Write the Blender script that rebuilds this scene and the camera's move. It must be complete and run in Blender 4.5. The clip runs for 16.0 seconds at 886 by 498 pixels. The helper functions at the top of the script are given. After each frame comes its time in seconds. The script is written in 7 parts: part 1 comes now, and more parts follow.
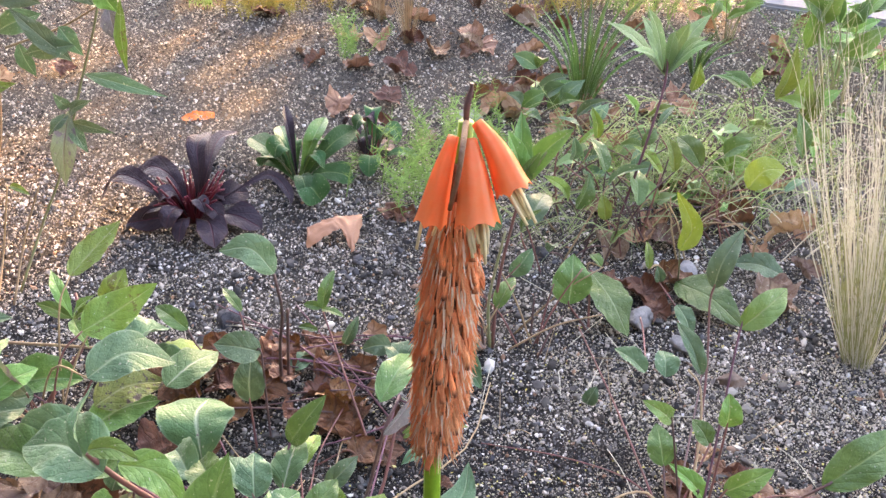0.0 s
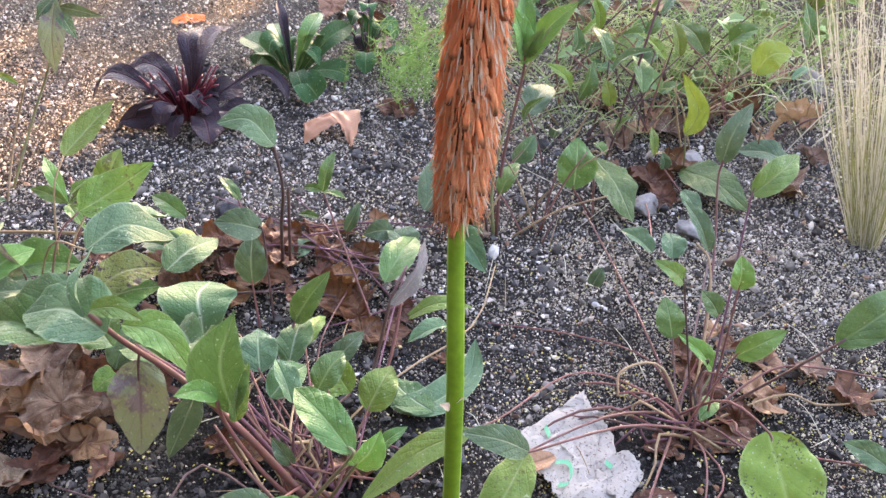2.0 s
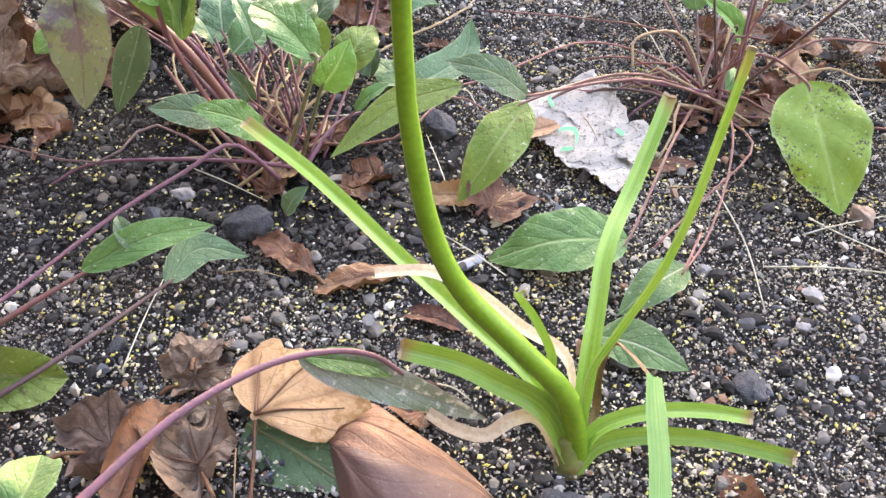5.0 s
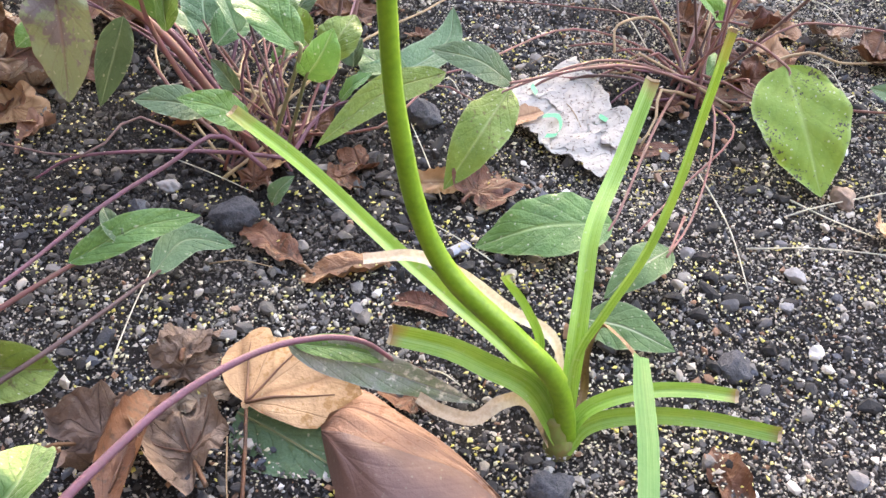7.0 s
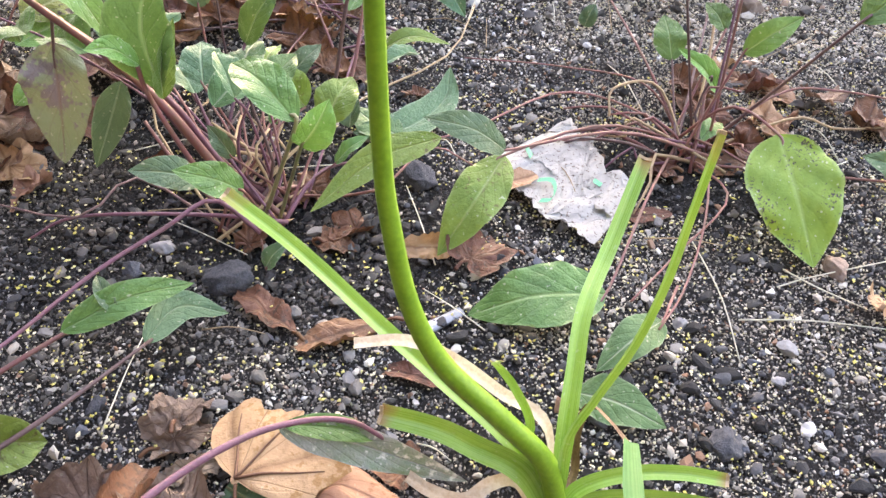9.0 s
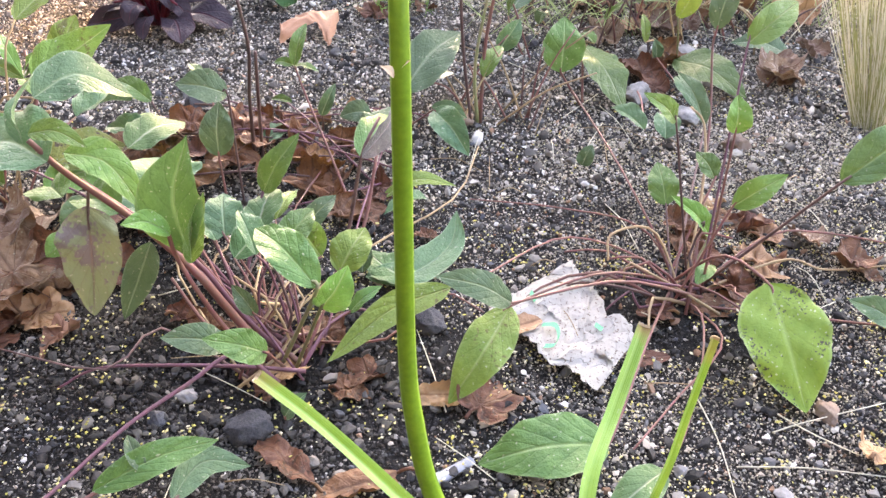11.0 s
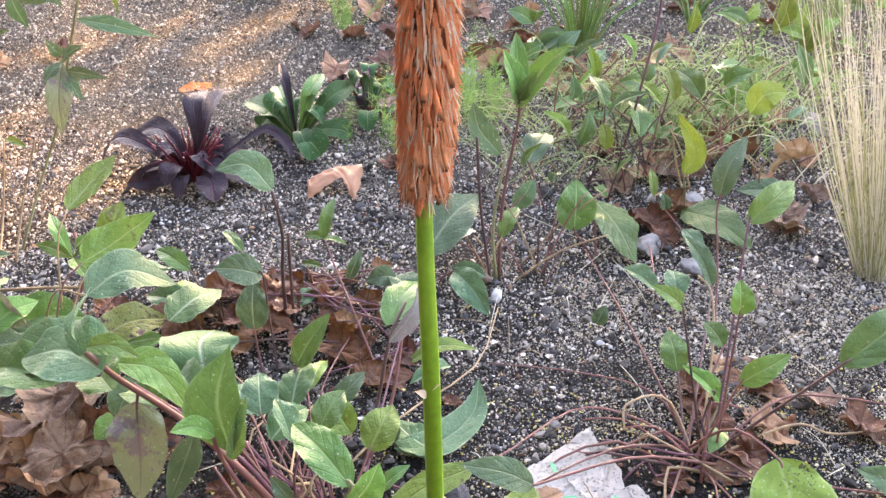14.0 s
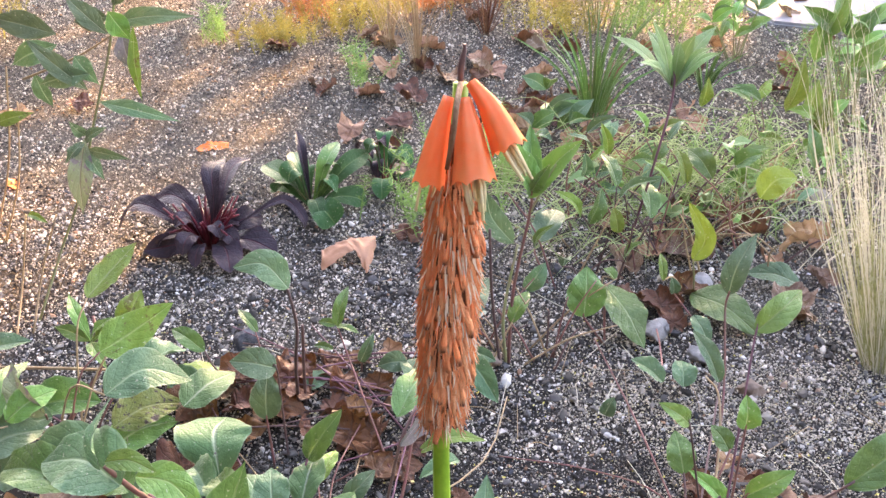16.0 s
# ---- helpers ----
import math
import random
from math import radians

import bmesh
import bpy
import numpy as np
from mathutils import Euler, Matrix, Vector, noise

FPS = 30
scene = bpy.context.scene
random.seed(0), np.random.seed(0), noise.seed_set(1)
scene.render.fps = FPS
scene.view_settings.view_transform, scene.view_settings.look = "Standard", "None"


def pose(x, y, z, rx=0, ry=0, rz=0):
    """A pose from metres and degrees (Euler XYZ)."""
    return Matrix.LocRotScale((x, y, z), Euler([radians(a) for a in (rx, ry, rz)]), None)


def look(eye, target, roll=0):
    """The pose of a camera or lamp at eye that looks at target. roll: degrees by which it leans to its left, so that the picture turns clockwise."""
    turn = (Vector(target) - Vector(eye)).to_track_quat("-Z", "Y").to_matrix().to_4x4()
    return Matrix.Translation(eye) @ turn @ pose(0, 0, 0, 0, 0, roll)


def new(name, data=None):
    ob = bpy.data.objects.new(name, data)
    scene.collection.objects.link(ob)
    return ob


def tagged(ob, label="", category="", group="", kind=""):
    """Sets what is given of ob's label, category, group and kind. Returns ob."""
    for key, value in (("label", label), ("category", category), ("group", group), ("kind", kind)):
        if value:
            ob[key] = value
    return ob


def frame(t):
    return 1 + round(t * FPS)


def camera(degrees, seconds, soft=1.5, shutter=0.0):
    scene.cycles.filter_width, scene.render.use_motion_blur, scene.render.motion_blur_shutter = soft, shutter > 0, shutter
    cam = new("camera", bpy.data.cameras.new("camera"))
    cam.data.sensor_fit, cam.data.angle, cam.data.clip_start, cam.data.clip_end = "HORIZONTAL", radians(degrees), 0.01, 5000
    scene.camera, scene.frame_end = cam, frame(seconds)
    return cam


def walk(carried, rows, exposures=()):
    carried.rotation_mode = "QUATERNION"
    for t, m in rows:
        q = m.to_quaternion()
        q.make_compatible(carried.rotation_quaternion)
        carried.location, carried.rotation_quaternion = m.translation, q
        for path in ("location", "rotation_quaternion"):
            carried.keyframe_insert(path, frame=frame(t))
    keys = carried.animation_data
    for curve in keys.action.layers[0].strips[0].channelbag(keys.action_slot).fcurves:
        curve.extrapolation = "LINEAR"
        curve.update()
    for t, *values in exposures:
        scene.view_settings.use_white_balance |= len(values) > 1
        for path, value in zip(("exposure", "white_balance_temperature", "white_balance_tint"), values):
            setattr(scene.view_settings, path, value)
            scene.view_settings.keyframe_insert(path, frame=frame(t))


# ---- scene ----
cam = camera(52.16, 16.0)
PATH = [
    (0, look((-0.0800, -0.1858, 0.6887), (-0.0811, 0.2240, 0.4022), 1.75)),
    (0.5, look((-0.0803, -0.1912, 0.6833), (-0.0806, 0.2165, 0.3937), 1.64)),
    (1, look((-0.0809, -0.1971, 0.6676), (-0.0801, 0.2068, 0.3729), 1.46)),
    (1.5, look((-0.0863, -0.2035, 0.6461), (-0.0843, 0.1954, 0.3445), 1.24)),
    (2, look((-0.0890, -0.2095, 0.6263), (-0.0855, 0.1816, 0.3149), 1.31)),
    (2.5, look((-0.0963, -0.2163, 0.5853), (-0.0941, 0.1678, 0.2651), 1.13)),
    (3, look((-0.0947, -0.2227, 0.5386), (-0.0951, 0.1529, 0.2085), 1.00)),
    (3.5, look((-0.0859, -0.2328, 0.4975), (-0.0876, 0.1336, 0.1572), 1.20)),
    (4, look((-0.0762, -0.2402, 0.4608), (-0.0792, 0.1196, 0.1137), 0.99)),
    (4.5, look((-0.0645, -0.2552, 0.4304), (-0.0715, 0.1017, 0.0803), 0.27)),
    (4.7, look((-0.0604, -0.2593, 0.4226), (-0.0686, 0.0969, 0.0718), 0.00)),
    (6.8, look((-0.0616, -0.2708, 0.4178), (-0.0612, 0.0833, 0.0649), -0.06)),
    (7, look((-0.0620, -0.2686, 0.4207), (-0.0608, 0.0842, 0.0664), 0.02)),
    (7.5, look((-0.0618, -0.2697, 0.4175), (-0.0594, 0.0863, 0.0664), 0.27)),
    (8, look((-0.0616, -0.2687, 0.4197), (-0.0571, 0.0887, 0.0701), 0.76)),
    (8.2, look((-0.0583, -0.2644, 0.4227), (-0.0566, 0.0933, 0.0734), 0.51)),
    (10.3, look((-0.0678, -0.2450, 0.4796), (-0.0640, 0.1349, 0.1546), 1.07)),
    (10.5, look((-0.0697, -0.2456, 0.4852), (-0.0656, 0.1378, 0.1643), 0.91)),
    (11, look((-0.0692, -0.2418, 0.5044), (-0.0653, 0.1483, 0.1916), 0.56)),
    (11.5, look((-0.0700, -0.2334, 0.5206), (-0.0679, 0.1638, 0.2168), -0.16)),
    (12, look((-0.0654, -0.2335, 0.5404), (-0.0650, 0.1693, 0.2442), -0.76)),
    (12.5, look((-0.0675, -0.2348, 0.5564), (-0.0675, 0.1742, 0.2688), -1.06)),
    (13, look((-0.0678, -0.2329, 0.5759), (-0.0699, 0.1794, 0.2929), -1.37)),
    (13.5, look((-0.0727, -0.2334, 0.5893), (-0.0762, 0.1814, 0.3102), -1.43)),
    (14, look((-0.0713, -0.2311, 0.6003), (-0.0779, 0.1847, 0.3227), -1.42)),
    (14.5, look((-0.0778, -0.2243, 0.6118), (-0.0868, 0.1927, 0.3361), -1.32)),
    (15, look((-0.0803, -0.2189, 0.6264), (-0.0900, 0.1999, 0.3534), -1.03)),
    (15.5, look((-0.0803, -0.2134, 0.6447), (-0.0907, 0.2071, 0.3745), -0.77)),
    (16, look((-0.0740, -0.2015, 0.6723), (-0.0854, 0.2191, 0.4022), -0.58)),
]
walk(cam, PATH, exposures=[(0.0, 3.33, 7050, 23), (1.0, 3.33, 6950, 23), (1.6, 3.23, 6850, 24), (2.0, 3.28, 6800, 23), (3.2, 3.48, 7050, 22), (4.5, 3.51, 7350, 20), (8.0, 3.51, 7350, 20), (10.5, 3.62, 7400, 21), (11.5, 3.64, 7400, 22), (13.0, 3.52, 7200, 22), (16.0, 3.44, 7050, 23)])

# ---- world, sun and exposure ----
SUN = Vector((0.28 * math.cos(radians(21)), 0.96 * math.cos(radians(21)), math.sin(radians(21))))
world = bpy.data.worlds.new("sky")
scene.world = world
world.use_nodes = True
_n, _l = world.node_tree.nodes, world.node_tree.links
_sky = _n.new("ShaderNodeTexSky")
_sky.sky_type, _sky.sun_disc = "NISHITA", False
_sky.sun_elevation, _sky.sun_rotation = radians(21), math.atan2(0.28, 0.96)
_sky.air_density, _sky.dust_density, _sky.ozone_density = 1.0, 3.0, 1.0
_l.new(_sky.outputs["Color"], _n["Background"].inputs["Color"])
_n["Background"].inputs["Strength"].default_value = 0.15
sun = new("sun", bpy.data.lights.new("sun", "SUN"))
sun.data.energy, sun.data.angle, sun.data.color = 3.5, radians(0.6), (1.0, 0.58, 0.19)
sun.matrix_world = look(SUN * 20, (0, 0, 0))

# ---- materials ----


def nodes(name):
    m = bpy.data.materials.new(name)
    m.use_nodes = True
    return m, m.node_tree.nodes, m.node_tree.links, m.node_tree.nodes["Principled BSDF"]


def mathn(n, l, op, a, b=None, clamp=False):
    x = n.new("ShaderNodeMath")
    x.operation, x.use_clamp = op, clamp
    for i, v in enumerate((a, b)):
        if v is None:
            continue
        if isinstance(v, (int, float)):
            x.inputs[i].default_value = v
        else:
            l.new(v, x.inputs[i])
    return x.outputs[0]


def mixc(n, l, fac, a, b):
    x = n.new("ShaderNodeMix")
    x.data_type = "RGBA"
    for sock, v in ((x.inputs[0], fac), (x.inputs[6], a), (x.inputs[7], b)):
        if isinstance(v, (int, float)):
            sock.default_value = v
        elif isinstance(v, tuple):
            sock.default_value = (*v, 1)
        else:
            l.new(v, sock)
    return x.outputs[2]


def noisen(n, l, scale, detail=3.0, rough=0.6):
    co = n.new("ShaderNodeTexCoord")
    x = n.new("ShaderNodeTexNoise")
    x.inputs["Scale"].default_value, x.inputs["Detail"].default_value, x.inputs["Roughness"].default_value = scale, detail, rough
    l.new(co.outputs["Object"], x.inputs["Vector"])
    return x.outputs[0]


def ramp(n, l, fac, stops, mode="LINEAR"):
    r = n.new("ShaderNodeValToRGB")
    r.color_ramp.interpolation = mode
    e = r.color_ramp.elements
    while len(e) < len(stops):
        e.new(0.5)
    for k, (p, c) in zip(e, stops):
        k.position, k.color = p, (*c, 1)
    l.new(fac, r.inputs[0])
    return r.outputs[0]


def bumpn(n, l, height, strength, distance, to):
    b = n.new("ShaderNodeBump")
    b.inputs["Strength"].default_value, b.inputs["Distance"].default_value = strength, distance
    l.new(height, b.inputs["Height"])
    l.new(b.outputs[0], to.inputs["Normal"])


def noisy(name, c1, c2, scale=80.0, rough=0.6, bump=0.3, vary=0.25, glow=0.0):
    """Mottled surface: two colours by noise at two scales, a little different on each object."""
    m, n, l, p = nodes(name)
    a, b = noisen(n, l, scale), noisen(n, l, scale * 6, 4)
    f = mathn(n, l, "MULTIPLY_ADD", mathn(n, l, "ADD", a, b), 1.6, True)
    f.node.inputs[2].default_value = -1.1
    c = mixc(n, l, f, c1, c2)
    info = n.new("ShaderNodeObjectInfo")
    h = n.new("ShaderNodeHueSaturation")
    l.new(c, h.inputs["Color"])
    l.new(mathn(n, l, "ADD", mathn(n, l, "MULTIPLY", info.outputs["Random"], 2 * vary), 1 - vary), h.inputs["Value"])
    l.new(h.outputs[0], p.inputs["Base Color"])
    p.inputs["Roughness"].default_value = rough
    bumpn(n, l, b, bump, 0.001, p)
    if glow:
        t = n.new("ShaderNodeBsdfTranslucent")
        l.new(h.outputs[0], t.inputs["Color"])
        x = n.new("ShaderNodeMixShader")
        x.inputs[0].default_value = glow
        l.new(p.outputs[0], x.inputs[1])
        l.new(t.outputs[0], x.inputs[2])
        l.new(x.outputs[0], n["Material Output"].inputs["Surface"])
    return m


def leafy(name, c1, c2, vein, rough=0.5, spots=None, spot_amount=0.62, glow=0.14, veins=6.0, slant=2.2, vein_mix=0.5, vary=0.28, hue=0.03, relief=0.6, sheen=0.2, specks=0.6, spot_scale=190.0, streaks=0.0, tip=None, gloss=0.5):
    """Leaf blade: mottled green, midrib and slanting side veins from the UV map, some with blotches; lets light through."""
    m, n, l, p = nodes(name)
    groove = tuple(0.55 * k for k in c1) if vein[1] > c1[1] else vein
    uv = n.new("ShaderNodeUVMap")
    s = n.new("ShaderNodeSeparateXYZ")
    l.new(uv.outputs[0], s.inputs[0])
    u = mathn(n, l, "ABSOLUTE", mathn(n, l, "MULTIPLY", mathn(n, l, "SUBTRACT", s.outputs[0], 0.5), 2.0))
    w = mathn(n, l, "FRACT", mathn(n, l, "SUBTRACT", mathn(n, l, "MULTIPLY", s.outputs[1], veins), mathn(n, l, "MULTIPLY", mathn(n, l, "POWER", u, 0.8), slant)))
    side = mathn(n, l, "SUBTRACT", mathn(n, l, "MULTIPLY", mathn(n, l, "ABSOLUTE", mathn(n, l, "SUBTRACT", w, 0.5)), 2.0), 0.78, True)
    side = mathn(n, l, "MULTIPLY", side, 3.2, True)
    mid = mathn(n, l, "SUBTRACT", 1.0, mathn(n, l, "MULTIPLY", u, 12.0), True)
    vn = mathn(n, l, "MAXIMUM", mathn(n, l, "MULTIPLY", side, 0.38), mid)
    a, b = noisen(n, l, 55.0), noisen(n, l, 700.0, 4)
    f = mathn(n, l, "MULTIPLY_ADD", mathn(n, l, "ADD", a, mathn(n, l, "MULTIPLY", b, 0.4)), 1.5, True)
    f.node.inputs[2].default_value = -0.72
    c = mixc(n, l, f, c1, c2)
    if spots:
        k = noisen(n, l, spot_scale, 2)
        big = noisen(n, l, 28.0, 1)
        k = mathn(n, l, "ADD", mathn(n, l, "MULTIPLY", k, 0.7), mathn(n, l, "MULTIPLY", big, 0.42))
        k = mathn(n, l, "MULTIPLY", mathn(n, l, "SUBTRACT", k, spot_amount, True), 14.0, True)
        c = mixc(n, l, k, c, spots)
    c = mixc(n, l, mathn(n, l, "MULTIPLY", side, 0.55 * vein_mix), c, groove)
    c = mixc(n, l, mathn(n, l, "MULTIPLY", mid, min(1.0, 1.3 * vein_mix)), c, vein)
    if specks:
        sp = mathn(n, l, "MULTIPLY", mathn(n, l, "SUBTRACT", noisen(n, l, 420.0, 0), 0.75, True), 12.0, True)
        c = mixc(n, l, mathn(n, l, "MULTIPLY", sp, specks), c, (0.5, 0.52, 0.38))
    if streaks:
        mp = n.new("ShaderNodeMapping")
        mp.inputs["Scale"].default_value = (26.0, 1.6, 1.0)
        l.new(uv.outputs[0], mp.inputs["Vector"])
        sn = n.new("ShaderNodeTexNoise")
        sn.inputs["Scale"].default_value, sn.inputs["Detail"].default_value = 1.0, 3.0
        l.new(mp.outputs[0], sn.inputs["Vector"])
        st = mathn(n, l, "MULTIPLY", mathn(n, l, "SUBTRACT", sn.outputs[0], 0.42, True), 4.0, True)
        c = mixc(n, l, mathn(n, l, "MULTIPLY", st, streaks), c, vein)
        dk = mathn(n, l, "MULTIPLY", mathn(n, l, "SUBTRACT", 0.46, sn.outputs[0], True), 5.0, True)
        c = mixc(n, l, mathn(n, l, "MULTIPLY", dk, streaks), c, groove)
    if tip:
        tb = mathn(n, l, "MULTIPLY", mathn(n, l, "SUBTRACT", mathn(n, l, "ADD", s.outputs[1], mathn(n, l, "MULTIPLY", a, 0.16)), 1.02, True), 12.0, True)
        c = mixc(n, l, tb, c, tip)
    c = mixc(n, l, mathn(n, l, "MULTIPLY", mathn(n, l, "MULTIPLY", mathn(n, l, "SUBTRACT", u, 0.9, True), 10.0), 0.38 if vein[1] > c1[1] else 0.2), c, vein)
    info = n.new("ShaderNodeObjectInfo")
    h = n.new("ShaderNodeHueSaturation")
    l.new(c, h.inputs["Color"])
    l.new(mathn(n, l, "ADD", mathn(n, l, "MULTIPLY", info.outputs["Random"], 2 * vary), 1 - vary), h.inputs["Value"])
    l.new(mathn(n, l, "ADD", mathn(n, l, "MULTIPLY", info.outputs["Random"], hue), 0.5 - hue / 2), h.inputs["Hue"])
    l.new(h.outputs[0], p.inputs["Base Color"])
    p.inputs["Roughness"].default_value = rough
    quilt = noisen(n, l, 260.0, 2)
    height = mathn(n, l, "SUBTRACT", mathn(n, l, "ADD", mathn(n, l, "MULTIPLY", b, 0.3), mathn(n, l, "MULTIPLY", quilt, 1.2)), vn)
    bumpn(n, l, height, relief, 0.0016, p)
    p.inputs["Specular IOR Level"].default_value = gloss
    p.inputs["Sheen Weight"].default_value, p.inputs["Sheen Roughness"].default_value = sheen, 0.4
    t = n.new("ShaderNodeBsdfTranslucent")
    l.new(h.outputs[0], t.inputs["Color"])
    x = n.new("ShaderNodeMixShader")
    x.inputs[0].default_value = glow
    l.new(p.outputs[0], x.inputs[1])
    l.new(t.outputs[0], x.inputs[2])
    l.new(x.outputs[0], n["Material Output"].inputs["Surface"])
    return m


def grains(name, stops, rough=0.85):
    """Loose grains: each island takes one colour of the ramp, with fine mottling."""
    m, n, l, p = nodes(name)
    g = n.new("ShaderNodeNewGeometry")
    c = ramp(n, l, g.outputs["Random Per Island"], stops, "CONSTANT")
    f = noisen(n, l, 900.0, 3)
    c = mixc(n, l, mathn(n, l, "MULTIPLY", f, 0.08), c, (0.20, 0.19, 0.18))
    big = noisen(n, l, 5.5, 4, 0.65)
    dust = mathn(n, l, "MULTIPLY", mathn(n, l, "SUBTRACT", big, 0.47, True), 3.2, True)
    c = mixc(n, l, mathn(n, l, "MULTIPLY", dust, 0.52), c, (0.46, 0.415, 0.35))
    patch = noisen(n, l, 17.0, 3, 0.7)
    lava = mathn(n, l, "MULTIPLY", mathn(n, l, "SUBTRACT", 0.46, patch, True), 7.0, True)
    c = mixc(n, l, mathn(n, l, "MULTIPLY", lava, 0.58), c, (0.022, 0.021, 0.022))
    wet = mathn(n, l, "MULTIPLY", mathn(n, l, "SUBTRACT", 0.47, big, True), 4.5, True)
    c = mixc(n, l, mathn(n, l, "MULTIPLY", wet, 0.8), c, (0.020, 0.018, 0.017))
    l.new(c, p.inputs["Base Color"])
    p.inputs["Roughness"].default_value = rough
    bumpn(n, l, f, 0.6, 0.0006, p)
    return m


GREEN = leafy("leaf_green", (0.078, 0.168, 0.036), (0.158, 0.285, 0.072), (0.30, 0.43, 0.19), rough=0.40)
BLUEGREEN = leafy("leaf_grey_green", (0.080, 0.160, 0.070), (0.160, 0.264, 0.124), (0.38, 0.50, 0.31), rough=0.45)
DEEPGREEN = leafy("leaf_deep_green", (0.036, 0.108, 0.034), (0.078, 0.178, 0.070), (0.22, 0.32, 0.14), rough=0.5, gloss=0.2)
LIME = leafy("leaf_lime", (0.20, 0.31, 0.030), (0.29, 0.41, 0.055), (0.42, 0.52, 0.2), rough=0.45, glow=0.28, vein_mix=0.4)
BRIGHT = leafy("leaf_bright", (0.125, 0.265, 0.045), (0.21, 0.37, 0.092), (0.42, 0.55, 0.25), rough=0.40)
YELLOWED = leafy("leaf_yellowing", (0.145, 0.245, 0.036), (0.23, 0.33, 0.060), (0.36, 0.44, 0.17), spots=(0.13, 0.13, 0.03), spot_amount=0.66)
SPOTTED = leafy("leaf_spotted", (0.165, 0.285, 0.028), (0.25, 0.36, 0.042), (0.42, 0.55, 0.25), spots=(0.05, 0.04, 0.03), spot_amount=0.632, spot_scale=380.0, glow=0.22, vein_mix=0.2, relief=0.25)
YELLOWSPOT = leafy("leaf_yellow_spotted", (0.21, 0.24, 0.035), (0.09, 0.18, 0.028), (0.40, 0.45, 0.2), spots=(0.05, 0.03, 0.015), spot_amount=0.575, glow=0.16)
DULL = leafy("leaf_dull_purple", (0.23, 0.30, 0.15), (0.28, 0.325, 0.21), (0.22, 0.15, 0.12), glow=0.2, spots=(0.21, 0.175, 0.18), spot_amount=0.60, spot_scale=110.0)
SILVER = leafy("leaf_silvery", (0.14, 0.22, 0.11), (0.38, 0.37, 0.39), (0.44, 0.44, 0.44), rough=0.4, glow=0.1, vary=0.1, spots=(0.6, 0.6, 0.55), spot_amount=0.62)
PALELEAF = leafy("leaf_pale_veined", (0.10, 0.19, 0.070), (0.145, 0.25, 0.105), (0.38, 0.46, 0.31), rough=0.5, gloss=0.25, vein_mix=0.75, vary=0.05)
PURPLE = leafy("leaf_purple", (0.12, 0.13, 0.12), (0.20, 0.17, 0.20), (0.3, 0.25, 0.28), glow=0.15)
BRONZE = leafy("leaf_bronze", (0.026, 0.018, 0.026), (0.062, 0.047, 0.062), (0.13, 0.014, 0.026), rough=0.5, glow=0.03, vein_mix=0.3, sheen=0.1, relief=0.6, specks=0.0, gloss=0.25)
STRAP = leafy("leaf_strap", (0.175, 0.37, 0.026), (0.32, 0.52, 0.065), (0.36, 0.54, 0.18), rough=0.30, spots=(0.10, 0.12, 0.03), spot_amount=0.76, veins=0.0, slant=0.0, vein_mix=0.10, vary=0.08, hue=0.0, relief=0.10, specks=0.3, streaks=0.5, tip=(0.33, 0.20, 0.07))
STRAP_BLUE = leafy("leaf_strap_bluish", (0.060, 0.165, 0.050), (0.095, 0.215, 0.075), (0.16, 0.29, 0.12), rough=0.6, glow=0.02, veins=0.0, slant=0.0, vein_mix=0.10, vary=0.05, hue=0.0, relief=0.10, specks=0.0, streaks=0.4, sheen=0.0, gloss=0.15)
FLOWERSTEM = noisy("flower_stem_green", (0.14, 0.285, 0.012), (0.235, 0.41, 0.024), 60, 0.42, 0.2, 0.05)
CUT = noisy("cut_end", (0.55, 0.45, 0.28), (0.35, 0.22, 0.12), 300, 0.8, 0.3, 0.1)
PAPERY = noisy("dry_sheath", (0.78, 0.68, 0.52), (0.56, 0.42, 0.28), 90, 0.7, 0.5, 0.12, glow=0.2)
SHEATH = noisy("dry_brown_sheath", (0.27, 0.17, 0.095), (0.15, 0.085, 0.045), 90, 0.75, 0.8, 0.1)
PETIOLE = noisy("petiole_pink", (0.25, 0.085, 0.095), (0.20, 0.12, 0.08), 90, 0.5, 0.3, 0.25)
PETIOLE_MAUVE = noisy("petiole_mauve", (0.19, 0.078, 0.12), (0.15, 0.075, 0.085), 120, 0.55, 0.5, 0.1)
PETIOLE_DARK = noisy("petiole_dark", (0.10, 0.055, 0.055), (0.16, 0.10, 0.09), 90, 0.55, 0.3, 0.25)
PETIOLE_TAN = noisy("petiole_tan", (0.46, 0.36, 0.20), (0.30, 0.20, 0.12), 90, 0.65, 0.4, 0.2)
PETIOLE_GREEN = noisy("petiole_green", (0.20, 0.27, 0.10), (0.27, 0.22, 0.14), 90, 0.5, 0.3, 0.2)
STRAW = noisy("straw", (0.82, 0.79, 0.66), (0.64, 0.61, 0.46), 60, 0.6, 0.3, 0.2, glow=0.2)
GRASS_OLIVE = noisy("grass_olive", (0.40, 0.39, 0.16), (0.27, 0.31, 0.12), 40, 0.6, 0.2, 0.2, glow=0.2)


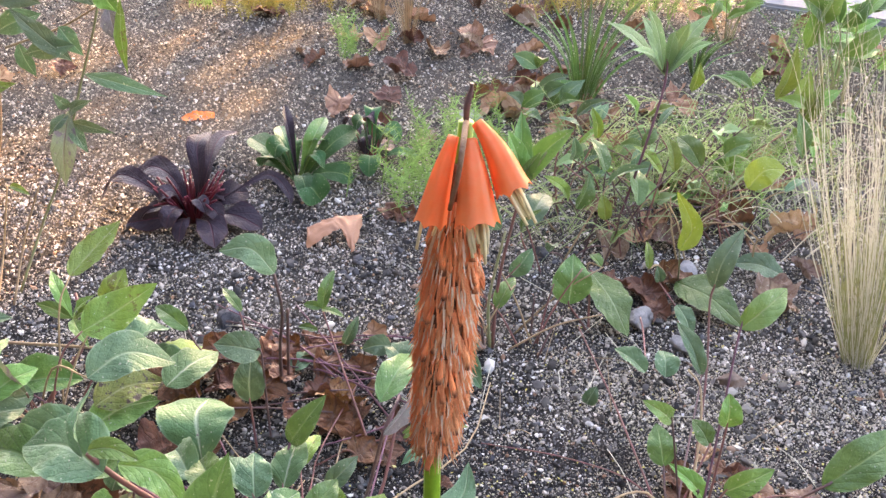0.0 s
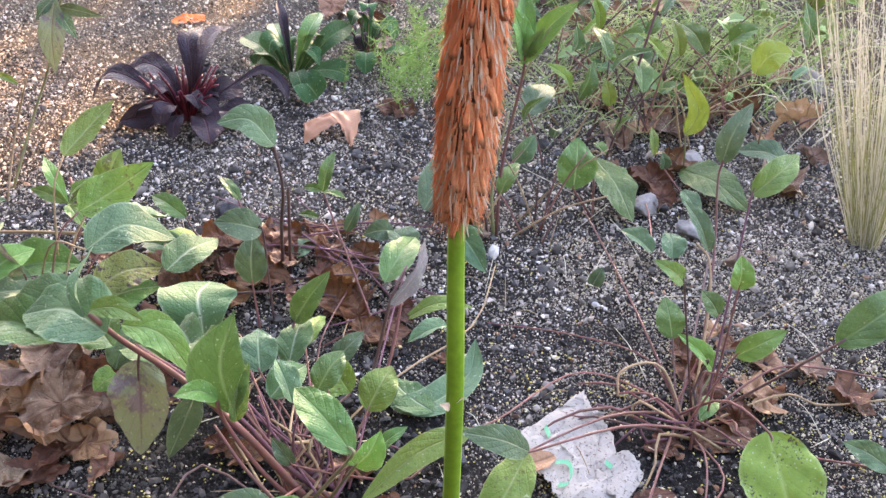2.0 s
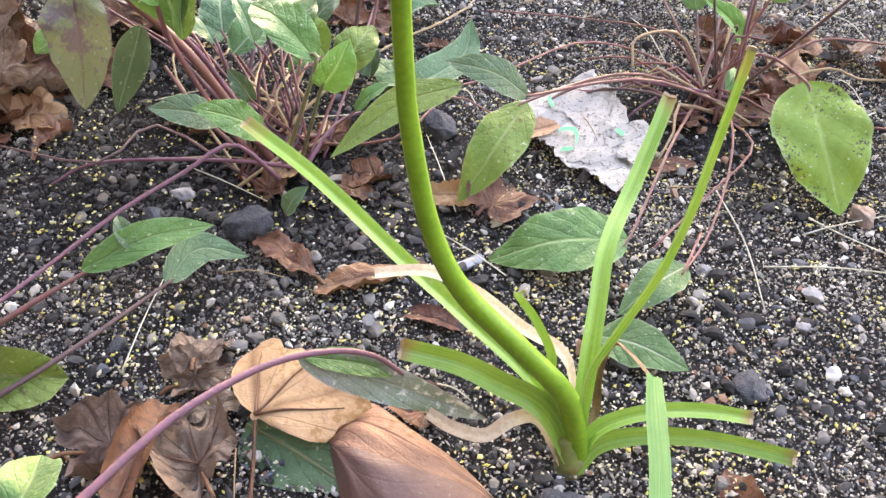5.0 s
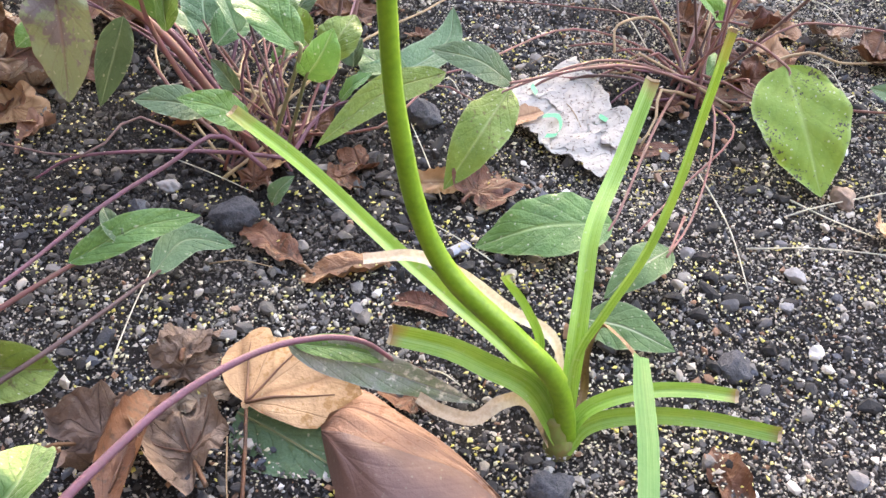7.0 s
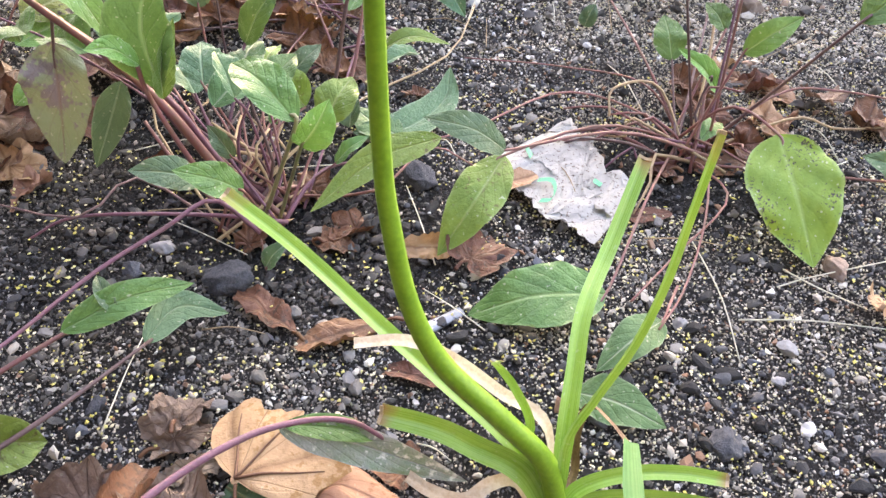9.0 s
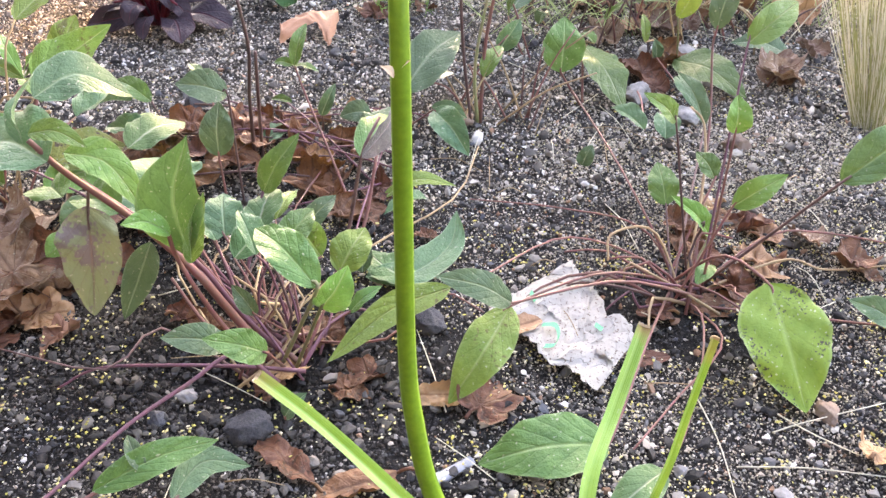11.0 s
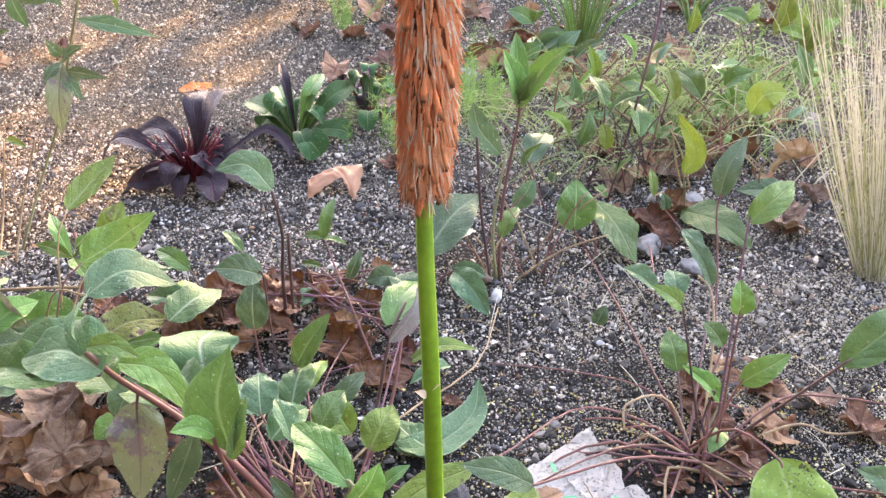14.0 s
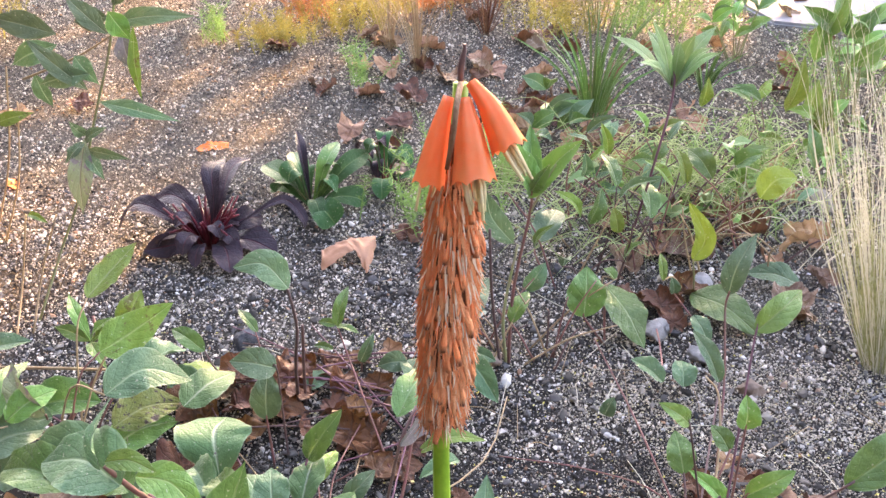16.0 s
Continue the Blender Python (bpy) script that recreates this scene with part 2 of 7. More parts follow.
def withered(name, c1, c2, mouth):
    """Spent floret: streaky orange-brown above, dark and frayed at the mouth."""
    m, n, l, p = nodes(name)
    co = n.new("ShaderNodeTexCoord")
    s = n.new("ShaderNodeSeparateXYZ")
    l.new(co.outputs["Generated"], s.inputs[0])
    a, b = noisen(n, l, 350), noisen(n, l, 1800, 4)
    info = n.new("ShaderNodeObjectInfo")
    c = mixc(n, l, mathn(n, l, "MULTIPLY_ADD", a, 2.4, True), c1, c2)
    c.node.inputs[0].links[0].from_node.inputs[2].default_value = -0.7
    end = mathn(n, l, "MULTIPLY", mathn(n, l, "SUBTRACT", mathn(n, l, "ADD", 0.06, mathn(n, l, "MULTIPLY", info.outputs["Random"], 0.24)), s.outputs[2], True), 5.0, True)
    c = mixc(n, l, end, c, mouth)
    h = n.new("ShaderNodeHueSaturation")
    l.new(c, h.inputs["Color"])
    l.new(mathn(n, l, "ADD", mathn(n, l, "MULTIPLY", info.outputs["Random"], 0.5), 0.75), h.inputs["Value"])
    l.new(h.outputs[0], p.inputs["Base Color"])
    p.inputs["Roughness"].default_value = 0.8
    bumpn(n, l, b, 0.8, 0.001, p)
    return m


FLORET = withered("withered_floret", (0.86, 0.40, 0.185), (0.72, 0.29, 0.12), (0.17, 0.066, 0.030))
FLORET_ORANGE = withered("fading_floret", (0.92, 0.27, 0.095), (0.86, 0.33, 0.14), (0.20, 0.07, 0.03))
BELL = noisy("bell_orange", (0.90, 0.195, 0.045), (0.86, 0.255, 0.08), 50, 0.45, 0.15, 0.06, glow=0.25)
CREAM = noisy("stamen_cream", (0.84, 0.76, 0.48), (0.74, 0.68, 0.38), 200, 0.6, 0.2, 0.1, glow=0.2)
TAN = leafy("fallen_tan", (0.34, 0.195, 0.112), (0.43, 0.26, 0.155), (0.15, 0.065, 0.03), rough=0.65, sheen=0.0, specks=0.2, relief=0.35, spots=(0.28, 0.14, 0.06), spot_amount=0.63, glow=0.08, vein_mix=0.55)
TANPALE = leafy("fallen_pale", (0.235, 0.155, 0.098), (0.34, 0.24, 0.16), (0.11, 0.055, 0.03), rough=0.7, spots=(0.20, 0.115, 0.06), spot_amount=0.60, glow=0.08, vein_mix=0.45)
BROWN = leafy("fallen_brown", (0.135, 0.056, 0.028), (0.235, 0.108, 0.053), (0.08, 0.034, 0.018), rough=0.55, sheen=0.0, specks=0.15, spots=(0.09, 0.045, 0.024), spot_amount=0.60, glow=0.08)
UNDERSIDE = leafy("fallen_underside", (0.180, 0.104, 0.076), (0.222, 0.135, 0.102), (0.15, 0.09, 0.065), rough=0.5, glow=0.04, veins=5, vein_mix=0.12, relief=0.2, sheen=0.0, specks=0.2)
DRY = leafy("fallen_greybrown", (0.215, 0.150, 0.104), (0.33, 0.240, 0.170), (0.095, 0.055, 0.035), rough=0.7, glow=0.05, veins=7, vein_mix=0.5, relief=0.9, sheen=0.0, specks=0.2)
RUSSET = leafy("fallen_russet", (0.150, 0.058, 0.020), (0.265, 0.118, 0.044), (0.07, 0.026, 0.014), rough=0.5, sheen=0.0, specks=0.1, spots=(0.07, 0.03, 0.016), spot_amount=0.62, glow=0.08)
PINKTAN = leafy("fallen_pinkish", (0.33, 0.140, 0.088), (0.41, 0.19, 0.125), (0.24, 0.11, 0.07), rough=0.5, sheen=0.0, specks=0.0, glow=0.06, vein_mix=0.35, relief=0.3)
def dirty_paper():
    """Soiled white paper: faint grey stains, many dark and rusty specks."""
    m, n, l, p = nodes("paper_white")
    c = mixc(n, l, noisen(n, l, 45, 4), (0.76, 0.745, 0.71), (0.57, 0.545, 0.50))
    k = mathn(n, l, "MULTIPLY", mathn(n, l, "SUBTRACT", noisen(n, l, 420, 1), 0.61, True), 14.0, True)
    c = mixc(n, l, mathn(n, l, "MULTIPLY", k, 0.75), c, (0.17, 0.11, 0.07))
    k = mathn(n, l, "MULTIPLY", mathn(n, l, "SUBTRACT", noisen(n, l, 150, 2), 0.64, True), 9.0, True)
    c = mixc(n, l, mathn(n, l, "MULTIPLY", k, 0.5), c, (0.34, 0.28, 0.20))
    l.new(c, p.inputs["Base Color"])
    p.inputs["Roughness"].default_value = 0.75
    bumpn(n, l, noisen(n, l, 300, 3), 0.35, 0.001, p)
    return m


PAPER = dirty_paper()
PRINT = noisy("print_green", (0.08, 0.45, 0.22), (0.2, 0.55, 0.32), 120, 0.6, 0.2, 0.05)
FOIL = noisy("grey_plastic", (0.24, 0.27, 0.32), (0.40, 0.42, 0.46), 60, 0.3, 0.3, 0.05)
DARKSTONE = noisy("stone_dark", (0.035, 0.038, 0.045), (0.12, 0.12, 0.13), 120, 0.9, 1.0, 0.2)
PALESTONE = noisy("stone_pale", (0.19, 0.187, 0.19), (0.33, 0.32, 0.31), 70, 0.75, 0.5, 0.12)
BROWNSTONE = noisy("stone_brown", (0.30, 0.22, 0.17), (0.20, 0.15, 0.12), 90, 0.85, 0.6, 0.2)
FEATHER = noisy("feathery_green", (0.17, 0.33, 0.075), (0.28, 0.44, 0.14), 40, 0.55, 0.1, 0.25, glow=0.2)
GRASSY = noisy("grass_green", (0.14, 0.29, 0.065), (0.25, 0.40, 0.11), 30, 0.5, 0.2, 0.2, glow=0.25)
GOLD = noisy("grass_gold", (0.42, 0.33, 0.07), (0.28, 0.29, 0.07), 30, 0.6, 0.2, 0.25, glow=0.2)
RUST = noisy("rust_foliage", (0.42, 0.15, 0.055), (0.48, 0.25, 0.08), 40, 0.6, 0.2, 0.25, glow=0.2)
CONCRETE = noisy("path_concrete", (0.20, 0.203, 0.215), (0.26, 0.26, 0.265), 14, 0.85, 0.4, 0.05)
UNSEEN_WALL = noisy("wall_plaster", (0.045, 0.05, 0.06), (0.065, 0.07, 0.08), 8, 0.9, 0.4, 0.05)
BARK = noisy("bark", (0.14, 0.10, 0.07), (0.22, 0.17, 0.12), 12, 0.9, 0.8, 0.1)


def bed_soil():
    """Dark lava grit in front, passing into pale sandy dust farther up the bed, with ragged patches of both."""
    m, n, l, p = nodes("soil")
    co = n.new("ShaderNodeTexCoord")
    s = n.new("ShaderNodeSeparateXYZ")
    l.new(co.outputs["Object"], s.inputs[0])
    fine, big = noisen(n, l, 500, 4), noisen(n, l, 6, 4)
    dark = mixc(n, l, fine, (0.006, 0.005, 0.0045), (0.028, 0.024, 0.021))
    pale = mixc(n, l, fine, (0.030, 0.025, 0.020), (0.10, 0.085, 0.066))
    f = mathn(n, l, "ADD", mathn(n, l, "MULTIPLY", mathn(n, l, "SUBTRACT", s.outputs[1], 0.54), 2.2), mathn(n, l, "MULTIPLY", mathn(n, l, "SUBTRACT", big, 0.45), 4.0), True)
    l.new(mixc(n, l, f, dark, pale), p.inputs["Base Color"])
    p.inputs["Roughness"].default_value = 0.95
    bumpn(n, l, fine, 1.0, 0.001, p)
    return m


SOIL = bed_soil()
GRAVEL = grains("gravel", [(0.0, (0.012, 0.011, 0.011)), (0.20, (0.032, 0.031, 0.032)), (0.36, (0.075, 0.079, 0.090)), (0.52, (0.135, 0.135, 0.138)), (0.64, (0.24, 0.225, 0.205)), (0.76, (0.42, 0.385, 0.325)), (0.88, (0.66, 0.61, 0.52)), (0.93, (0.28, 0.15, 0.085)), (0.965, (0.80, 0.77, 0.72))])
COARSE = grains("gravel_coarse", [(0.0, (0.014, 0.013, 0.014)), (0.24, (0.038, 0.038, 0.042)), (0.44, (0.085, 0.095, 0.115)), (0.56, (0.14, 0.13, 0.12)), (0.68, (0.24, 0.225, 0.205)), (0.79, (0.42, 0.38, 0.32)), (0.87, (0.27, 0.15, 0.09)), (0.92, (0.62, 0.57, 0.49)), (0.965, (0.80, 0.77, 0.72))])
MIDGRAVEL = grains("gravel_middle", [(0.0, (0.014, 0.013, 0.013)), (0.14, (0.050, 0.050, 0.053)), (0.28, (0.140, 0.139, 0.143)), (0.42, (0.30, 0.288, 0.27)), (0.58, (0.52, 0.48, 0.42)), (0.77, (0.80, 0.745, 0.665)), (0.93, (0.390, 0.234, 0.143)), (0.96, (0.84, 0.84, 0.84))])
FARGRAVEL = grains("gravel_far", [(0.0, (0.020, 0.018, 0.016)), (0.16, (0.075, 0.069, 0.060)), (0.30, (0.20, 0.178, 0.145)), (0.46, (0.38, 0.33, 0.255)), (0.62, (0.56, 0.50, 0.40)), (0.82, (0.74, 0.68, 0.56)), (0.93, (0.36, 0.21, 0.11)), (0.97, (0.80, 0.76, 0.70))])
SEED = grains("seed_flakes", [(0.0, (0.60, 0.53, 0.11)), (0.45, (0.72, 0.66, 0.24)), (0.7, (0.72, 0.67, 0.45))], 0.7)

# ---- builders ----


def gz(x, y):
    """Height of the bed's surface."""
    return 0.003 * np.sin(9 * x + 2) * np.cos(7 * y) + 0.002 * np.sin(23 * x + 11 * y)


def thing(name, at, label, category, group="", kind=""):
    ob = new(name)
    ob.location = at
    ob.empty_display_size = 0.02
    return tagged(ob, label, category, group, kind)


def world_at(ob):
    p = Vector((0, 0, 0))
    while ob:
        p += ob.location
        ob = ob.parent
    return p


def part(name, bm, mat, parent=None, label="", smooth=True):
    me = bpy.data.meshes.new(name)
    if parent is not None:
        bmesh.ops.translate(bm, verts=bm.verts, vec=-world_at(parent))
    bm.to_mesh(me)
    bm.free()
    for q in me.polygons:
        q.use_smooth = smooth
    me.materials.append(mat)
    ob = new(name, me)
    ob.parent = parent
    return tagged(ob, label)


def spline(pts, count):
    """Points along a smooth curve through pts."""
    p = [Vector(q) for q in pts]
    if len(p) == 2:
        return [p[0].lerp(p[1], i / (count - 1)) for i in range(count)]
    p = [2 * p[0] - p[1], *p, 2 * p[-1] - p[-2]]
    out = []
    for i in range(count):
        s = i / (count - 1) * (len(p) - 3)
        k = min(int(s), len(p) - 4)
        t = s - k
        a, b, c, d = p[k : k + 4]
        out.append(0.5 * (2 * b + (c - a) * t + (2 * a - 5 * b + 4 * c - d) * t * t + (3 * b - a - 3 * c + d) * t**3))
    return out


def tube_bm(bm, pts, r0, r1, count=10, sides=7, shape=None):
    path = spline(pts, count)
    rings = []
    side = Vector((1, 0.3, 0.1))
    for i, p in enumerate(path):
        t = (path[min(i + 1, count - 1)] - path[max(i - 1, 0)]).normalized()
        side = (side - t * side.dot(t)).normalized()
        up = t.cross(side)
        v = i / (count - 1)
        r = shape(v) if shape else r0 + (r1 - r0) * v
        rings.append([bm.verts.new(p + (side * math.cos(a) + up * math.sin(a)) * r) for a in [2 * math.pi * k / sides for k in range(sides)]])
    for a, b in zip(rings, rings[1:]):
        for k in range(sides):
            bm.faces.new((a[k], a[(k + 1) % sides], b[(k + 1) % sides], b[k]))
    bm.faces.new(rings[0][::-1])
    bm.faces.new(rings[-1])
    return bm


def stalk(parent, pts, r0, r1, mat, name="stalk", label="", count=12):
    return part(name, tube_bm(bmesh.new(), pts, r0, r1, count), mat, parent, label)


def ovate(v):
    return v**0.66 * (1 - v) ** 0.95 / 0.335 if 0 < v < 1 else 0.0


def broad(v):
    return math.sin(math.pi * v**0.72) ** 0.8 if 0 < v < 1 else 0.0


def lance(v):
    return math.sin(math.pi * v**0.85) ** 1.25 if 0 < v < 1 else 0.0


def obovate(v):
    return max(0.0, math.sin(math.pi * v**1.7)) ** 0.75 * 0.94 + 0.06 * (1 - v) if v < 1 else 0.0


def strap(v):
    return (0.72 + 0.28 * min(1.0, v * 4)) * (1.0 - 0.22 * v)


def leaf(parent, pts, width, mat, face=(0, -0.45, 1), roll=None, arch=0.14, fold=None, wave=0.16, profile=ovate, nv=None, name="leaf", label="", cup=0.0, twist=0.0):
    """A leaf blade along the curve through pts (base to tip), as wide as given, folded along its midrib."""
    rng = random.Random(int(1e5 * (sum(pts[0]) + 3 * sum(pts[-1]) + width)))
    ridge = 0.0 if profile in (strap, obovate) or nv else 0.075
    nv = nv or (28 if ridge else 16)
    roll = rng.uniform(-24, 24) if roll is None else roll
    fold = rng.uniform(0.3, 0.75) if fold is None else fold
    p0, p1 = Vector(pts[0]), Vector(pts[-1])
    length = (p1 - p0).length
    ax = (p1 - p0).normalized()
    side0 = ax.cross(Vector(face)).normalized()
    nrm0 = side0.cross(ax)
    if len(pts) == 2:
        pts = [p0, p0.lerp(p1, 0.5) + nrm0 * arch * length, p1]
    mid = spline(pts, nv + 1)
    bm = bmesh.new()
    uvl = bm.loops.layers.uv.new("UVMap")
    us = (-1.0, -0.82, -0.6, -0.4, -0.2, -0.06, 0.0, 0.06, 0.2, 0.4, 0.6, 0.82, 1.0) if ridge else (-1.0, -0.62, -0.28, 0.0, 0.28, 0.62, 1.0)
    ph = [rng.uniform(0, 6.28) for _ in range(4)]
    rows = []
    for i, c in enumerate(mid):
        v = i / nv
        t = (mid[min(i + 1, nv)] - mid[max(i - 1, 0)]).normalized()
        side = (side0 - t * side0.dot(t)).normalized()
        q = Matrix.Rotation(radians(roll + twist * v), 3, t)
        side = q @ side
        nrm = side.cross(t)
        w = (0.5 if profile is ovate else 0.5) * width * max(profile(v), 0.015)
        row = []
        for u in us:
            jag = 1 + (rng.uniform(-0.013, 0.013) if abs(u) == 1 else 0)
            off = fold * (1.15 * abs(u) - 0.35 * u * u) * w - cup * u * u * w
            off += wave * w * (math.sin(9 * v + ph[0] + u) * 0.5 + math.sin(17 * v + ph[1] * u) * 0.5) * abs(u)
            off -= ridge * w * math.cos(2 * math.pi * (6 * v - 2.2 * abs(u) ** 0.8)) * min(1.0, 4 * abs(u)) * (1 - 0.5 * abs(u))
            row.append((bm.verts.new(c + side * (u * w * jag * math.cos(fold * 0.8)) + nrm * off), (u * 0.5 + 0.5, v)))
        rows.append(row)
    for a, b in zip(rows, rows[1:]):
        for k in range(len(us) - 1):
            quad = (a[k], a[k + 1], b[k + 1], b[k])
            f = bm.faces.new([q[0] for q in quad])
            for lp, q in zip(f.loops, quad):
                lp[uvl].uv = q[1]
    return part(name, bm, mat, parent, label)


def stem_leaf(parent, foot, base, tip, width, mat, r=0.0012, stem=PETIOLE, sag=0.0, **kw):
    """A leaf with its petiole from foot to the blade's base."""
    f, b = Vector(foot), Vector(base)
    m = f.lerp(b, 0.5) + Vector((0, 0, sag))
    lf = leaf(parent, [base, tip], width, mat, **kw)
    stalk(parent, [f, m, b, b.lerp(Vector(tip), 0.12)], r * 1.05, r * 0.65, stem, "petiole")
    return lf


def tether(plant, root, base, mat=PETIOLE, r=0.0011):
    """A petiole from the plant's foot to a leaf's base."""
    f, b = Vector(root), Vector(base)
    stalk(plant, [f, f.lerp(b, 0.55) + Vector((0, 0, 0.25 * abs(b.z))), b], r, r * 0.75, mat, "petiole", count=9)


def lobed(a, lobes=5):
    """Outline of a plane tree leaf: radius by angle, stalk side at pi."""
    a = (a + math.pi) % (2 * math.pi) - math.pi
    r = 0.55
    for c, h, w in ((0, 1.0, 0.52), (0.98, 0.94, 0.46), (-0.98, 0.94, 0.46), (1.95, 0.74, 0.46), (-1.95, 0.74, 0.46)):
        r = max(r, 0.42 + (h - 0.42) * max(0.0, 1 - abs(a - c) / (w * 1.5)) ** 0.62)
    if abs(a) > 2.7:
        r *= 1 - 0.75 * (abs(a) - 2.7) / 0.45
    return max(r, 0.06)


def mitten(a, lobes=5):
    """A broad dry leaf with shallow pointed lobes and a notch at the stalk."""
    a = (a + math.pi) % (2 * math.pi) - math.pi
    r = 0.70 + 0.22 * max(0.0, math.cos(a * 2.9)) ** 2 + 0.08 * max(0.0, 1 - abs(a) / 0.25)
    return r * (1 - 0.55 * max(0.0, (abs(a) - 2.75) / 0.39))


def fan(a, lobes=5):
    """A half-folded plane leaf: three short lobes spread to one side of the stalk."""
    a = abs((a + math.pi) % (2 * math.pi) - math.pi)
    if a > 1.45:
        return max(0.05, 0.40 - 1.6 * (a - 1.45))
    return 0.40 + 0.48 * max(0.0, 1 - a / 0.5) ** 0.8 + 0.60 * max(0.0, 1 - abs(a - 0.82) / 0.62) ** 0.75


def plain(a, lobes=5):
    return 1.0 / math.sqrt((math.cos(a)) ** 2 + (math.sin(a) / 0.45) ** 2)


RIB_BROWN = noisy("leaf_rib_brown", (0.12, 0.055, 0.03), (0.18, 0.09, 0.05), 90, 0.6, 0.3, 0.2)
RIB_PALE = noisy("leaf_rib_pale", (0.20, 0.12, 0.08), (0.26, 0.16, 0.11), 90, 0.6, 0.3, 0.1)
RIBS = {"fallen_underside": RIB_PALE, "fallen_pinkish": RIB_PALE}


def fallen(at, size, turn, mat, label, tilt=(0, 0), curl=0.25, crumple=0.12, outline=lobed, stem=True, seed=1, group="fallen leaves", lift=0.004):
    """A dry leaf lying on the bed: curled blade and thin stalk."""
    rng = random.Random(seed)
    at = Vector(at) + Vector((0, 0, lift))
    ob = thing("fallen_leaf", at, label, "leaf", group)
    rot = Euler((radians(tilt[0]), radians(tilt[1]), radians(turn))).to_matrix()
    bm = bmesh.new()
    uvl = bm.loops.layers.uv.new("UVMap")
    na, nr = 60, 8
    ox, oy = rng.uniform(0, 50), rng.uniform(0, 50)

    def place(a, k):
        r = outline(a) * (k / nr) * size * (1 + (0.05 * math.sin(13 * a + ox) + 0.10 * noise.noise((math.cos(a) * 3 + ox, math.sin(a) * 3 + oy, 1.0))) * (k / nr))
        x, y = r * math.cos(a), r * math.sin(a)
        s = size
        if curl:
            rad = s / (2.2 * curl)
            y, z0 = rad * math.sin(y / rad), abs(rad) * (1 - math.cos(y / rad))
        z = (z0 if curl > 0 else -z0 if curl else 0.0) - 0.12 * curl * s * (x / s) ** 2 + crumple * s * noise.noise((x / s * 2.2 + ox, y / s * 2.2 + oy, 0.0)) + 0.4 * crumple * s * noise.noise((x / s * 6 + oy, y / s * 6 + ox, 3.0))
        return Vector((x, y, z))

    lows = min((rot @ place(2 * math.pi * i / na, k)).z for i in range(na) for k in range(0, nr + 1))
    shift = Vector((0, 0, -lows - 0.002))
    c = bm.verts.new(at + rot @ place(0, 0) + shift)
    rings = [[bm.verts.new(at + rot @ place(2 * math.pi * i / na, k) + shift) for i in range(na)] for k in range(1, nr + 1)]

    def uv(lp, i, k):
        a = 2 * math.pi * i / na
        q = (a + 0.475) % 0.95 - 0.475 if outline is not plain else a
        lp[uvl].uv = (0.5 + 0.5 * k / nr * math.sin(q), 0.5 * k / nr * math.cos(q) + 0.3)

    for i in range(na):
        j = (i + 1) % na
        f = bm.faces.new((c, rings[0][i], rings[0][j]))
        for lp, (ii, kk) in zip(f.loops, ((i, 0), (i, 1), (i + 1, 1))):
            uv(lp, ii, kk)
        for k in range(nr - 1):
            f = bm.faces.new((rings[k][i], rings[k + 1][i], rings[k + 1][j], rings[k][j]))
            for lp, (ii, kk) in zip(f.loops, ((i, k + 1), (i, k + 2), (i + 1, k + 2), (i + 1, k + 1))):
                uv(lp, ii, kk)
    blade = part("blade", bm, mat, ob)
    if size >= 0.038:
        up = rot @ Vector((0, 0, 0.0005))
        rib = RIBS.get(mat.name, RIB_BROWN)
        for a in {lobed: (0, 0.98, -0.98), mitten: (0, 0.98, -0.98), fan: (0, 0.82, -0.82), plain: (0,)}[outline]:
            ks = [(math.pi, 6), (math.pi, 3), (0, 0), (0, 3), (0, 6)] if outline is plain else [(a, 0), (a, 2), (a, 4), (a, 6)]
            stalk(blade, [tuple(at + rot @ place(*k) + shift + up) for k in ks], 0.0008 * size / 0.05, 0.0003, rib, "rib", count=10)
    if stem:
        b = at + rot @ place(math.pi, nr) + shift
        e = b + rot @ Vector((-0.45 * size, rng.uniform(-0.15, 0.15) * size, 0))
        e.z = max(e.z, 0.003)
        stalk(ob, [b, b.lerp(e, 0.5) + Vector((0, 0, 0.003)), e], 0.0011, 0.0014, BROWN, "leaf_stalk")
    return ob


def stone(at, size, mat, label, seed=1, group="stones"):
    rng = random.Random(seed)
    bm = bmesh.new()
    bmesh.ops.create_icosphere(bm, subdivisions=4, radius=1.0)
    o = Vector((rng.uniform(0, 90), rng.uniform(0, 90), rng.uniform(0, 90)))
    planes = [(Vector((rng.gauss(0, 1), rng.gauss(0, 1), rng.gauss(0, 1))).normalized(), rng.uniform(0.52, 0.85)) for _ in range(13)]
    for v in bm.verts:
        for d, h in planes:
            k = v.co.dot(d) - h
            if k > 0:
                v.co -= d * k * 0.9
        v.co *= 1 + 0.16 * noise.noise(v.co * 2 + o) + 0.10 * noise.noise(v.co * 6 + o) + 0.09 * noise.noise(v.co * 13 + o) + 0.05 * noise.noise(v.co * 27 + o)
        v.co = Vector((v.co.x * size[0], v.co.y * size[1], v.co.z * size[2])) * 0.66
    bmesh.ops.rotate(bm, verts=bm.verts, cent=(0, 0, 0), matrix=Matrix.Rotation(rng.uniform(0, 3), 3, "Z"))
    bmesh.ops.translate(bm, verts=bm.verts, vec=Vector(at) + Vector((0, 0, size[2] * 0.28)))
    ob = part("stone", bm, mat)
    return tagged(ob, label, "stone", group)


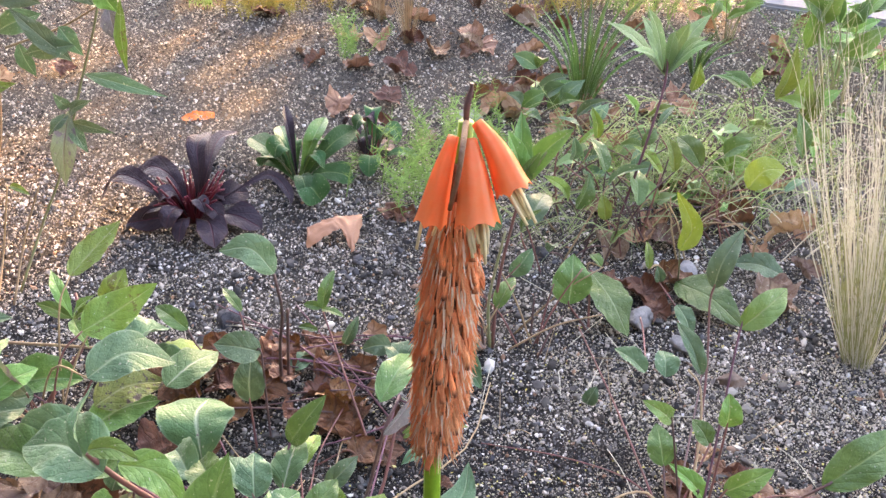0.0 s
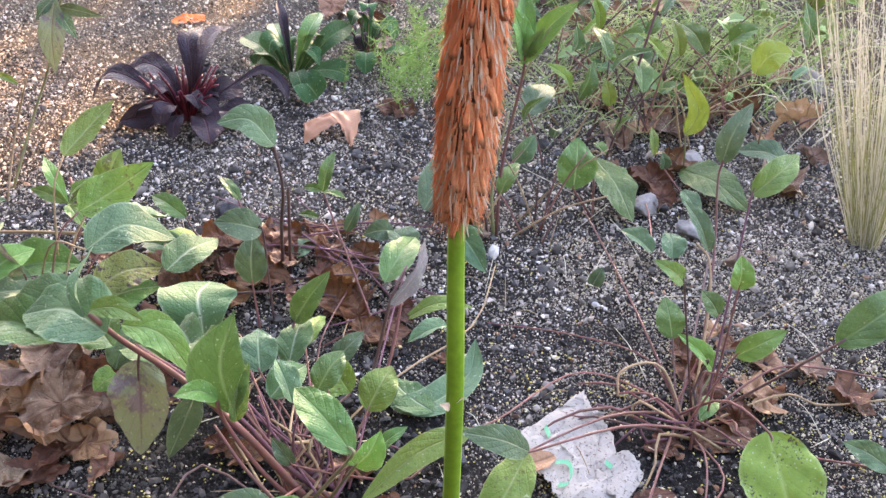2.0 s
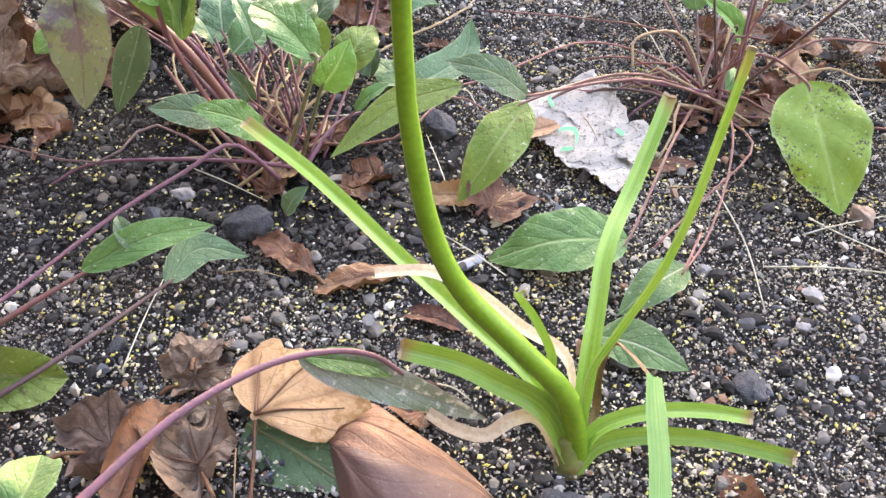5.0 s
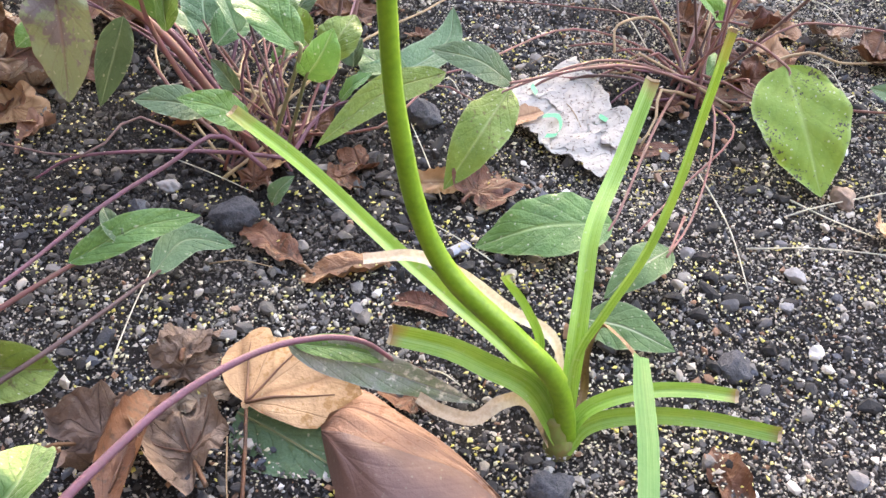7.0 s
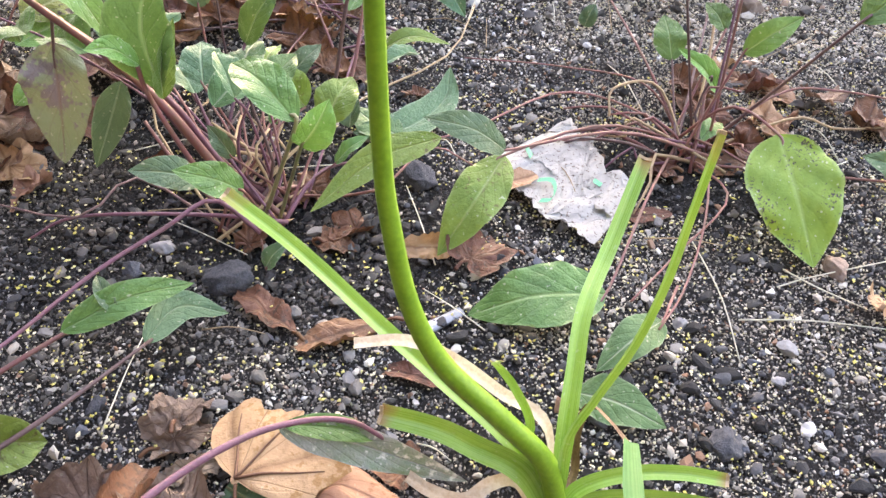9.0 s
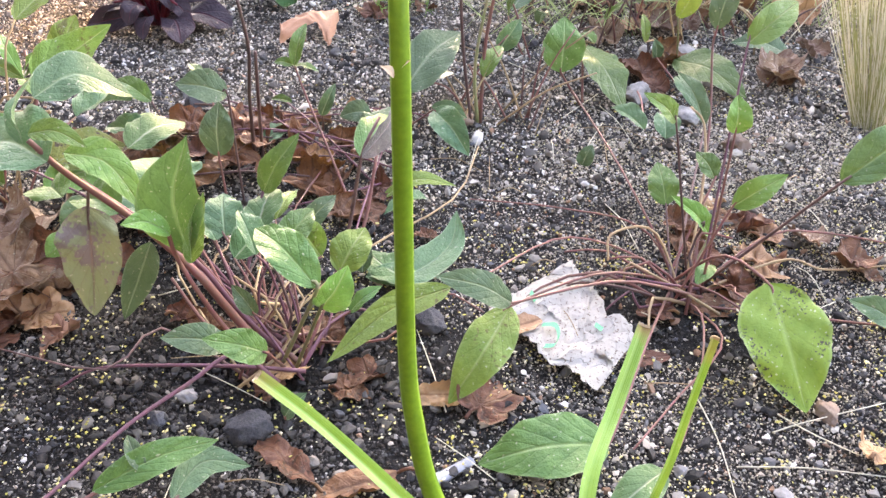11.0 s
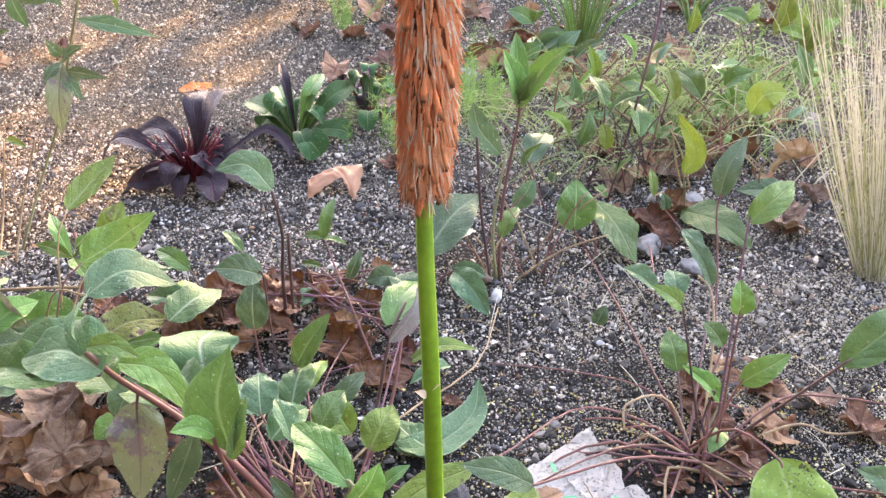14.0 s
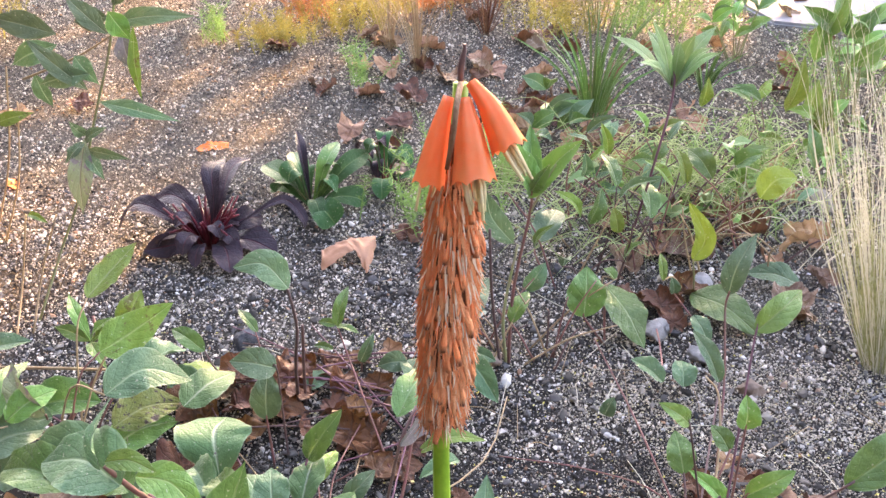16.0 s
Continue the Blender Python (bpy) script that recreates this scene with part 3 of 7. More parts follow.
def blades(name, bm_list, mat, parent, label=""):
    """Many thin blades (paths of points, width) joined into one mesh of stuff."""
    verts, faces = [], []
    for pts, w, seg in bm_list:
        path = spline(pts, seg + 1)
        k0 = len(verts)
        ax = (path[-1] - path[0])
        s = ax.cross(Vector((0.3, -1, 0.4))).normalized()
        for i, p in enumerate(path):
            ww = w * (1 - (i / seg) ** 2 * 0.85) * 0.5
            verts += [p - s * ww, p + s * ww + Vector((0, -ww * 0.5, 0))]
        faces += [(k0 + 2 * i, k0 + 2 * i + 1, k0 + 2 * i + 3, k0 + 2 * i + 2) for i in range(seg)]
    me = bpy.data.meshes.new(name)
    o = world_at(parent)
    me.from_pydata([v - o for v in verts], [], faces)
    for q in me.polygons:
        q.use_smooth = True
    me.materials.append(mat)
    ob = new(name, me)
    ob.parent = parent
    return tagged(ob, label, kind="stuff")


# ---- ground ----


def ground_sheet():
    xs = np.r_[-40, -12, -5, -2.6, np.linspace(-1.6, 1.8, 86), 2.6, 5, 12, 40]
    ys = np.r_[-40, -12, -4, -1.2, np.linspace(-0.5, 2.6, 80), 3.5, 6, 14, 40]
    gx, gy = np.meshgrid(xs, ys)
    z = gz(gx, gy) - 0.0015
    verts = np.stack([gx, gy, z], -1).reshape(-1, 3).tolist()
    w = len(xs)
    faces = [(j * w + i, j * w + i + 1, j * w + i + w + 1, j * w + i + w) for j in range(len(ys) - 1) for i in range(w - 1)]
    me = bpy.data.meshes.new("ground")
    me.from_pydata(verts, [], faces)
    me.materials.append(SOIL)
    for q in me.polygons:
        q.use_smooth = True
    return tagged(new("ground", me), "dark gritty soil of a planting bed", "ground", kind="structure")


def scatter(name, mat, xs, ys, sizes, tris, seed, label, lift=0.25, flat=0.75, parent=None):
    """Grains at the given places, each a small irregular solid, joined into one mesh."""
    rng = np.random.default_rng(seed)
    n = len(xs)
    if tris in (20, 80):
        g = (1 + 5**0.5) / 2
        base = np.array([(-1, g, 0), (1, g, 0), (-1, -g, 0), (1, -g, 0), (0, -1, g), (0, 1, g), (0, -1, -g), (0, 1, -g), (g, 0, -1), (g, 0, 1), (-g, 0, -1), (-g, 0, 1)]) / 1.9
        fc = np.array([(0, 11, 5), (0, 5, 1), (0, 1, 7), (0, 7, 10), (0, 10, 11), (1, 5, 9), (5, 11, 4), (11, 10, 2), (10, 7, 6), (7, 1, 8)] + [(3, 9, 4), (3, 4, 2), (3, 2, 6), (3, 6, 8), (3, 8, 9), (4, 9, 5), (2, 4, 11), (6, 2, 10), (8, 6, 7), (9, 8, 1)])
    elif tris == 6:
        base = np.array([(1, 0, 0), (-0.5, 0.87, 0), (-0.5, -0.87, 0), (0, 0, 0.9), (0, 0, -0.9)])
        fc = np.array([(0, 1, 3), (1, 2, 3), (2, 0, 3), (1, 0, 4), (2, 1, 4), (0, 2, 4)])
    else:
        base = np.array([(1, 0, 0), (-1, 0, 0), (0, 1, 0), (0, -1, 0), (0, 0, 1), (0, 0, -1)], float)
        fc = np.array([(0, 2, 4), (2, 1, 4), (1, 3, 4), (3, 0, 4), (2, 0, 5), (1, 2, 5), (3, 1, 5), (0, 3, 5)])
    nb = len(base)
    v = base[None] * (1 + rng.uniform(-0.38, 0.34, (n, nb, 1)))
    if tris == 80:
        # one round of rounding: a vertex on the middle of each edge, pushed outwards
        edges = sorted({tuple(sorted(e)) for f in fc.tolist() for e in zip(f, f[1:] + f[:1])})
        at = {e: nb + i for i, e in enumerate(edges)}
        ea = np.array(edges)
        v = np.concatenate([v * 0.93, (v[:, ea[:, 0]] + v[:, ea[:, 1]]) * 0.5 * rng.uniform(0.88, 1.20, (n, len(ea), 1))], 1)
        m = lambda a, b: at[tuple(sorted((a, b)))]
        fc = np.array([q for a, b, c in fc.tolist() for q in ((a, m(a, b), m(c, a)), (b, m(b, c), m(a, b)), (c, m(c, a), m(b, c)), (m(a, b), m(b, c), m(c, a)))])
        nb += len(ea)
    q = rng.normal(size=(n, 4))
    q /= np.linalg.norm(q, axis=1, keepdims=True)
    a, b, c, d = q.T
    R = np.stack([1 - 2 * (c * c + d * d), 2 * (b * c - a * d), 2 * (b * d + a * c), 2 * (b * c + a * d), 1 - 2 * (b * b + d * d), 2 * (c * d - a * b), 2 * (b * d - a * c), 2 * (c * d + a * b), 1 - 2 * (b * b + c * c)], -1).reshape(n, 3, 3)
    v = v * np.stack([rng.uniform(0.85, 1.4, n), rng.uniform(0.6, 1.05, n), rng.uniform(0.45, 0.85, n)], -1)[:, None]
    v = np.einsum("nij,nkj->nki", R, v)
    v[..., 2] *= flat
    v *= (sizes / 2)[:, None, None]
    v += np.stack([xs, ys, gz(xs, ys) + sizes * lift], -1)[:, None]
    faces = (fc[None] + (np.arange(n) * nb)[:, None, None]).reshape(-1, 3)
    me = bpy.data.meshes.new(name)
    me.vertices.add(n * nb)
    me.vertices.foreach_set("co", v.astype(np.float32).ravel())
    me.loops.add(faces.size)
    me.loops.foreach_set("vertex_index", faces.astype(np.int32).ravel())
    me.polygons.add(len(faces))
    me.polygons.foreach_set("loop_start", np.arange(0, faces.size, 3, dtype=np.int32))
    me.update(calc_edges=True)
    me.shade_flat()
    me.materials.append(mat)
    return tagged(new(name, me), label, "gravel", kind="stuff")


def jittered(x0, x1, y0, y1, step, seed):
    rng = np.random.default_rng(seed)
    gx, gy = np.meshgrid(np.arange(x0, x1, step), np.arange(y0, y1, step))
    return gx.ravel() + rng.uniform(-0.6, 0.6, gx.size) * step, gy.ravel() + rng.uniform(-0.6, 0.6, gx.size) * step, rng


ground_sheet()
# Dark soil colour that also carries painted shade beneath the two perennials.
SHADED_CRUMBS = grains("soil_crumbs", [(0.0, (0.006, 0.0055, 0.005)), (0.4, (0.014, 0.012, 0.011)), (0.62, (0.028, 0.028, 0.031)), (0.78, (0.055, 0.052, 0.05)), (0.90, (0.12, 0.11, 0.095)), (0.965, (0.28, 0.25, 0.21))])
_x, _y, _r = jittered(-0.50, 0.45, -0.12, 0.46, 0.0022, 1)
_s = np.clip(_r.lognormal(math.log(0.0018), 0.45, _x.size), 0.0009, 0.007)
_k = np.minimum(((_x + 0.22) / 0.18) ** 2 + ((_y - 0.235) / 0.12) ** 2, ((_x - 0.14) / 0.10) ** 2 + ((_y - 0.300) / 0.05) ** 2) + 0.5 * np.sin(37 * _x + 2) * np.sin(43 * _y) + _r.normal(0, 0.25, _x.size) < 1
scatter("soil_crumbs", SHADED_CRUMBS, _x[_k], _y[_k], _s[_k], 8, 22, "dark soil crumbs with plant shade in their colour", 0.35)
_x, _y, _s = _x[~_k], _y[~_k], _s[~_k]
scatter("gravel", GRAVEL, _x, _y, _s, 8, 2, "fine dark lava gravel with pale grains", 0.35)
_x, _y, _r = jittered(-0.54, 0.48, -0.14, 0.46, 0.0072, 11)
# Lumps inside the left oval get the same shade-dark colour.
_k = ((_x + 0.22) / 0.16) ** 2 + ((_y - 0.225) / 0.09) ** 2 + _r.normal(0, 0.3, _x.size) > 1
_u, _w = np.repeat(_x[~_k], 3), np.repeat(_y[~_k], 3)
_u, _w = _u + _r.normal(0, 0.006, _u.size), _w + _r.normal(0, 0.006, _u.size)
scatter("soil_lumps", SHADED_CRUMBS, _u, _w, np.clip(_r.lognormal(math.log(0.0033), 0.5, _u.size), 0.0016, 0.011), 20, 23, "soil lumps and lava bits darkened for leaf shade", 0.3)
_x, _y = _x[_k], _y[_k]
scatter("gravel", COARSE, _x, _y, np.clip(_r.lognormal(math.log(0.0030), 0.5, _x.size), 0.0016, 0.010), 20, 12, "coarser angular gravel lying on fine grains", 0.3)
_x, _y, _r = jittered(-0.85, 0.85, 0.46, 1.0, 0.0035, 3)
_k = np.abs(_x + 0.03) < 0.26 + 0.58 * _y
_x, _y = _x[_k], _y[_k]
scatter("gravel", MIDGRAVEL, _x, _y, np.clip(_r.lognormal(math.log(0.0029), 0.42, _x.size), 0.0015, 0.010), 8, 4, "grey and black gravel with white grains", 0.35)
_x, _y, _r = jittered(-0.9, 0.9, 0.46, 1.0, 0.015, 13)
scatter("gravel", COARSE, _x, _y, np.clip(_r.lognormal(math.log(0.0044), 0.45, _x.size), 0.003, 0.014), 20, 14, "coarser angular gravel lying on fine grains", 0.3)
_x, _y, _r = jittered(-1.7, 1.5, 1.0, 2.4, 0.0050, 5)
_k = (_x > -0.2 - 0.62 * _y) & (_x < 0.15 + 0.6 * _y)
_x, _y = _x[_k], _y[_k]
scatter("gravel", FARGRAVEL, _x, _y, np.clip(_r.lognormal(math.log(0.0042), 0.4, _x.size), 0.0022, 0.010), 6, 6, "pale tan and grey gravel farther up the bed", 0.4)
LAVA = grains("lava", [(0.0, (0.010, 0.010, 0.011)), (0.4, (0.024, 0.024, 0.026)), (0.7, (0.05, 0.05, 0.054)), (0.9, (0.10, 0.10, 0.105))])
_x, _y, _r = jittered(-0.55, 0.55, -0.12, 1.0, 0.0125, 71)
_k = (np.sin(23 * _x + 4 * np.sin(7 * _y)) * np.sin(19 * _y + 3 * np.sin(11 * _x)) + _r.normal(0, 0.35, _x.size) > 0.25) & (np.abs(_x + 0.03) < 0.30 + 0.4 * _y)
_x, _y = _x[_k], _y[_k]
scatter("lava_lumps", LAVA, _x, _y, np.clip(_r.lognormal(math.log(0.0062), 0.38, _x.size), 0.0035, 0.014), 80, 72, "rough black lava lumps among pale grit", 0.3)
GRIT = grains("grit", [(0.0, (0.52, 0.47, 0.37)), (0.35, (0.68, 0.62, 0.50)), (0.6, (0.36, 0.31, 0.24)), (0.75, (0.24, 0.22, 0.20)), (0.88, (0.70, 0.64, 0.42))])
_rng = np.random.default_rng(19)
_x = np.r_[_rng.uniform(-0.5, 0.46, 30000), _rng.uniform(0.03, 0.46, 15000), _rng.uniform(0.0, 0.42, 10000), _rng.uniform(-0.85, 0.85, 66000)]
_y = np.r_[_rng.uniform(-0.13, 0.5, 30000), _rng.uniform(0.30, 0.60, 15000), _rng.uniform(-0.12, 0.30, 10000), _rng.uniform(0.46, 1.15, 66000)]
_m = np.sin(17 * _x + 3 * np.sin(9 * _y)) * np.sin(15 * _y + 2 * np.sin(13 * _x)) + 0.5 * np.sin(41 * _x - 37 * _y) + 1.9 * _x + _rng.normal(0, 0.5, _x.size)
# Pale grit left out of both ovals, keeping the painted shade dark.
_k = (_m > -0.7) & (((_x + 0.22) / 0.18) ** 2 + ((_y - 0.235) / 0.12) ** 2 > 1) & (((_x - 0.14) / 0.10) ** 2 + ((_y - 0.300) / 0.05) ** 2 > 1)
_x, _y = _x[_k], _y[_k]
scatter("pale_grit", GRIT, _x, _y, np.where(_y < 0.48, 1.0, 1.15) * _rng.uniform(0.0010, 0.0025, _x.size), 8, 20, "cream-coloured grit sprinkled over dark gravel", 1.25, 0.7)
_rng = np.random.default_rng(9)
_x, _y = _rng.uniform(-0.5, 0.45, 260), _rng.uniform(-0.1, 0.95, 260)
scatter("pebbles", COARSE, _x, _y, np.clip(_rng.lognormal(math.log(0.0085), 0.3, 260), 0.005, 0.015), 80, 8, "larger loose pebbles among the gravel", 0.3)
_cx, _cy = _rng.uniform(-0.42, 0.38, 400), _rng.uniform(-0.12, 0.42, 400)
_x = np.r_[np.repeat(_cx, 10) + _rng.normal(0, 0.0075, 4000), _rng.uniform(-0.5, 0.45, 2000)]
_y = np.r_[np.repeat(_cy, 10) + _rng.normal(0, 0.0075, 4000), _rng.uniform(-0.12, 0.7, 2000)]
scatter("fallen_seeds", SEED, _x, _y, _rng.uniform(0.0014, 0.0036, _x.size), 8, 10, "tiny yellow seeds and petals strewn over gravel", 1.75, 0.55)

# unseen walls added behind and left of the viewer to cut low sky light
for _name, _lo, _hi in (("wall_south", (-3.2, -2.35, -0.1), (3.4, -2.15, 3.0)), ("wall_west", (-2.2, -2.15, -0.1), (-2.0, 2.4, 3.0))):
    _bm = bmesh.new()
    bmesh.ops.create_cube(_bm, size=1.0)
    for _v in _bm.verts:
        _v.co = Vector([_lo[_k] if _v.co[_k] < 0 else _hi[_k] for _k in range(3)])
    bmesh.ops.bevel(_bm, geom=[e for e in _bm.edges], offset=0.01, segments=2, affect="EDGES")
    tagged(part(_name, _bm, UNSEEN_WALL, smooth=False), "plain dark unseen wall added to cut side light", "wall", kind="structure")

# path of pale concrete behind the bed
_bm = bmesh.new()
_c = [_bm.verts.new(v) for v in ((0.44, 2.35, -0.05), (0.60, 1.75, -0.05), (0.98, 1.62, -0.05), (6.0, 1.2, -0.05), (6.0, 6.0, -0.05), (0.2, 6.0, -0.05))]
_f = _bm.faces.new(_c)
_e = bmesh.ops.extrude_face_region(_bm, geom=[_f])
bmesh.ops.translate(_bm, verts=[g for g in _e["geom"] if isinstance(g, bmesh.types.BMVert)], vec=(0, 0, 0.065))
bmesh.ops.recalc_face_normals(_bm, faces=_bm.faces)
bmesh.ops.bevel(_bm, geom=[e for e in _bm.edges], offset=0.006, segments=2, affect="EDGES")
tagged(part("pavement", _bm, CONCRETE, smooth=False), "pale concrete path edging the planting bed", "path", kind="structure")

# ---- red hot poker ----
poker = thing("red_hot_poker", (0, 0, 0), "red hot poker plant with cut strap leaves and spent orange spike", "flowering plant")
HEAD0, HEAD1 = Vector((-0.082, 0.045, 0.439)), Vector((-0.075, 0.050, 0.569))
stalk(poker, [(0.006, 0.0, 0.0), (-0.004, 0.002, 0.053), (-0.029, 0.005, 0.089), (-0.057, 0.010, 0.123), (-0.071, 0.014, 0.156), (-0.078, 0.018, 0.197), (-0.081, 0.022, 0.241), (-0.081, 0.025, 0.364), tuple(HEAD0), tuple(HEAD0.lerp(HEAD1, 0.5)), tuple(HEAD1)], 0.0062, 0.0024, FLOWERSTEM, "flower_stem", "smooth bright green flower stem", 60)


def floret_mesh(name, length, r, mat, seed, flare=1.0):
    rng = random.Random(seed)
    bm = bmesh.new()
    bend = rng.uniform(-0.15, 0.15)
    pts = [(0, 0, 0), (0.0012, bend * 0.002, -0.35 * length), (0.0016 + bend * 0.003, 0, -0.7 * length), (0.001, bend * 0.006, -length)]
    tube_bm(bm, pts, r, r, 8, 6, lambda v: r * (0.45 + 0.75 * math.sin(min(v * 1.5, 1.35))) * (flare if v > 0.85 else 1) * rng.uniform(0.88, 1.12))
    me = bpy.data.meshes.new(name)
    bm.to_mesh(me)
    bm.free()
    me.materials.append(mat)
    for q in me.polygons:
        q.use_smooth = True
    return me


def spike(plant):
    """Drooping florets packed round the axis in a spiral, withered ones below, fading orange ones above."""
    rng = random.Random(4)
    old = [floret_mesh("withered_floret", 0.0125, 0.00092, FLORET, i, 0.75) for i in range(8)]
    fade = [floret_mesh("fading_floret", 0.0135, 0.00105, FLORET_ORANGE, i + 9, 0.85) for i in range(6)]
    axis = HEAD1 - HEAD0
    n = 300
    for i in range(n):
        v = (i + 0.5) / n
        a = i * 2.39996
        p = HEAD0 + axis * (0.06 + 0.80 * v)
        rad = 0.0026 + 0.0040 * math.sin(math.pi * min(1, v * 0.8 + 0.14)) + rng.uniform(-0.0006, 0.0006)
        red = rng.random() < max(0.2, (v - 0.15) * 1.45)
        me = rng.choice(fade if red else old)
        ob = new(me.name, me)
        ob.parent = plant
        tilt = rng.uniform(-9, 14)
        ob.matrix_basis = Matrix.Translation(p + Vector((math.cos(a), math.sin(a), 0)) * rad) @ Euler((0, 0, a)).to_matrix().to_4x4() @ Euler((rng.uniform(-0.26, 0.26), radians(-tilt), 0)).to_matrix().to_4x4() @ Matrix.Scale(rng.uniform(0.62, 1.2), 4)


# Added core, coloured dark so the gaps between florets read as shaded.
_b = tube_bm(bmesh.new(), [tuple(HEAD0.lerp(HEAD1, 0.0)), tuple(HEAD0.lerp(HEAD1, 0.45)), tuple(HEAD0.lerp(HEAD1, 0.9))], 0.004, 0.004, 24, 12, lambda v: 0.0030 + 0.0042 * math.sin(math.pi * min(1, v * 0.8 + 0.14)) + 0.0005 * math.sin(40 * v))
part("spike_core", _b, noisy("spike_core", (0.24, 0.09, 0.04), (0.10, 0.04, 0.02), 260, 0.85, 1.0, 0.05), poker, "dark brown core shading the gaps between florets")
spike(poker)
_R = random.Random(8)
_list = []
for _i in range(1700):
    _v, _a = _R.random(), _R.uniform(0, 6.28)
    _p = HEAD0.lerp(HEAD1, 0.02 + 0.80 * _v)
    _d = Vector((math.cos(_a), math.sin(_a), 0))
    _rr = 0.0050 + 0.0038 * math.sin(math.pi * min(1, _v * 0.8 + 0.14))
    _q = _p + _d * _rr
    _list.append(([_q, _q + _d * 0.0012 + Vector((0, 0, -0.004)), _q + _d * _R.uniform(0.0005, 0.0035) + Vector((_R.uniform(-0.001, 0.001), 0, -_R.uniform(0.006, 0.010)))], _R.uniform(0.0004, 0.0009), 3))
blades("dry_filament_fringe", _list[:380], PAPERY, poker, "pale dry filaments between the florets")
blades("shredded_petals", _list[380:1000], FLORET, poker, "brown shreds of withered petals")
blades("shredded_petals", _list[1000:], FLORET_ORANGE, poker, "orange shreds of withered petals")


def bell(plant, top, mouth, r, stamens=7, seed=1):
    """One open flower: a flaring orange tube with lobed mouth and cream stamens hanging out."""
    rng = random.Random(seed)
    top, mouth = Vector(top), Vector(mouth)
    d = (mouth - top)
    mid = top.lerp(mouth, 0.5) + Vector((0, 0, 0.002))
    bm = bmesh.new()
    path = spline([top, mid, mouth], 12)
    side = Vector((1, 0.2, 0)).normalized()
    rings = []
    for i, p in enumerate(path):
        t = (path[min(i + 1, 11)] - path[max(i - 1, 0)]).normalized()
        s = (side - t * side.dot(t)).normalized()
        u = t.cross(s)
        v = i / 11
        rr = r * (0.34 + 0.66 * v**1.1) * (1.06 if i == 11 else 1)
        rings.append([bm.verts.new(p + (s * math.cos(a) + u * math.sin(a)) * rr * (1 + 0.09 * math.cos(6 * a)) + t * (0.0009 * math.cos(6 * a) if i == 11 else 0)) for a in [2 * math.pi * k / 18 for k in range(18)]])
    for a, b in zip(rings, rings[1:]):
        for k in range(18):
            bm.faces.new((a[k], a[(k + 1) % 18], b[(k + 1) % 18], b[k]))
    bm.faces.new(rings[0][::-1])
    bl = part("bell_flower", bm, BELL, plant, "open orange tubular flower")
    for _ in range(stamens):
        o = Vector((rng.uniform(-1, 1), rng.uniform(-1, 1), 0)) * r * 0.6
        e = mouth + d.normalized() * rng.uniform(0.005, 0.011) + o * 0.8
        tube = tube_bm(bmesh.new(), [mouth.lerp(top, 0.15) + o * 0.6, mouth + o, e], 0.0006, 0.0005, 5, 5)
        part("stamen", tube, CREAM, bl)


bell(poker, (-0.074, 0.043, 0.567), (-0.071, 0.030, 0.547), 0.0060, 18, 1)
bell(poker, (-0.0785, 0.045, 0.567), (-0.0845, 0.036, 0.543), 0.0045, 2, 2)
bell(poker, (-0.072, 0.046, 0.571), (-0.061, 0.036, 0.555), 0.0050, 16, 3)
stalk(poker, [tuple(HEAD1), (-0.076, 0.034, 0.570), (-0.077, 0.031, 0.562), (-0.079, 0.034, 0.549)], 0.0010, 0.0007, SHEATH, "dry_axis", "brown withered axis between the flowers")
_b = tube_bm(bmesh.new(), [tuple(HEAD1), (-0.075, 0.050, 0.574), (-0.074, 0.050, 0.579), (-0.074, 0.050, 0.581)], 0.002, 0.001, 14, 7, lambda v: 0.0009 + 0.0005 * math.sin(6 * v) * v)
part("dry_tip", _b, PETIOLE_DARK, poker, "dry brownish bud tip")


def strap_leaf(pts, w, mat=STRAP, fold=0.35, face=(0, -0.6, 1), end=True, **kw):
    lf = leaf(poker, pts, w, mat, face=face, fold=fold, wave=0.03, profile=strap, nv=26, name="strap_leaf", **kw)
    if end:
        p, q = Vector(pts[-1]), Vector(pts[-2])
        d = (p - q).normalized()
        s = d.cross(Vector(face)).normalized()
        u = s.cross(d)
        bm = bmesh.new()
        ring = [(-0.42, 0.16), (-0.2, 0.06), (0, 0.0), (0.2, 0.06), (0.42, 0.16), (0.42, 0.28), (0.2, 0.17), (0, 0.1), (-0.2, 0.17), (-0.42, 0.28)]
        lo = [bm.verts.new(p - d * 0.0008 + s * a * w * 0.75 + u * b * w * fold * 1.6) for a, b in ring]
        hi = [bm.verts.new(p + d * 0.0009 + s * a * w * 0.7 + u * b * w * fold * 1.6) for a, b in ring]
        for k in range(10):
            bm.faces.new((lo[k], lo[(k + 1) % 10], hi[(k + 1) % 10], hi[k]))
        bm.faces.new(hi)
        bm.faces.new(lo[::-1])
        part("cut_end", bm, CUT, lf, "dry brown cut edge", False)
    return lf


strap_leaf([(-0.004, 0.002, 0.012), (-0.019, 0.012, 0.052), (-0.057, 0.030, 0.085), (-0.087, 0.045, 0.108), (-0.126, 0.062, 0.143), (-0.160, 0.077, 0.165)], 0.0108, fold=0.55)
strap_leaf([(0.004, 0.006, 0.015), (0.006, 0.020, 0.048), (0.011, 0.045, 0.073), (0.017, 0.072, 0.093), (0.034, 0.110, 0.102), (0.055, 0.151, 0.131)], 0.0120, fold=0.6)
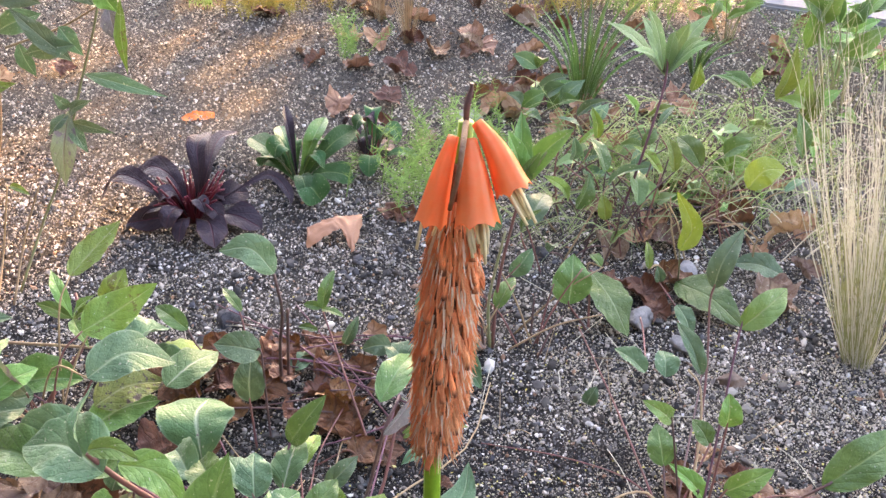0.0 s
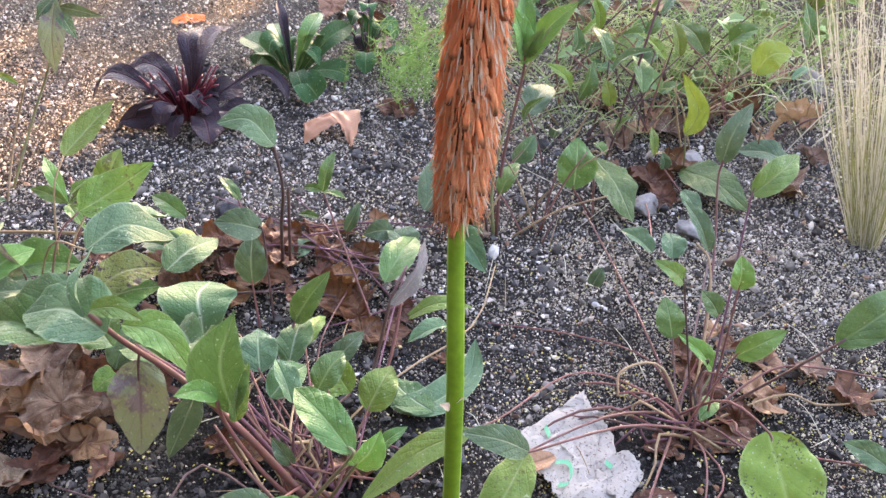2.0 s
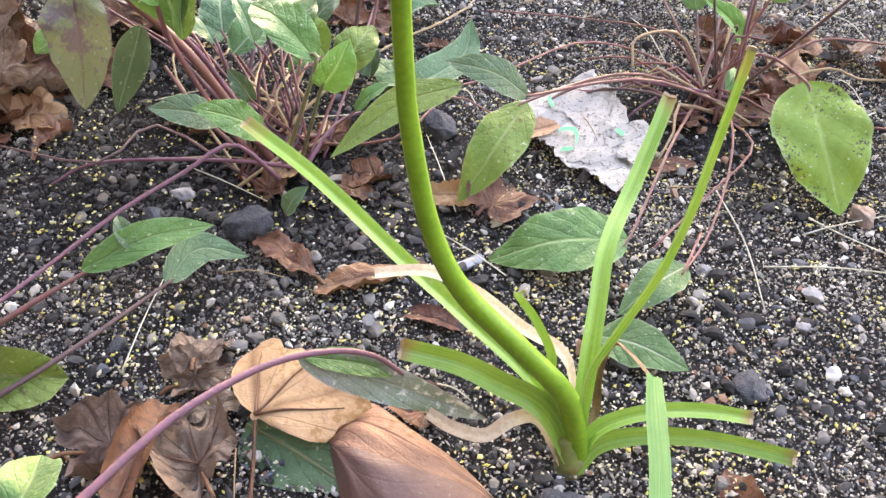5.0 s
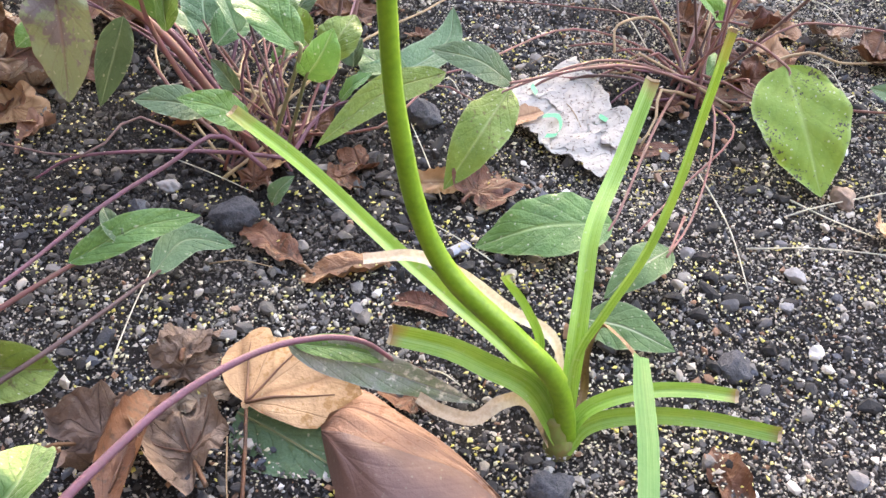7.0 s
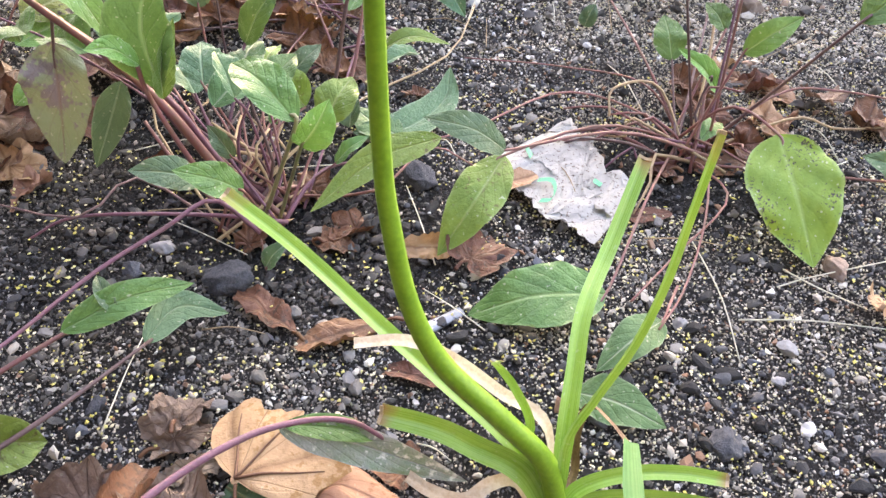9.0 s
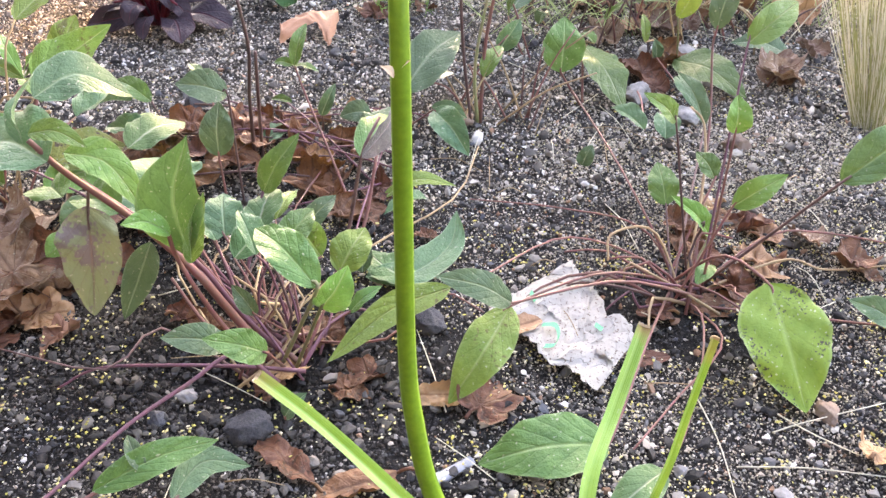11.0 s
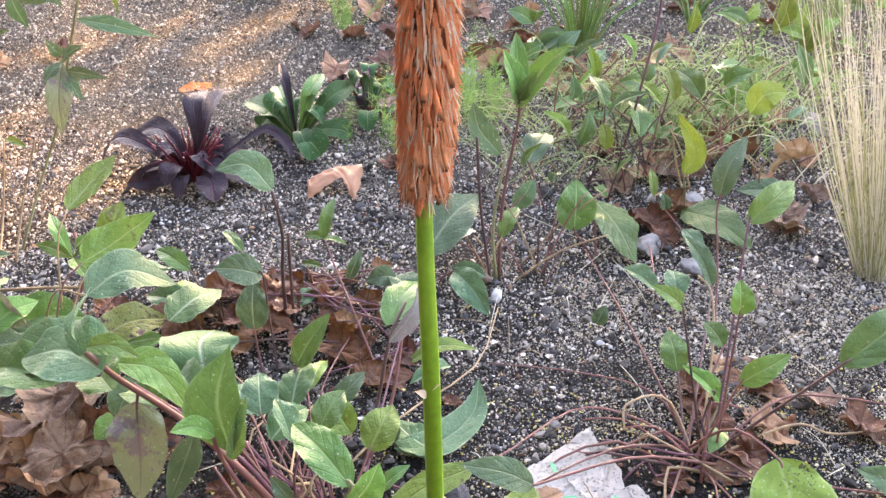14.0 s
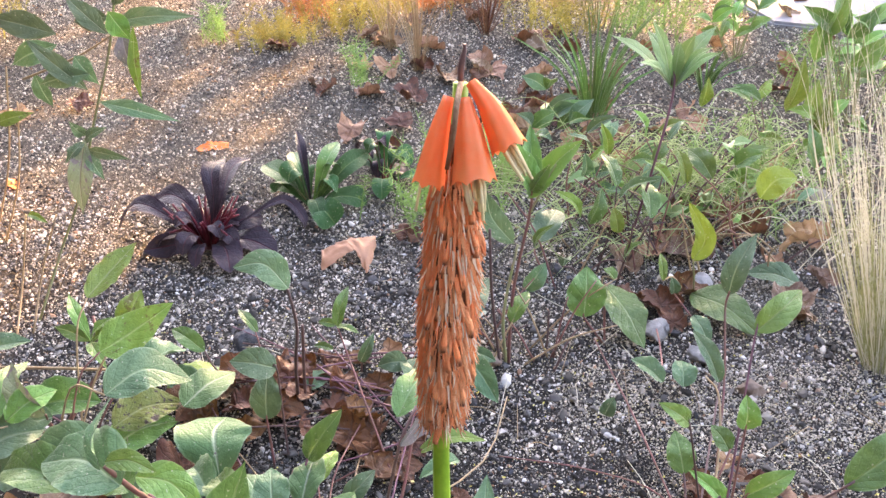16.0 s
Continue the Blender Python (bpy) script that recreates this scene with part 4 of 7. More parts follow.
strap_leaf([(0.006, 0.0, 0.015), (0.003, 0.004, 0.069), (0.015, 0.010, 0.100), (0.029, 0.016, 0.131), (0.038, 0.022, 0.163), (0.044, 0.030, 0.193), (0.050, 0.036, 0.234)], 0.0062, fold=0.6)
strap_leaf([(0.0, 0.0, 0.02), (-0.014, 0.008, 0.055), (-0.013, 0.016, 0.072), (-0.021, 0.022, 0.090), (-0.028, 0.026, 0.100), (-0.032, 0.020, 0.113), (-0.030, 0.016, 0.119)], 0.0055, fold=0.5, end=False)
strap_leaf([(0.0, -0.003, 0.012), (-0.016, 0.005, 0.045), (-0.040, 0.008, 0.062), (-0.059, 0.014, 0.068), (-0.087, 0.024, 0.066)], 0.0150, fold=0.5, face=(0.1, -0.9, 0.75))
strap_leaf([(0.003, -0.004, 0.008), (0.015, 0.007, 0.024), (0.040, 0.009, 0.036), (0.065, 0.006, 0.042), (0.087, -0.000, 0.045)], 0.0100, fold=0.5, face=(0, -0.7, 1))
strap_leaf([(0.003, -0.007, 0.006), (0.015, 0.002, 0.018), (0.040, 0.001, 0.028), (0.072, -0.007, 0.036), (0.105, -0.019, 0.040)], 0.0115, fold=0.5, face=(0, -0.7, 1))
strap_leaf([(0.034, 0.002, 0.075), (0.028, -0.030, 0.088), (0.023, -0.063, 0.098), (0.017, -0.095, 0.105), (0.015, -0.109, 0.106)], 0.0115, STRAP_BLUE, 0.3, face=(0.15, -0.9, 0.9), label="bluish-green bent strap leaf")
strap_leaf([(0.006, 0.002, 0.012), (0.015, 0.021, 0.022), (0.014, 0.026, 0.050), (0.019, 0.029, 0.068), (0.027, 0.014, 0.075), (0.034, 0.001, 0.075)], 0.0055, SHEATH, 0.5, end=False, label="dry brown folded leaf")
strap_leaf([(0.0, 0.004, 0.012), (-0.004, 0.020, 0.062), (-0.028, 0.028, 0.079), (-0.051, 0.028, 0.104), (-0.073, 0.026, 0.120), (-0.098, 0.024, 0.120)], 0.0075, PAPERY, 0.35, end=False, label="pale papery dry leaf sheath")
strap_leaf([(-0.004, -0.004, 0.008), (-0.017, 0.008, 0.030), (-0.031, 0.001, 0.040), (-0.045, -0.006, 0.035), (-0.062, 0.001, 0.032), (-0.074, 0.011, 0.030)], 0.0085, PAPERY, 0.3, end=False, label="curled papery dry leaf")
_b = tube_bm(bmesh.new(), [(0.001, -0.002, -0.006), (0.001, -0.001, 0.006), (-0.001, 0.0, 0.015), (-0.003, 0.001, 0.026)], 0.011, 0.006, 12, 12, lambda v: 0.0100 - 0.0048 * v + 0.0005 * math.sin(20 * v))
part("crown", _b, noisy("poker_crown", (0.19, 0.27, 0.06), (0.22, 0.16, 0.07), 60, 0.55, 0.4, 0.03), poker, "pale green crown browning at the ground")

for _p, _d in (((-0.081, 0.025, 0.364), (0.006, -0.004, 0.010)), ((-0.083, 0.022, 0.364), (-0.007, -0.004, 0.009)), ((-0.080, 0.024, 0.305), (0.006, -0.004, 0.006))):
    leaf(poker, [_p, tuple(Vector(_p) + Vector(_d) * 0.6)], 0.0034, PAPERY, profile=lance, fold=0.4, nv=8, name="bract", label="small dry bract on the stem")
# ---- leafy perennial left of the poker ----
lp = thing("leafy_perennial", (-0.186, 0.246, -0.000), "low perennial with pink petioles and mixed green leaves", "plant", "leafy perennials")
LC = Vector((-0.186, 0.246, -0.000))


def foot(c, spread=0.02, z=0.004, seed=None):
    return (c.x + random.uniform(-spread, spread), c.y + random.uniform(-spread, spread), z)


LSHOOT = [(-0.190, 0.242, 0.0), (-0.217, 0.233, 0.070), (-0.236, 0.229, 0.112), (-0.274, 0.246, 0.140), (-0.311, 0.251, 0.172), (-0.329, 0.252, 0.196)]
stalk(lp, LSHOOT, 0.0034, 0.0019, PETIOLE, "shoot", "thick pink shoot", 24)
stalk(lp, [(-0.182, 0.250, 0.0), (-0.211, 0.240, 0.060), (-0.231, 0.235, 0.108), (-0.270, 0.251, 0.134), (-0.305, 0.256, 0.163)], 0.0022, 0.0014, PETIOLE_MAUVE, "shoot", count=20)
stalk(lp, [(-0.196, 0.236, 0.0), (-0.222, 0.228, 0.060), (-0.240, 0.224, 0.118), (-0.244, 0.226, 0.142)], 0.0020, 0.0014, PETIOLE, "shoot", count=16)
# crown of the thick shoot
leaf(lp, [(-0.332, 0.250, 0.194), (-0.340, 0.268, 0.208), (-0.336, 0.300, 0.218)], 0.017, BLUEGREEN, face=(-0.8, -1, 0.3), fold=0.6)
leaf(lp, [(-0.317, 0.244, 0.185), (-0.352, 0.268, 0.185), (-0.398, 0.289, 0.160)], 0.056, BLUEGREEN, fold=0.3, face=(0.1, -0.6, 1), roll=8)
leaf(lp, [(-0.308, 0.250, 0.188), (-0.282, 0.250, 0.180), (-0.261, 0.240, 0.149)], 0.027, BRIGHT, fold=0.3, roll=-6, face=(0.2, -0.6, 1))
leaf(lp, [(-0.327, 0.250, 0.202), (-0.309, 0.250, 0.204), (-0.292, 0.250, 0.192)], 0.016, BRIGHT, fold=0.35)
leaf(lp, [(-0.354, 0.312, 0.150), (-0.421, 0.316, 0.130)], 0.05, BLUEGREEN, face=(0, -0.35, 1))
leaf(lp, [(-0.372, 0.284, 0.140), (-0.452, 0.319, 0.120)], 0.045, GREEN, face=(0.1, -0.3, 1))
leaf(lp, [(-0.341, 0.296, 0.120), (-0.372, 0.345, 0.085)], 0.040, GREEN, face=(0, -0.35, 1))
stalk(lp, [(-0.296, 0.250, 0.158), (-0.306, 0.266, 0.148), (-0.314, 0.275, 0.128), (-0.316, 0.270, 0.110)], 0.0014, 0.001, PETIOLE_DARK, "petiole")
leaf(lp, [(-0.316, 0.276, 0.127), (-0.316, 0.262, 0.090), (-0.322, 0.252, 0.044)], 0.046, DULL, face=(0.1, -1, 0.35), fold=0.22, roll=0, wave=0.3, profile=broad, label="drooping dull purplish leaf")
leaf(lp, [(-0.271, 0.262, 0.106), (-0.283, 0.256, 0.079), (-0.300, 0.250, 0.042)], 0.024, BLUEGREEN, face=(0.5, -1, 0.2), fold=0.35)
# folded upright pair at the shoot's bend
leaf(lp, [(-0.234, 0.226, 0.122), (-0.240, 0.238, 0.162), (-0.229, 0.256, 0.198)], 0.048, GREEN, face=(-0.1, -1, 0.5), fold=0.45, roll=0, wave=0.08, profile=lance)
leaf(lp, [(-0.232, 0.224, 0.118), (-0.229, 0.226, 0.142), (-0.219, 0.236, 0.168)], 0.017, BRIGHT, face=(0.9, -1, 0.2), fold=0.6, roll=0)
leaf(lp, [(-0.242, 0.225, 0.142), (-0.253, 0.218, 0.157), (-0.266, 0.208, 0.162)], 0.016, BRIGHT, face=(0, -0.7, 1), fold=0.4, roll=0)
# leaves behind
leaf(lp, [(-0.415, 0.440, 0.052), (-0.390, 0.468, 0.054), (-0.360, 0.490, 0.040)], 0.042, YELLOWSPOT, face=(0, -0.6, 1), fold=0.2, roll=0)
leaf(lp, [(-0.420, 0.425, 0.034), (-0.395, 0.455, 0.036), (-0.365, 0.478, 0.026)], 0.040, BRIGHT, face=(0, -0.6, 1), fold=0.2)
leaf(lp, [(-0.354, 0.470, 0.052), (-0.335, 0.500, 0.056), (-0.319, 0.540, 0.038)], 0.044, PALELEAF, face=(0, -0.35, 1), fold=0.15, roll=0)
leaf(lp, [(-0.363, 0.332, 0.050), (-0.377, 0.313, 0.050)], 0.024, BRIGHT)
leaf(lp, [(-0.303, 0.395, 0.022), (-0.306, 0.405, 0.046), (-0.312, 0.428, 0.058), (-0.309, 0.462, 0.046)], 0.076, PALELEAF, face=(0.1, -0.55, 1), roll=0, fold=0.16, wave=0.25, profile=obovate, label="broad pale leaf with white veins")
stalk(lp, [tuple(LC + Vector((-0.01, 0.01, 0))), (-0.299, 0.383, 0.012), (-0.303, 0.398, 0.027), (-0.308, 0.410, 0.050)], 0.0022, 0.0014, PETIOLE_MAUVE, "petiole", count=14)
stem_leaf(lp, (-0.262, 0.440, 0.0), (-0.264, 0.444, 0.060), (-0.263, 0.469, 0.102), 0.031, BLUEGREEN, 0.0013, face=(0, -1, 0.5), fold=0.12, roll=0)
stem_leaf(lp, (-0.250, 0.452, 0.0), (-0.249, 0.450, 0.120), (-0.291, 0.445, 0.132), 0.031, BLUEGREEN, 0.0012, PETIOLE_DARK, face=(0.2, -0.7, 1), fold=0.3, roll=0)
stem_leaf(lp, (-0.228, 0.330, 0.010), (-0.219, 0.400, 0.052), (-0.184, 0.411, 0.105), 0.025, GREEN, 0.0016, PETIOLE_MAUVE, face=(-0.3, -1, 0.5), fold=0.3)
stem_leaf(lp, foot(LC), (-0.238, 0.330, 0.058), (-0.245, 0.370, 0.072), 0.033, BLUEGREEN, 0.0012, face=(0.1, -0.7, 1), fold=0.15, roll=0)
stem_leaf(lp, foot(LC), (-0.219, 0.356, 0.040), (-0.212, 0.412, 0.048), 0.036, PALELEAF, 0.0012, face=(0, -0.5, 1), fold=0.15)
stem_leaf(lp, foot(LC), (-0.144, 0.190, 0.126), (-0.192, 0.247, 0.130), 0.030, GREEN, 0.0017, PETIOLE_GREEN, face=(0.3, -0.7, 1), fold=0.35, roll=0)
stem_leaf(lp, foot(LC), (-0.145, 0.200, 0.100), (-0.126, 0.208, 0.130), 0.026, BRIGHT, 0.0015, PETIOLE_GREEN, face=(0.3, -1, 0.3), fold=0.5, roll=0)
stem_leaf(lp, foot(LC), (-0.179, 0.350, 0.050), (-0.152, 0.371, 0.070), 0.020, BLUEGREEN, 0.0012, face=(-0.2, -0.9, 0.6))
stem_leaf(lp, foot(LC), (-0.145, 0.300, 0.046), (-0.126, 0.335, 0.064), 0.034, YELLOWED, 0.0012, face=(0, -0.8, 0.8), fold=0.2)
leaf(lp, [(-0.090, 0.330, 0.012), (-0.111, 0.345, 0.014), (-0.132, 0.372, 0.012)], 0.034, PALELEAF, face=(0.1, -0.3, 1), fold=0.15)
leaf(lp, [(-0.058, 0.276, 0.052), (-0.103, 0.250, 0.052), (-0.147, 0.214, 0.034)], 0.024, YELLOWED, fold=0.25, face=(-0.1, -0.9, 0.8), roll=0)
stem_leaf(lp, foot(LC), (-0.200, 0.166, 0.100), (-0.237, 0.155, 0.116), 0.021, BLUEGREEN, 0.0012, face=(0, -0.6, 1), fold=0.25, roll=0)
stem_leaf(lp, foot(LC), (-0.176, 0.166, 0.092), (-0.209, 0.147, 0.123), 0.022, GREEN, 0.0012, face=(0.1, -0.7, 1), fold=0.2, roll=0)
stem_leaf(lp, foot(LC), (-0.194, 0.220, 0.075), (-0.210, 0.230, 0.094), 0.014, BLUEGREEN, 0.0009)
stem_leaf(lp, foot(LC), (-0.135, 0.270, 0.032), (-0.110, 0.280, 0.050), 0.014, GREEN, 0.0009)
stem_leaf(lp, foot(LC), (-0.176, 0.184, 0.010), (-0.159, 0.189, 0.030), 0.014, BLUEGREEN, 0.001)
stalk(lp, [(-0.200, 0.420, 0.0), (-0.160, 0.440, 0.010), (-0.119, 0.450, 0.012)], 0.001, 0.0008, PETIOLE, "petiole")
leaf(lp, [(-0.119, 0.450, 0.012), (-0.086, 0.456, 0.028), (-0.050, 0.463, 0.016)], 0.018, YELLOWED, face=(0, -0.6, 1), fold=0.3)
for _b, _t, _w, _m in (
    ((-0.461, 0.424, 0.080), (-0.514, 0.412, 0.060), 0.040, BLUEGREEN), ((-0.344, 0.510, 0.030), (-0.400, 0.543, 0.030), 0.034, BLUEGREEN), ((-0.357, 0.374, 0.060), (-0.371, 0.348, 0.040), 0.034, BLUEGREEN),
    ((-0.225, 0.300, 0.060), (-0.200, 0.336, 0.062), 0.030, PALELEAF), ((-0.185, 0.300, 0.070), (-0.165, 0.330, 0.086), 0.026, GREEN), ((-0.160, 0.315, 0.050), (-0.186, 0.346, 0.056), 0.030, YELLOWED), ((-0.200, 0.270, 0.088), (-0.216, 0.300, 0.106), 0.024, BLUEGREEN),
    ((-0.265, 0.310, 0.090), (-0.286, 0.346, 0.086), 0.034, GREEN), ((-0.255, 0.360, 0.030), (-0.280, 0.400, 0.032), 0.036, BLUEGREEN), ((-0.290, 0.330, 0.080), (-0.316, 0.372, 0.070), 0.040, BLUEGREEN), ((-0.300, 0.290, 0.110), (-0.336, 0.320, 0.100), 0.040, GREEN),
    ((-0.190, 0.321, 0.030), (-0.167, 0.339, 0.035), 0.022, GREEN), ((-0.209, 0.390, 0.030), (-0.198, 0.433, 0.030), 0.024, YELLOWED), ((-0.117, 0.532, 0.030), (-0.137, 0.565, 0.035), 0.036, BLUEGREEN),
):
    leaf(lp, [_b, _t], _w, _m, face=(0.1, -0.25, 1))
    tether(lp, foot(LC, 0.03), _b, random.choice((PETIOLE, PETIOLE_MAUVE)))
for _i in range(9):
    _q = LC + Vector((random.uniform(-0.22, 0.16), random.uniform(-0.02, 0.3), random.uniform(0.004, 0.03)))
    stalk(lp, [foot(LC, 0.03), tuple(LC.lerp(_q, 0.35) + Vector((random.uniform(-0.03, 0.03), random.uniform(-0.02, 0.02), 0.02))), tuple(LC.lerp(_q, 0.7) + Vector((random.uniform(-0.03, 0.03), random.uniform(-0.03, 0.03), 0.012))), tuple(_q)], 0.0012, 0.0007, random.choice((PETIOLE, PETIOLE_DARK, PETIOLE_TAN)), "petiole", count=10)
# leaves reaching over the gravel, on long petioles
stalk(lp, [(-0.164, 0.219, 0.020), (-0.208, 0.214, 0.030), (-0.266, 0.215, 0.030), (-0.318, 0.223, 0.018), (-0.348, 0.216, 0.004)], 0.0017, 0.0009, PETIOLE_MAUVE, "petiole", "long pink bare petiole", 18)
stalk(lp, [(-0.182, 0.208, 0.020), (-0.209, 0.207, 0.050), (-0.237, 0.184, 0.045), (-0.273, 0.149, 0.040), (-0.301, 0.102, 0.040), (-0.326, 0.063, 0.040)], 0.0017, 0.0012, PETIOLE_MAUVE, "petiole", count=18)
stalk(lp, [(-0.209, 0.207, 0.050), (-0.236, 0.231, 0.060), (-0.259, 0.253, 0.080)], 0.0016, 0.0012, PETIOLE, "petiole")
stalk(lp, [(-0.260, 0.112, 0.040), (-0.282, 0.093, 0.040), (-0.323, 0.063, 0.030)], 0.001, 0.0018, PETIOLE, "petiole")
leaf(lp, [(-0.277, 0.095, 0.045), (-0.240, 0.113, 0.055), (-0.208, 0.135, 0.045)], 0.021, GREEN, fold=0.25, face=(0.1, -0.9, 0.9))
leaf(lp, [(-0.248, 0.106, 0.050), (-0.261, 0.126, 0.060)], 0.012, BLUEGREEN)
stalk(lp, [(-0.229, 0.103, 0.030), (-0.253, 0.065, 0.035), (-0.276, 0.037, 0.035), (-0.305, 0.013, 0.030)], 0.001, 0.0018, PETIOLE_DARK, "petiole")
leaf(lp, [(-0.233, 0.100, 0.030), (-0.219, 0.129, 0.030), (-0.191, 0.135, 0.018)], 0.021, BLUEGREEN, fold=0.2, face=(0.1, -0.9, 0.9))
leaf(lp, [(-0.328, 0.039, 0.020), (-0.294, 0.031, 0.028), (-0.273, 0.037, 0.020)], 0.040, YELLOWED, face=(0, -0.4, 1))
leaf(lp, [(-0.231, -0.113, 0.120), (-0.215, -0.099, 0.130), (-0.219, -0.075, 0.120)], 0.034, GREEN)
stalk(lp, [(-0.215, -0.096, 0.100), (-0.203, -0.076, 0.100), (-0.178, -0.041, 0.100), (-0.147, -0.011, 0.095), (-0.121, 0.006, 0.085), (-0.101, 0.016, 0.070), (-0.086, 0.023, 0.045)], 0.0023, 0.0012, PETIOLE_MAUVE, "petiole", "long arching mauve petiole", 26)
leaf(lp, [(-0.137, 0.010, 0.075), (-0.097, 0.019, 0.045), (-0.043, 0.014, 0.020)], 0.022, SILVER, face=(0.2, -1, 0.6), fold=0.3, label="drooping leaf with silvery underside")
leaf(lp, [(-0.134, 0.010, 0.076), (-0.108, 0.019, 0.060), (-0.089, 0.023, 0.045)], 0.014, GREEN, face=(-0.2, -0.3, 1))
random.seed(7)
for _i in range(15):
    _a = random.uniform(1.0, 3.0) if _i % 4 else random.uniform(0.3, 5.9)
    _r = random.uniform(0.02, 0.085)
    _h = random.uniform(0.04, 0.12) if _i % 4 else random.uniform(0.01, 0.04)
    _q = LC + Vector((math.cos(_a) * _r, math.sin(_a) * _r * 0.8, _h))
    _b = [Vector((random.gauss(0, 0.010), random.gauss(0, 0.010), random.gauss(0.004, 0.006))) for _ in range(2)]
    stalk(lp, [foot(LC, 0.034), tuple(LC.lerp(_q, 0.35) + _b[0]), tuple(LC.lerp(_q, 0.7) + _b[1]), tuple(_q)], random.choice((0.0012, 0.0014, 0.0018, 0.0025)), 0.0009, random.choice((PETIOLE, PETIOLE_MAUVE, PETIOLE_MAUVE, PETIOLE_TAN, PETIOLE_DARK)), "petiole", count=9)
# slim stems and young leaves behind it
stalk(lp, [(-0.250, 0.520, 0.000), (-0.240, 0.490, 0.092), (-0.231, 0.474, 0.150), (-0.233, 0.465, 0.200)], 0.0020, 0.0014, PETIOLE_DARK, "stem")
stalk(lp, [(-0.244, 0.528, 0.000), (-0.234, 0.500, 0.091), (-0.229, 0.490, 0.140)], 0.0018, 0.0016, PETIOLE_DARK, "stem")
leaf(lp, [(-0.232, 0.464, 0.202), (-0.252, 0.467, 0.226), (-0.281, 0.469, 0.221)], 0.030, BLUEGREEN, face=(0, -0.7, 1), fold=0.2, roll=0)
stalk(lp, [(-0.144, 0.425, 0.010), (-0.170, 0.474, 0.050), (-0.195, 0.526, 0.080), (-0.205, 0.543, 0.100)], 0.0013, 0.0009, PETIOLE, "stem")
leaf(lp, [(-0.205, 0.541, 0.100), (-0.194, 0.570, 0.130)], 0.016, GREEN, face=(-0.3, -1, 0.4))
leaf(lp, [(-0.206, 0.543, 0.100), (-0.225, 0.548, 0.100)], 0.010, GREEN)
leaf(lp, [(-0.205, 0.541, 0.100), (-0.180, 0.529, 0.100)], 0.010, GREEN)
stalk(lp, [(-0.189, 0.585, 0.000), (-0.186, 0.573, 0.030)], 0.001, 0.0008, PETIOLE, "stem")
leaf(lp, [(-0.187, 0.568, 0.030), (-0.172, 0.581, 0.060)], 0.016, BLUEGREEN, face=(0, -1, 0.5))
stalk(lp, [(-0.292, 0.555, 0.000), (-0.301, 0.587, 0.030), (-0.307, 0.597, 0.050)], 0.0012, 0.0008, PETIOLE, "stem")
leaf(lp, [(-0.304, 0.594, 0.050), (-0.330, 0.623, 0.060)], 0.014, GREEN)
leaf(lp, [(-0.241, 0.533, 0.020), (-0.220, 0.561, 0.020)], 0.022, BLUEGREEN)
leaf(lp, [(-0.135, 0.557, 0.040), (-0.166, 0.549, 0.040)], 0.024, BLUEGREEN)
leaf(lp, [(-0.217, 0.577, 0.040), (-0.240, 0.583, 0.040)], 0.010, GREEN)
stalk(lp, [(-0.309, 0.541, 0.005), (-0.342, 0.552, 0.030), (-0.356, 0.562, 0.050)], 0.0012, 0.001, PETIOLE_DARK, "stem")
leaf(lp, [(-0.355, 0.560, 0.050), (-0.396, 0.586, 0.060)], 0.022, GREEN)
leaf(lp, [(-0.382, 0.507, 0.030), (-0.335, 0.576, 0.010)], 0.050, YELLOWED, face=(0, -0.3, 1), fold=0.08)
stalk(lp, [(-0.155, 0.324, 0.010), (-0.141, 0.353, 0.050), (-0.127, 0.354, 0.120), (-0.114, 0.378, 0.140)], 0.0019, 0.0013, PETIOLE_DARK, "stem")
stalk(lp, [(-0.150, 0.318, 0.010), (-0.129, 0.354, 0.050), (-0.118, 0.388, 0.100)], 0.0019, 0.0013, PETIOLE, "stem")
leaf(lp, [(-0.127, 0.350, 0.120), (-0.099, 0.403, 0.150)], 0.026, PURPLE, face=(0.8, -1, 0.3), fold=0.3)
leaf(lp, [(-0.139, 0.460, 0.050), (-0.111, 0.533, 0.050)], 0.034, GREEN)
leaf(lp, [(-0.078, 0.423, 0.030), (-0.115, 0.398, 0.030)], 0.022, BLUEGREEN)
leaf(lp, [(-0.128, 0.335, 0.012), (-0.088, 0.344, 0.010), (-0.057, 0.375, 0.015), (-0.051, 0.404, 0.030)], 0.032, BLUEGREEN, face=(0.4, -0.3, 1), fold=0.3)
leaf(lp, [(-0.130, 0.331, 0.020), (-0.129, 0.355, 0.030)], 0.026, BLUEGREEN)

# ---- leafy perennial right of the poker ----
rp = thing("leafy_perennial", (0.137, 0.322, 0), "low perennial with tangled pink petioles over dry leaves", "plant", "leafy perennials")
RC = Vector((0.137, 0.322, 0))
stem_leaf(rp, foot(RC), (0.130, 0.393, 0.045), (0.125, 0.426, 0.068), 0.027, GREEN, 0.0011, PETIOLE_DARK, face=(0, -1, 0.5), fold=0.1, roll=0)
stem_leaf(rp, foot(RC), (0.159, 0.321, 0.096), (0.195, 0.322, 0.125), 0.021, BRIGHT, 0.0012, PETIOLE, face=(-0.4, -0.9, 0.8), fold=0.25, roll=0)
stem_leaf(rp, foot(RC), (0.164, 0.367, 0.032), (0.129, 0.380, 0.064), 0.020, BRIGHT, 0.0012, PETIOLE_GREEN, roll=0)
stem_leaf(rp, foot(RC), (0.158, 0.349, 0.144), (0.158, 0.362, 0.170), 0.022, BRIGHT, 0.0012, PETIOLE, face=(0, -1, 0.4), fold=0.55, roll=0)
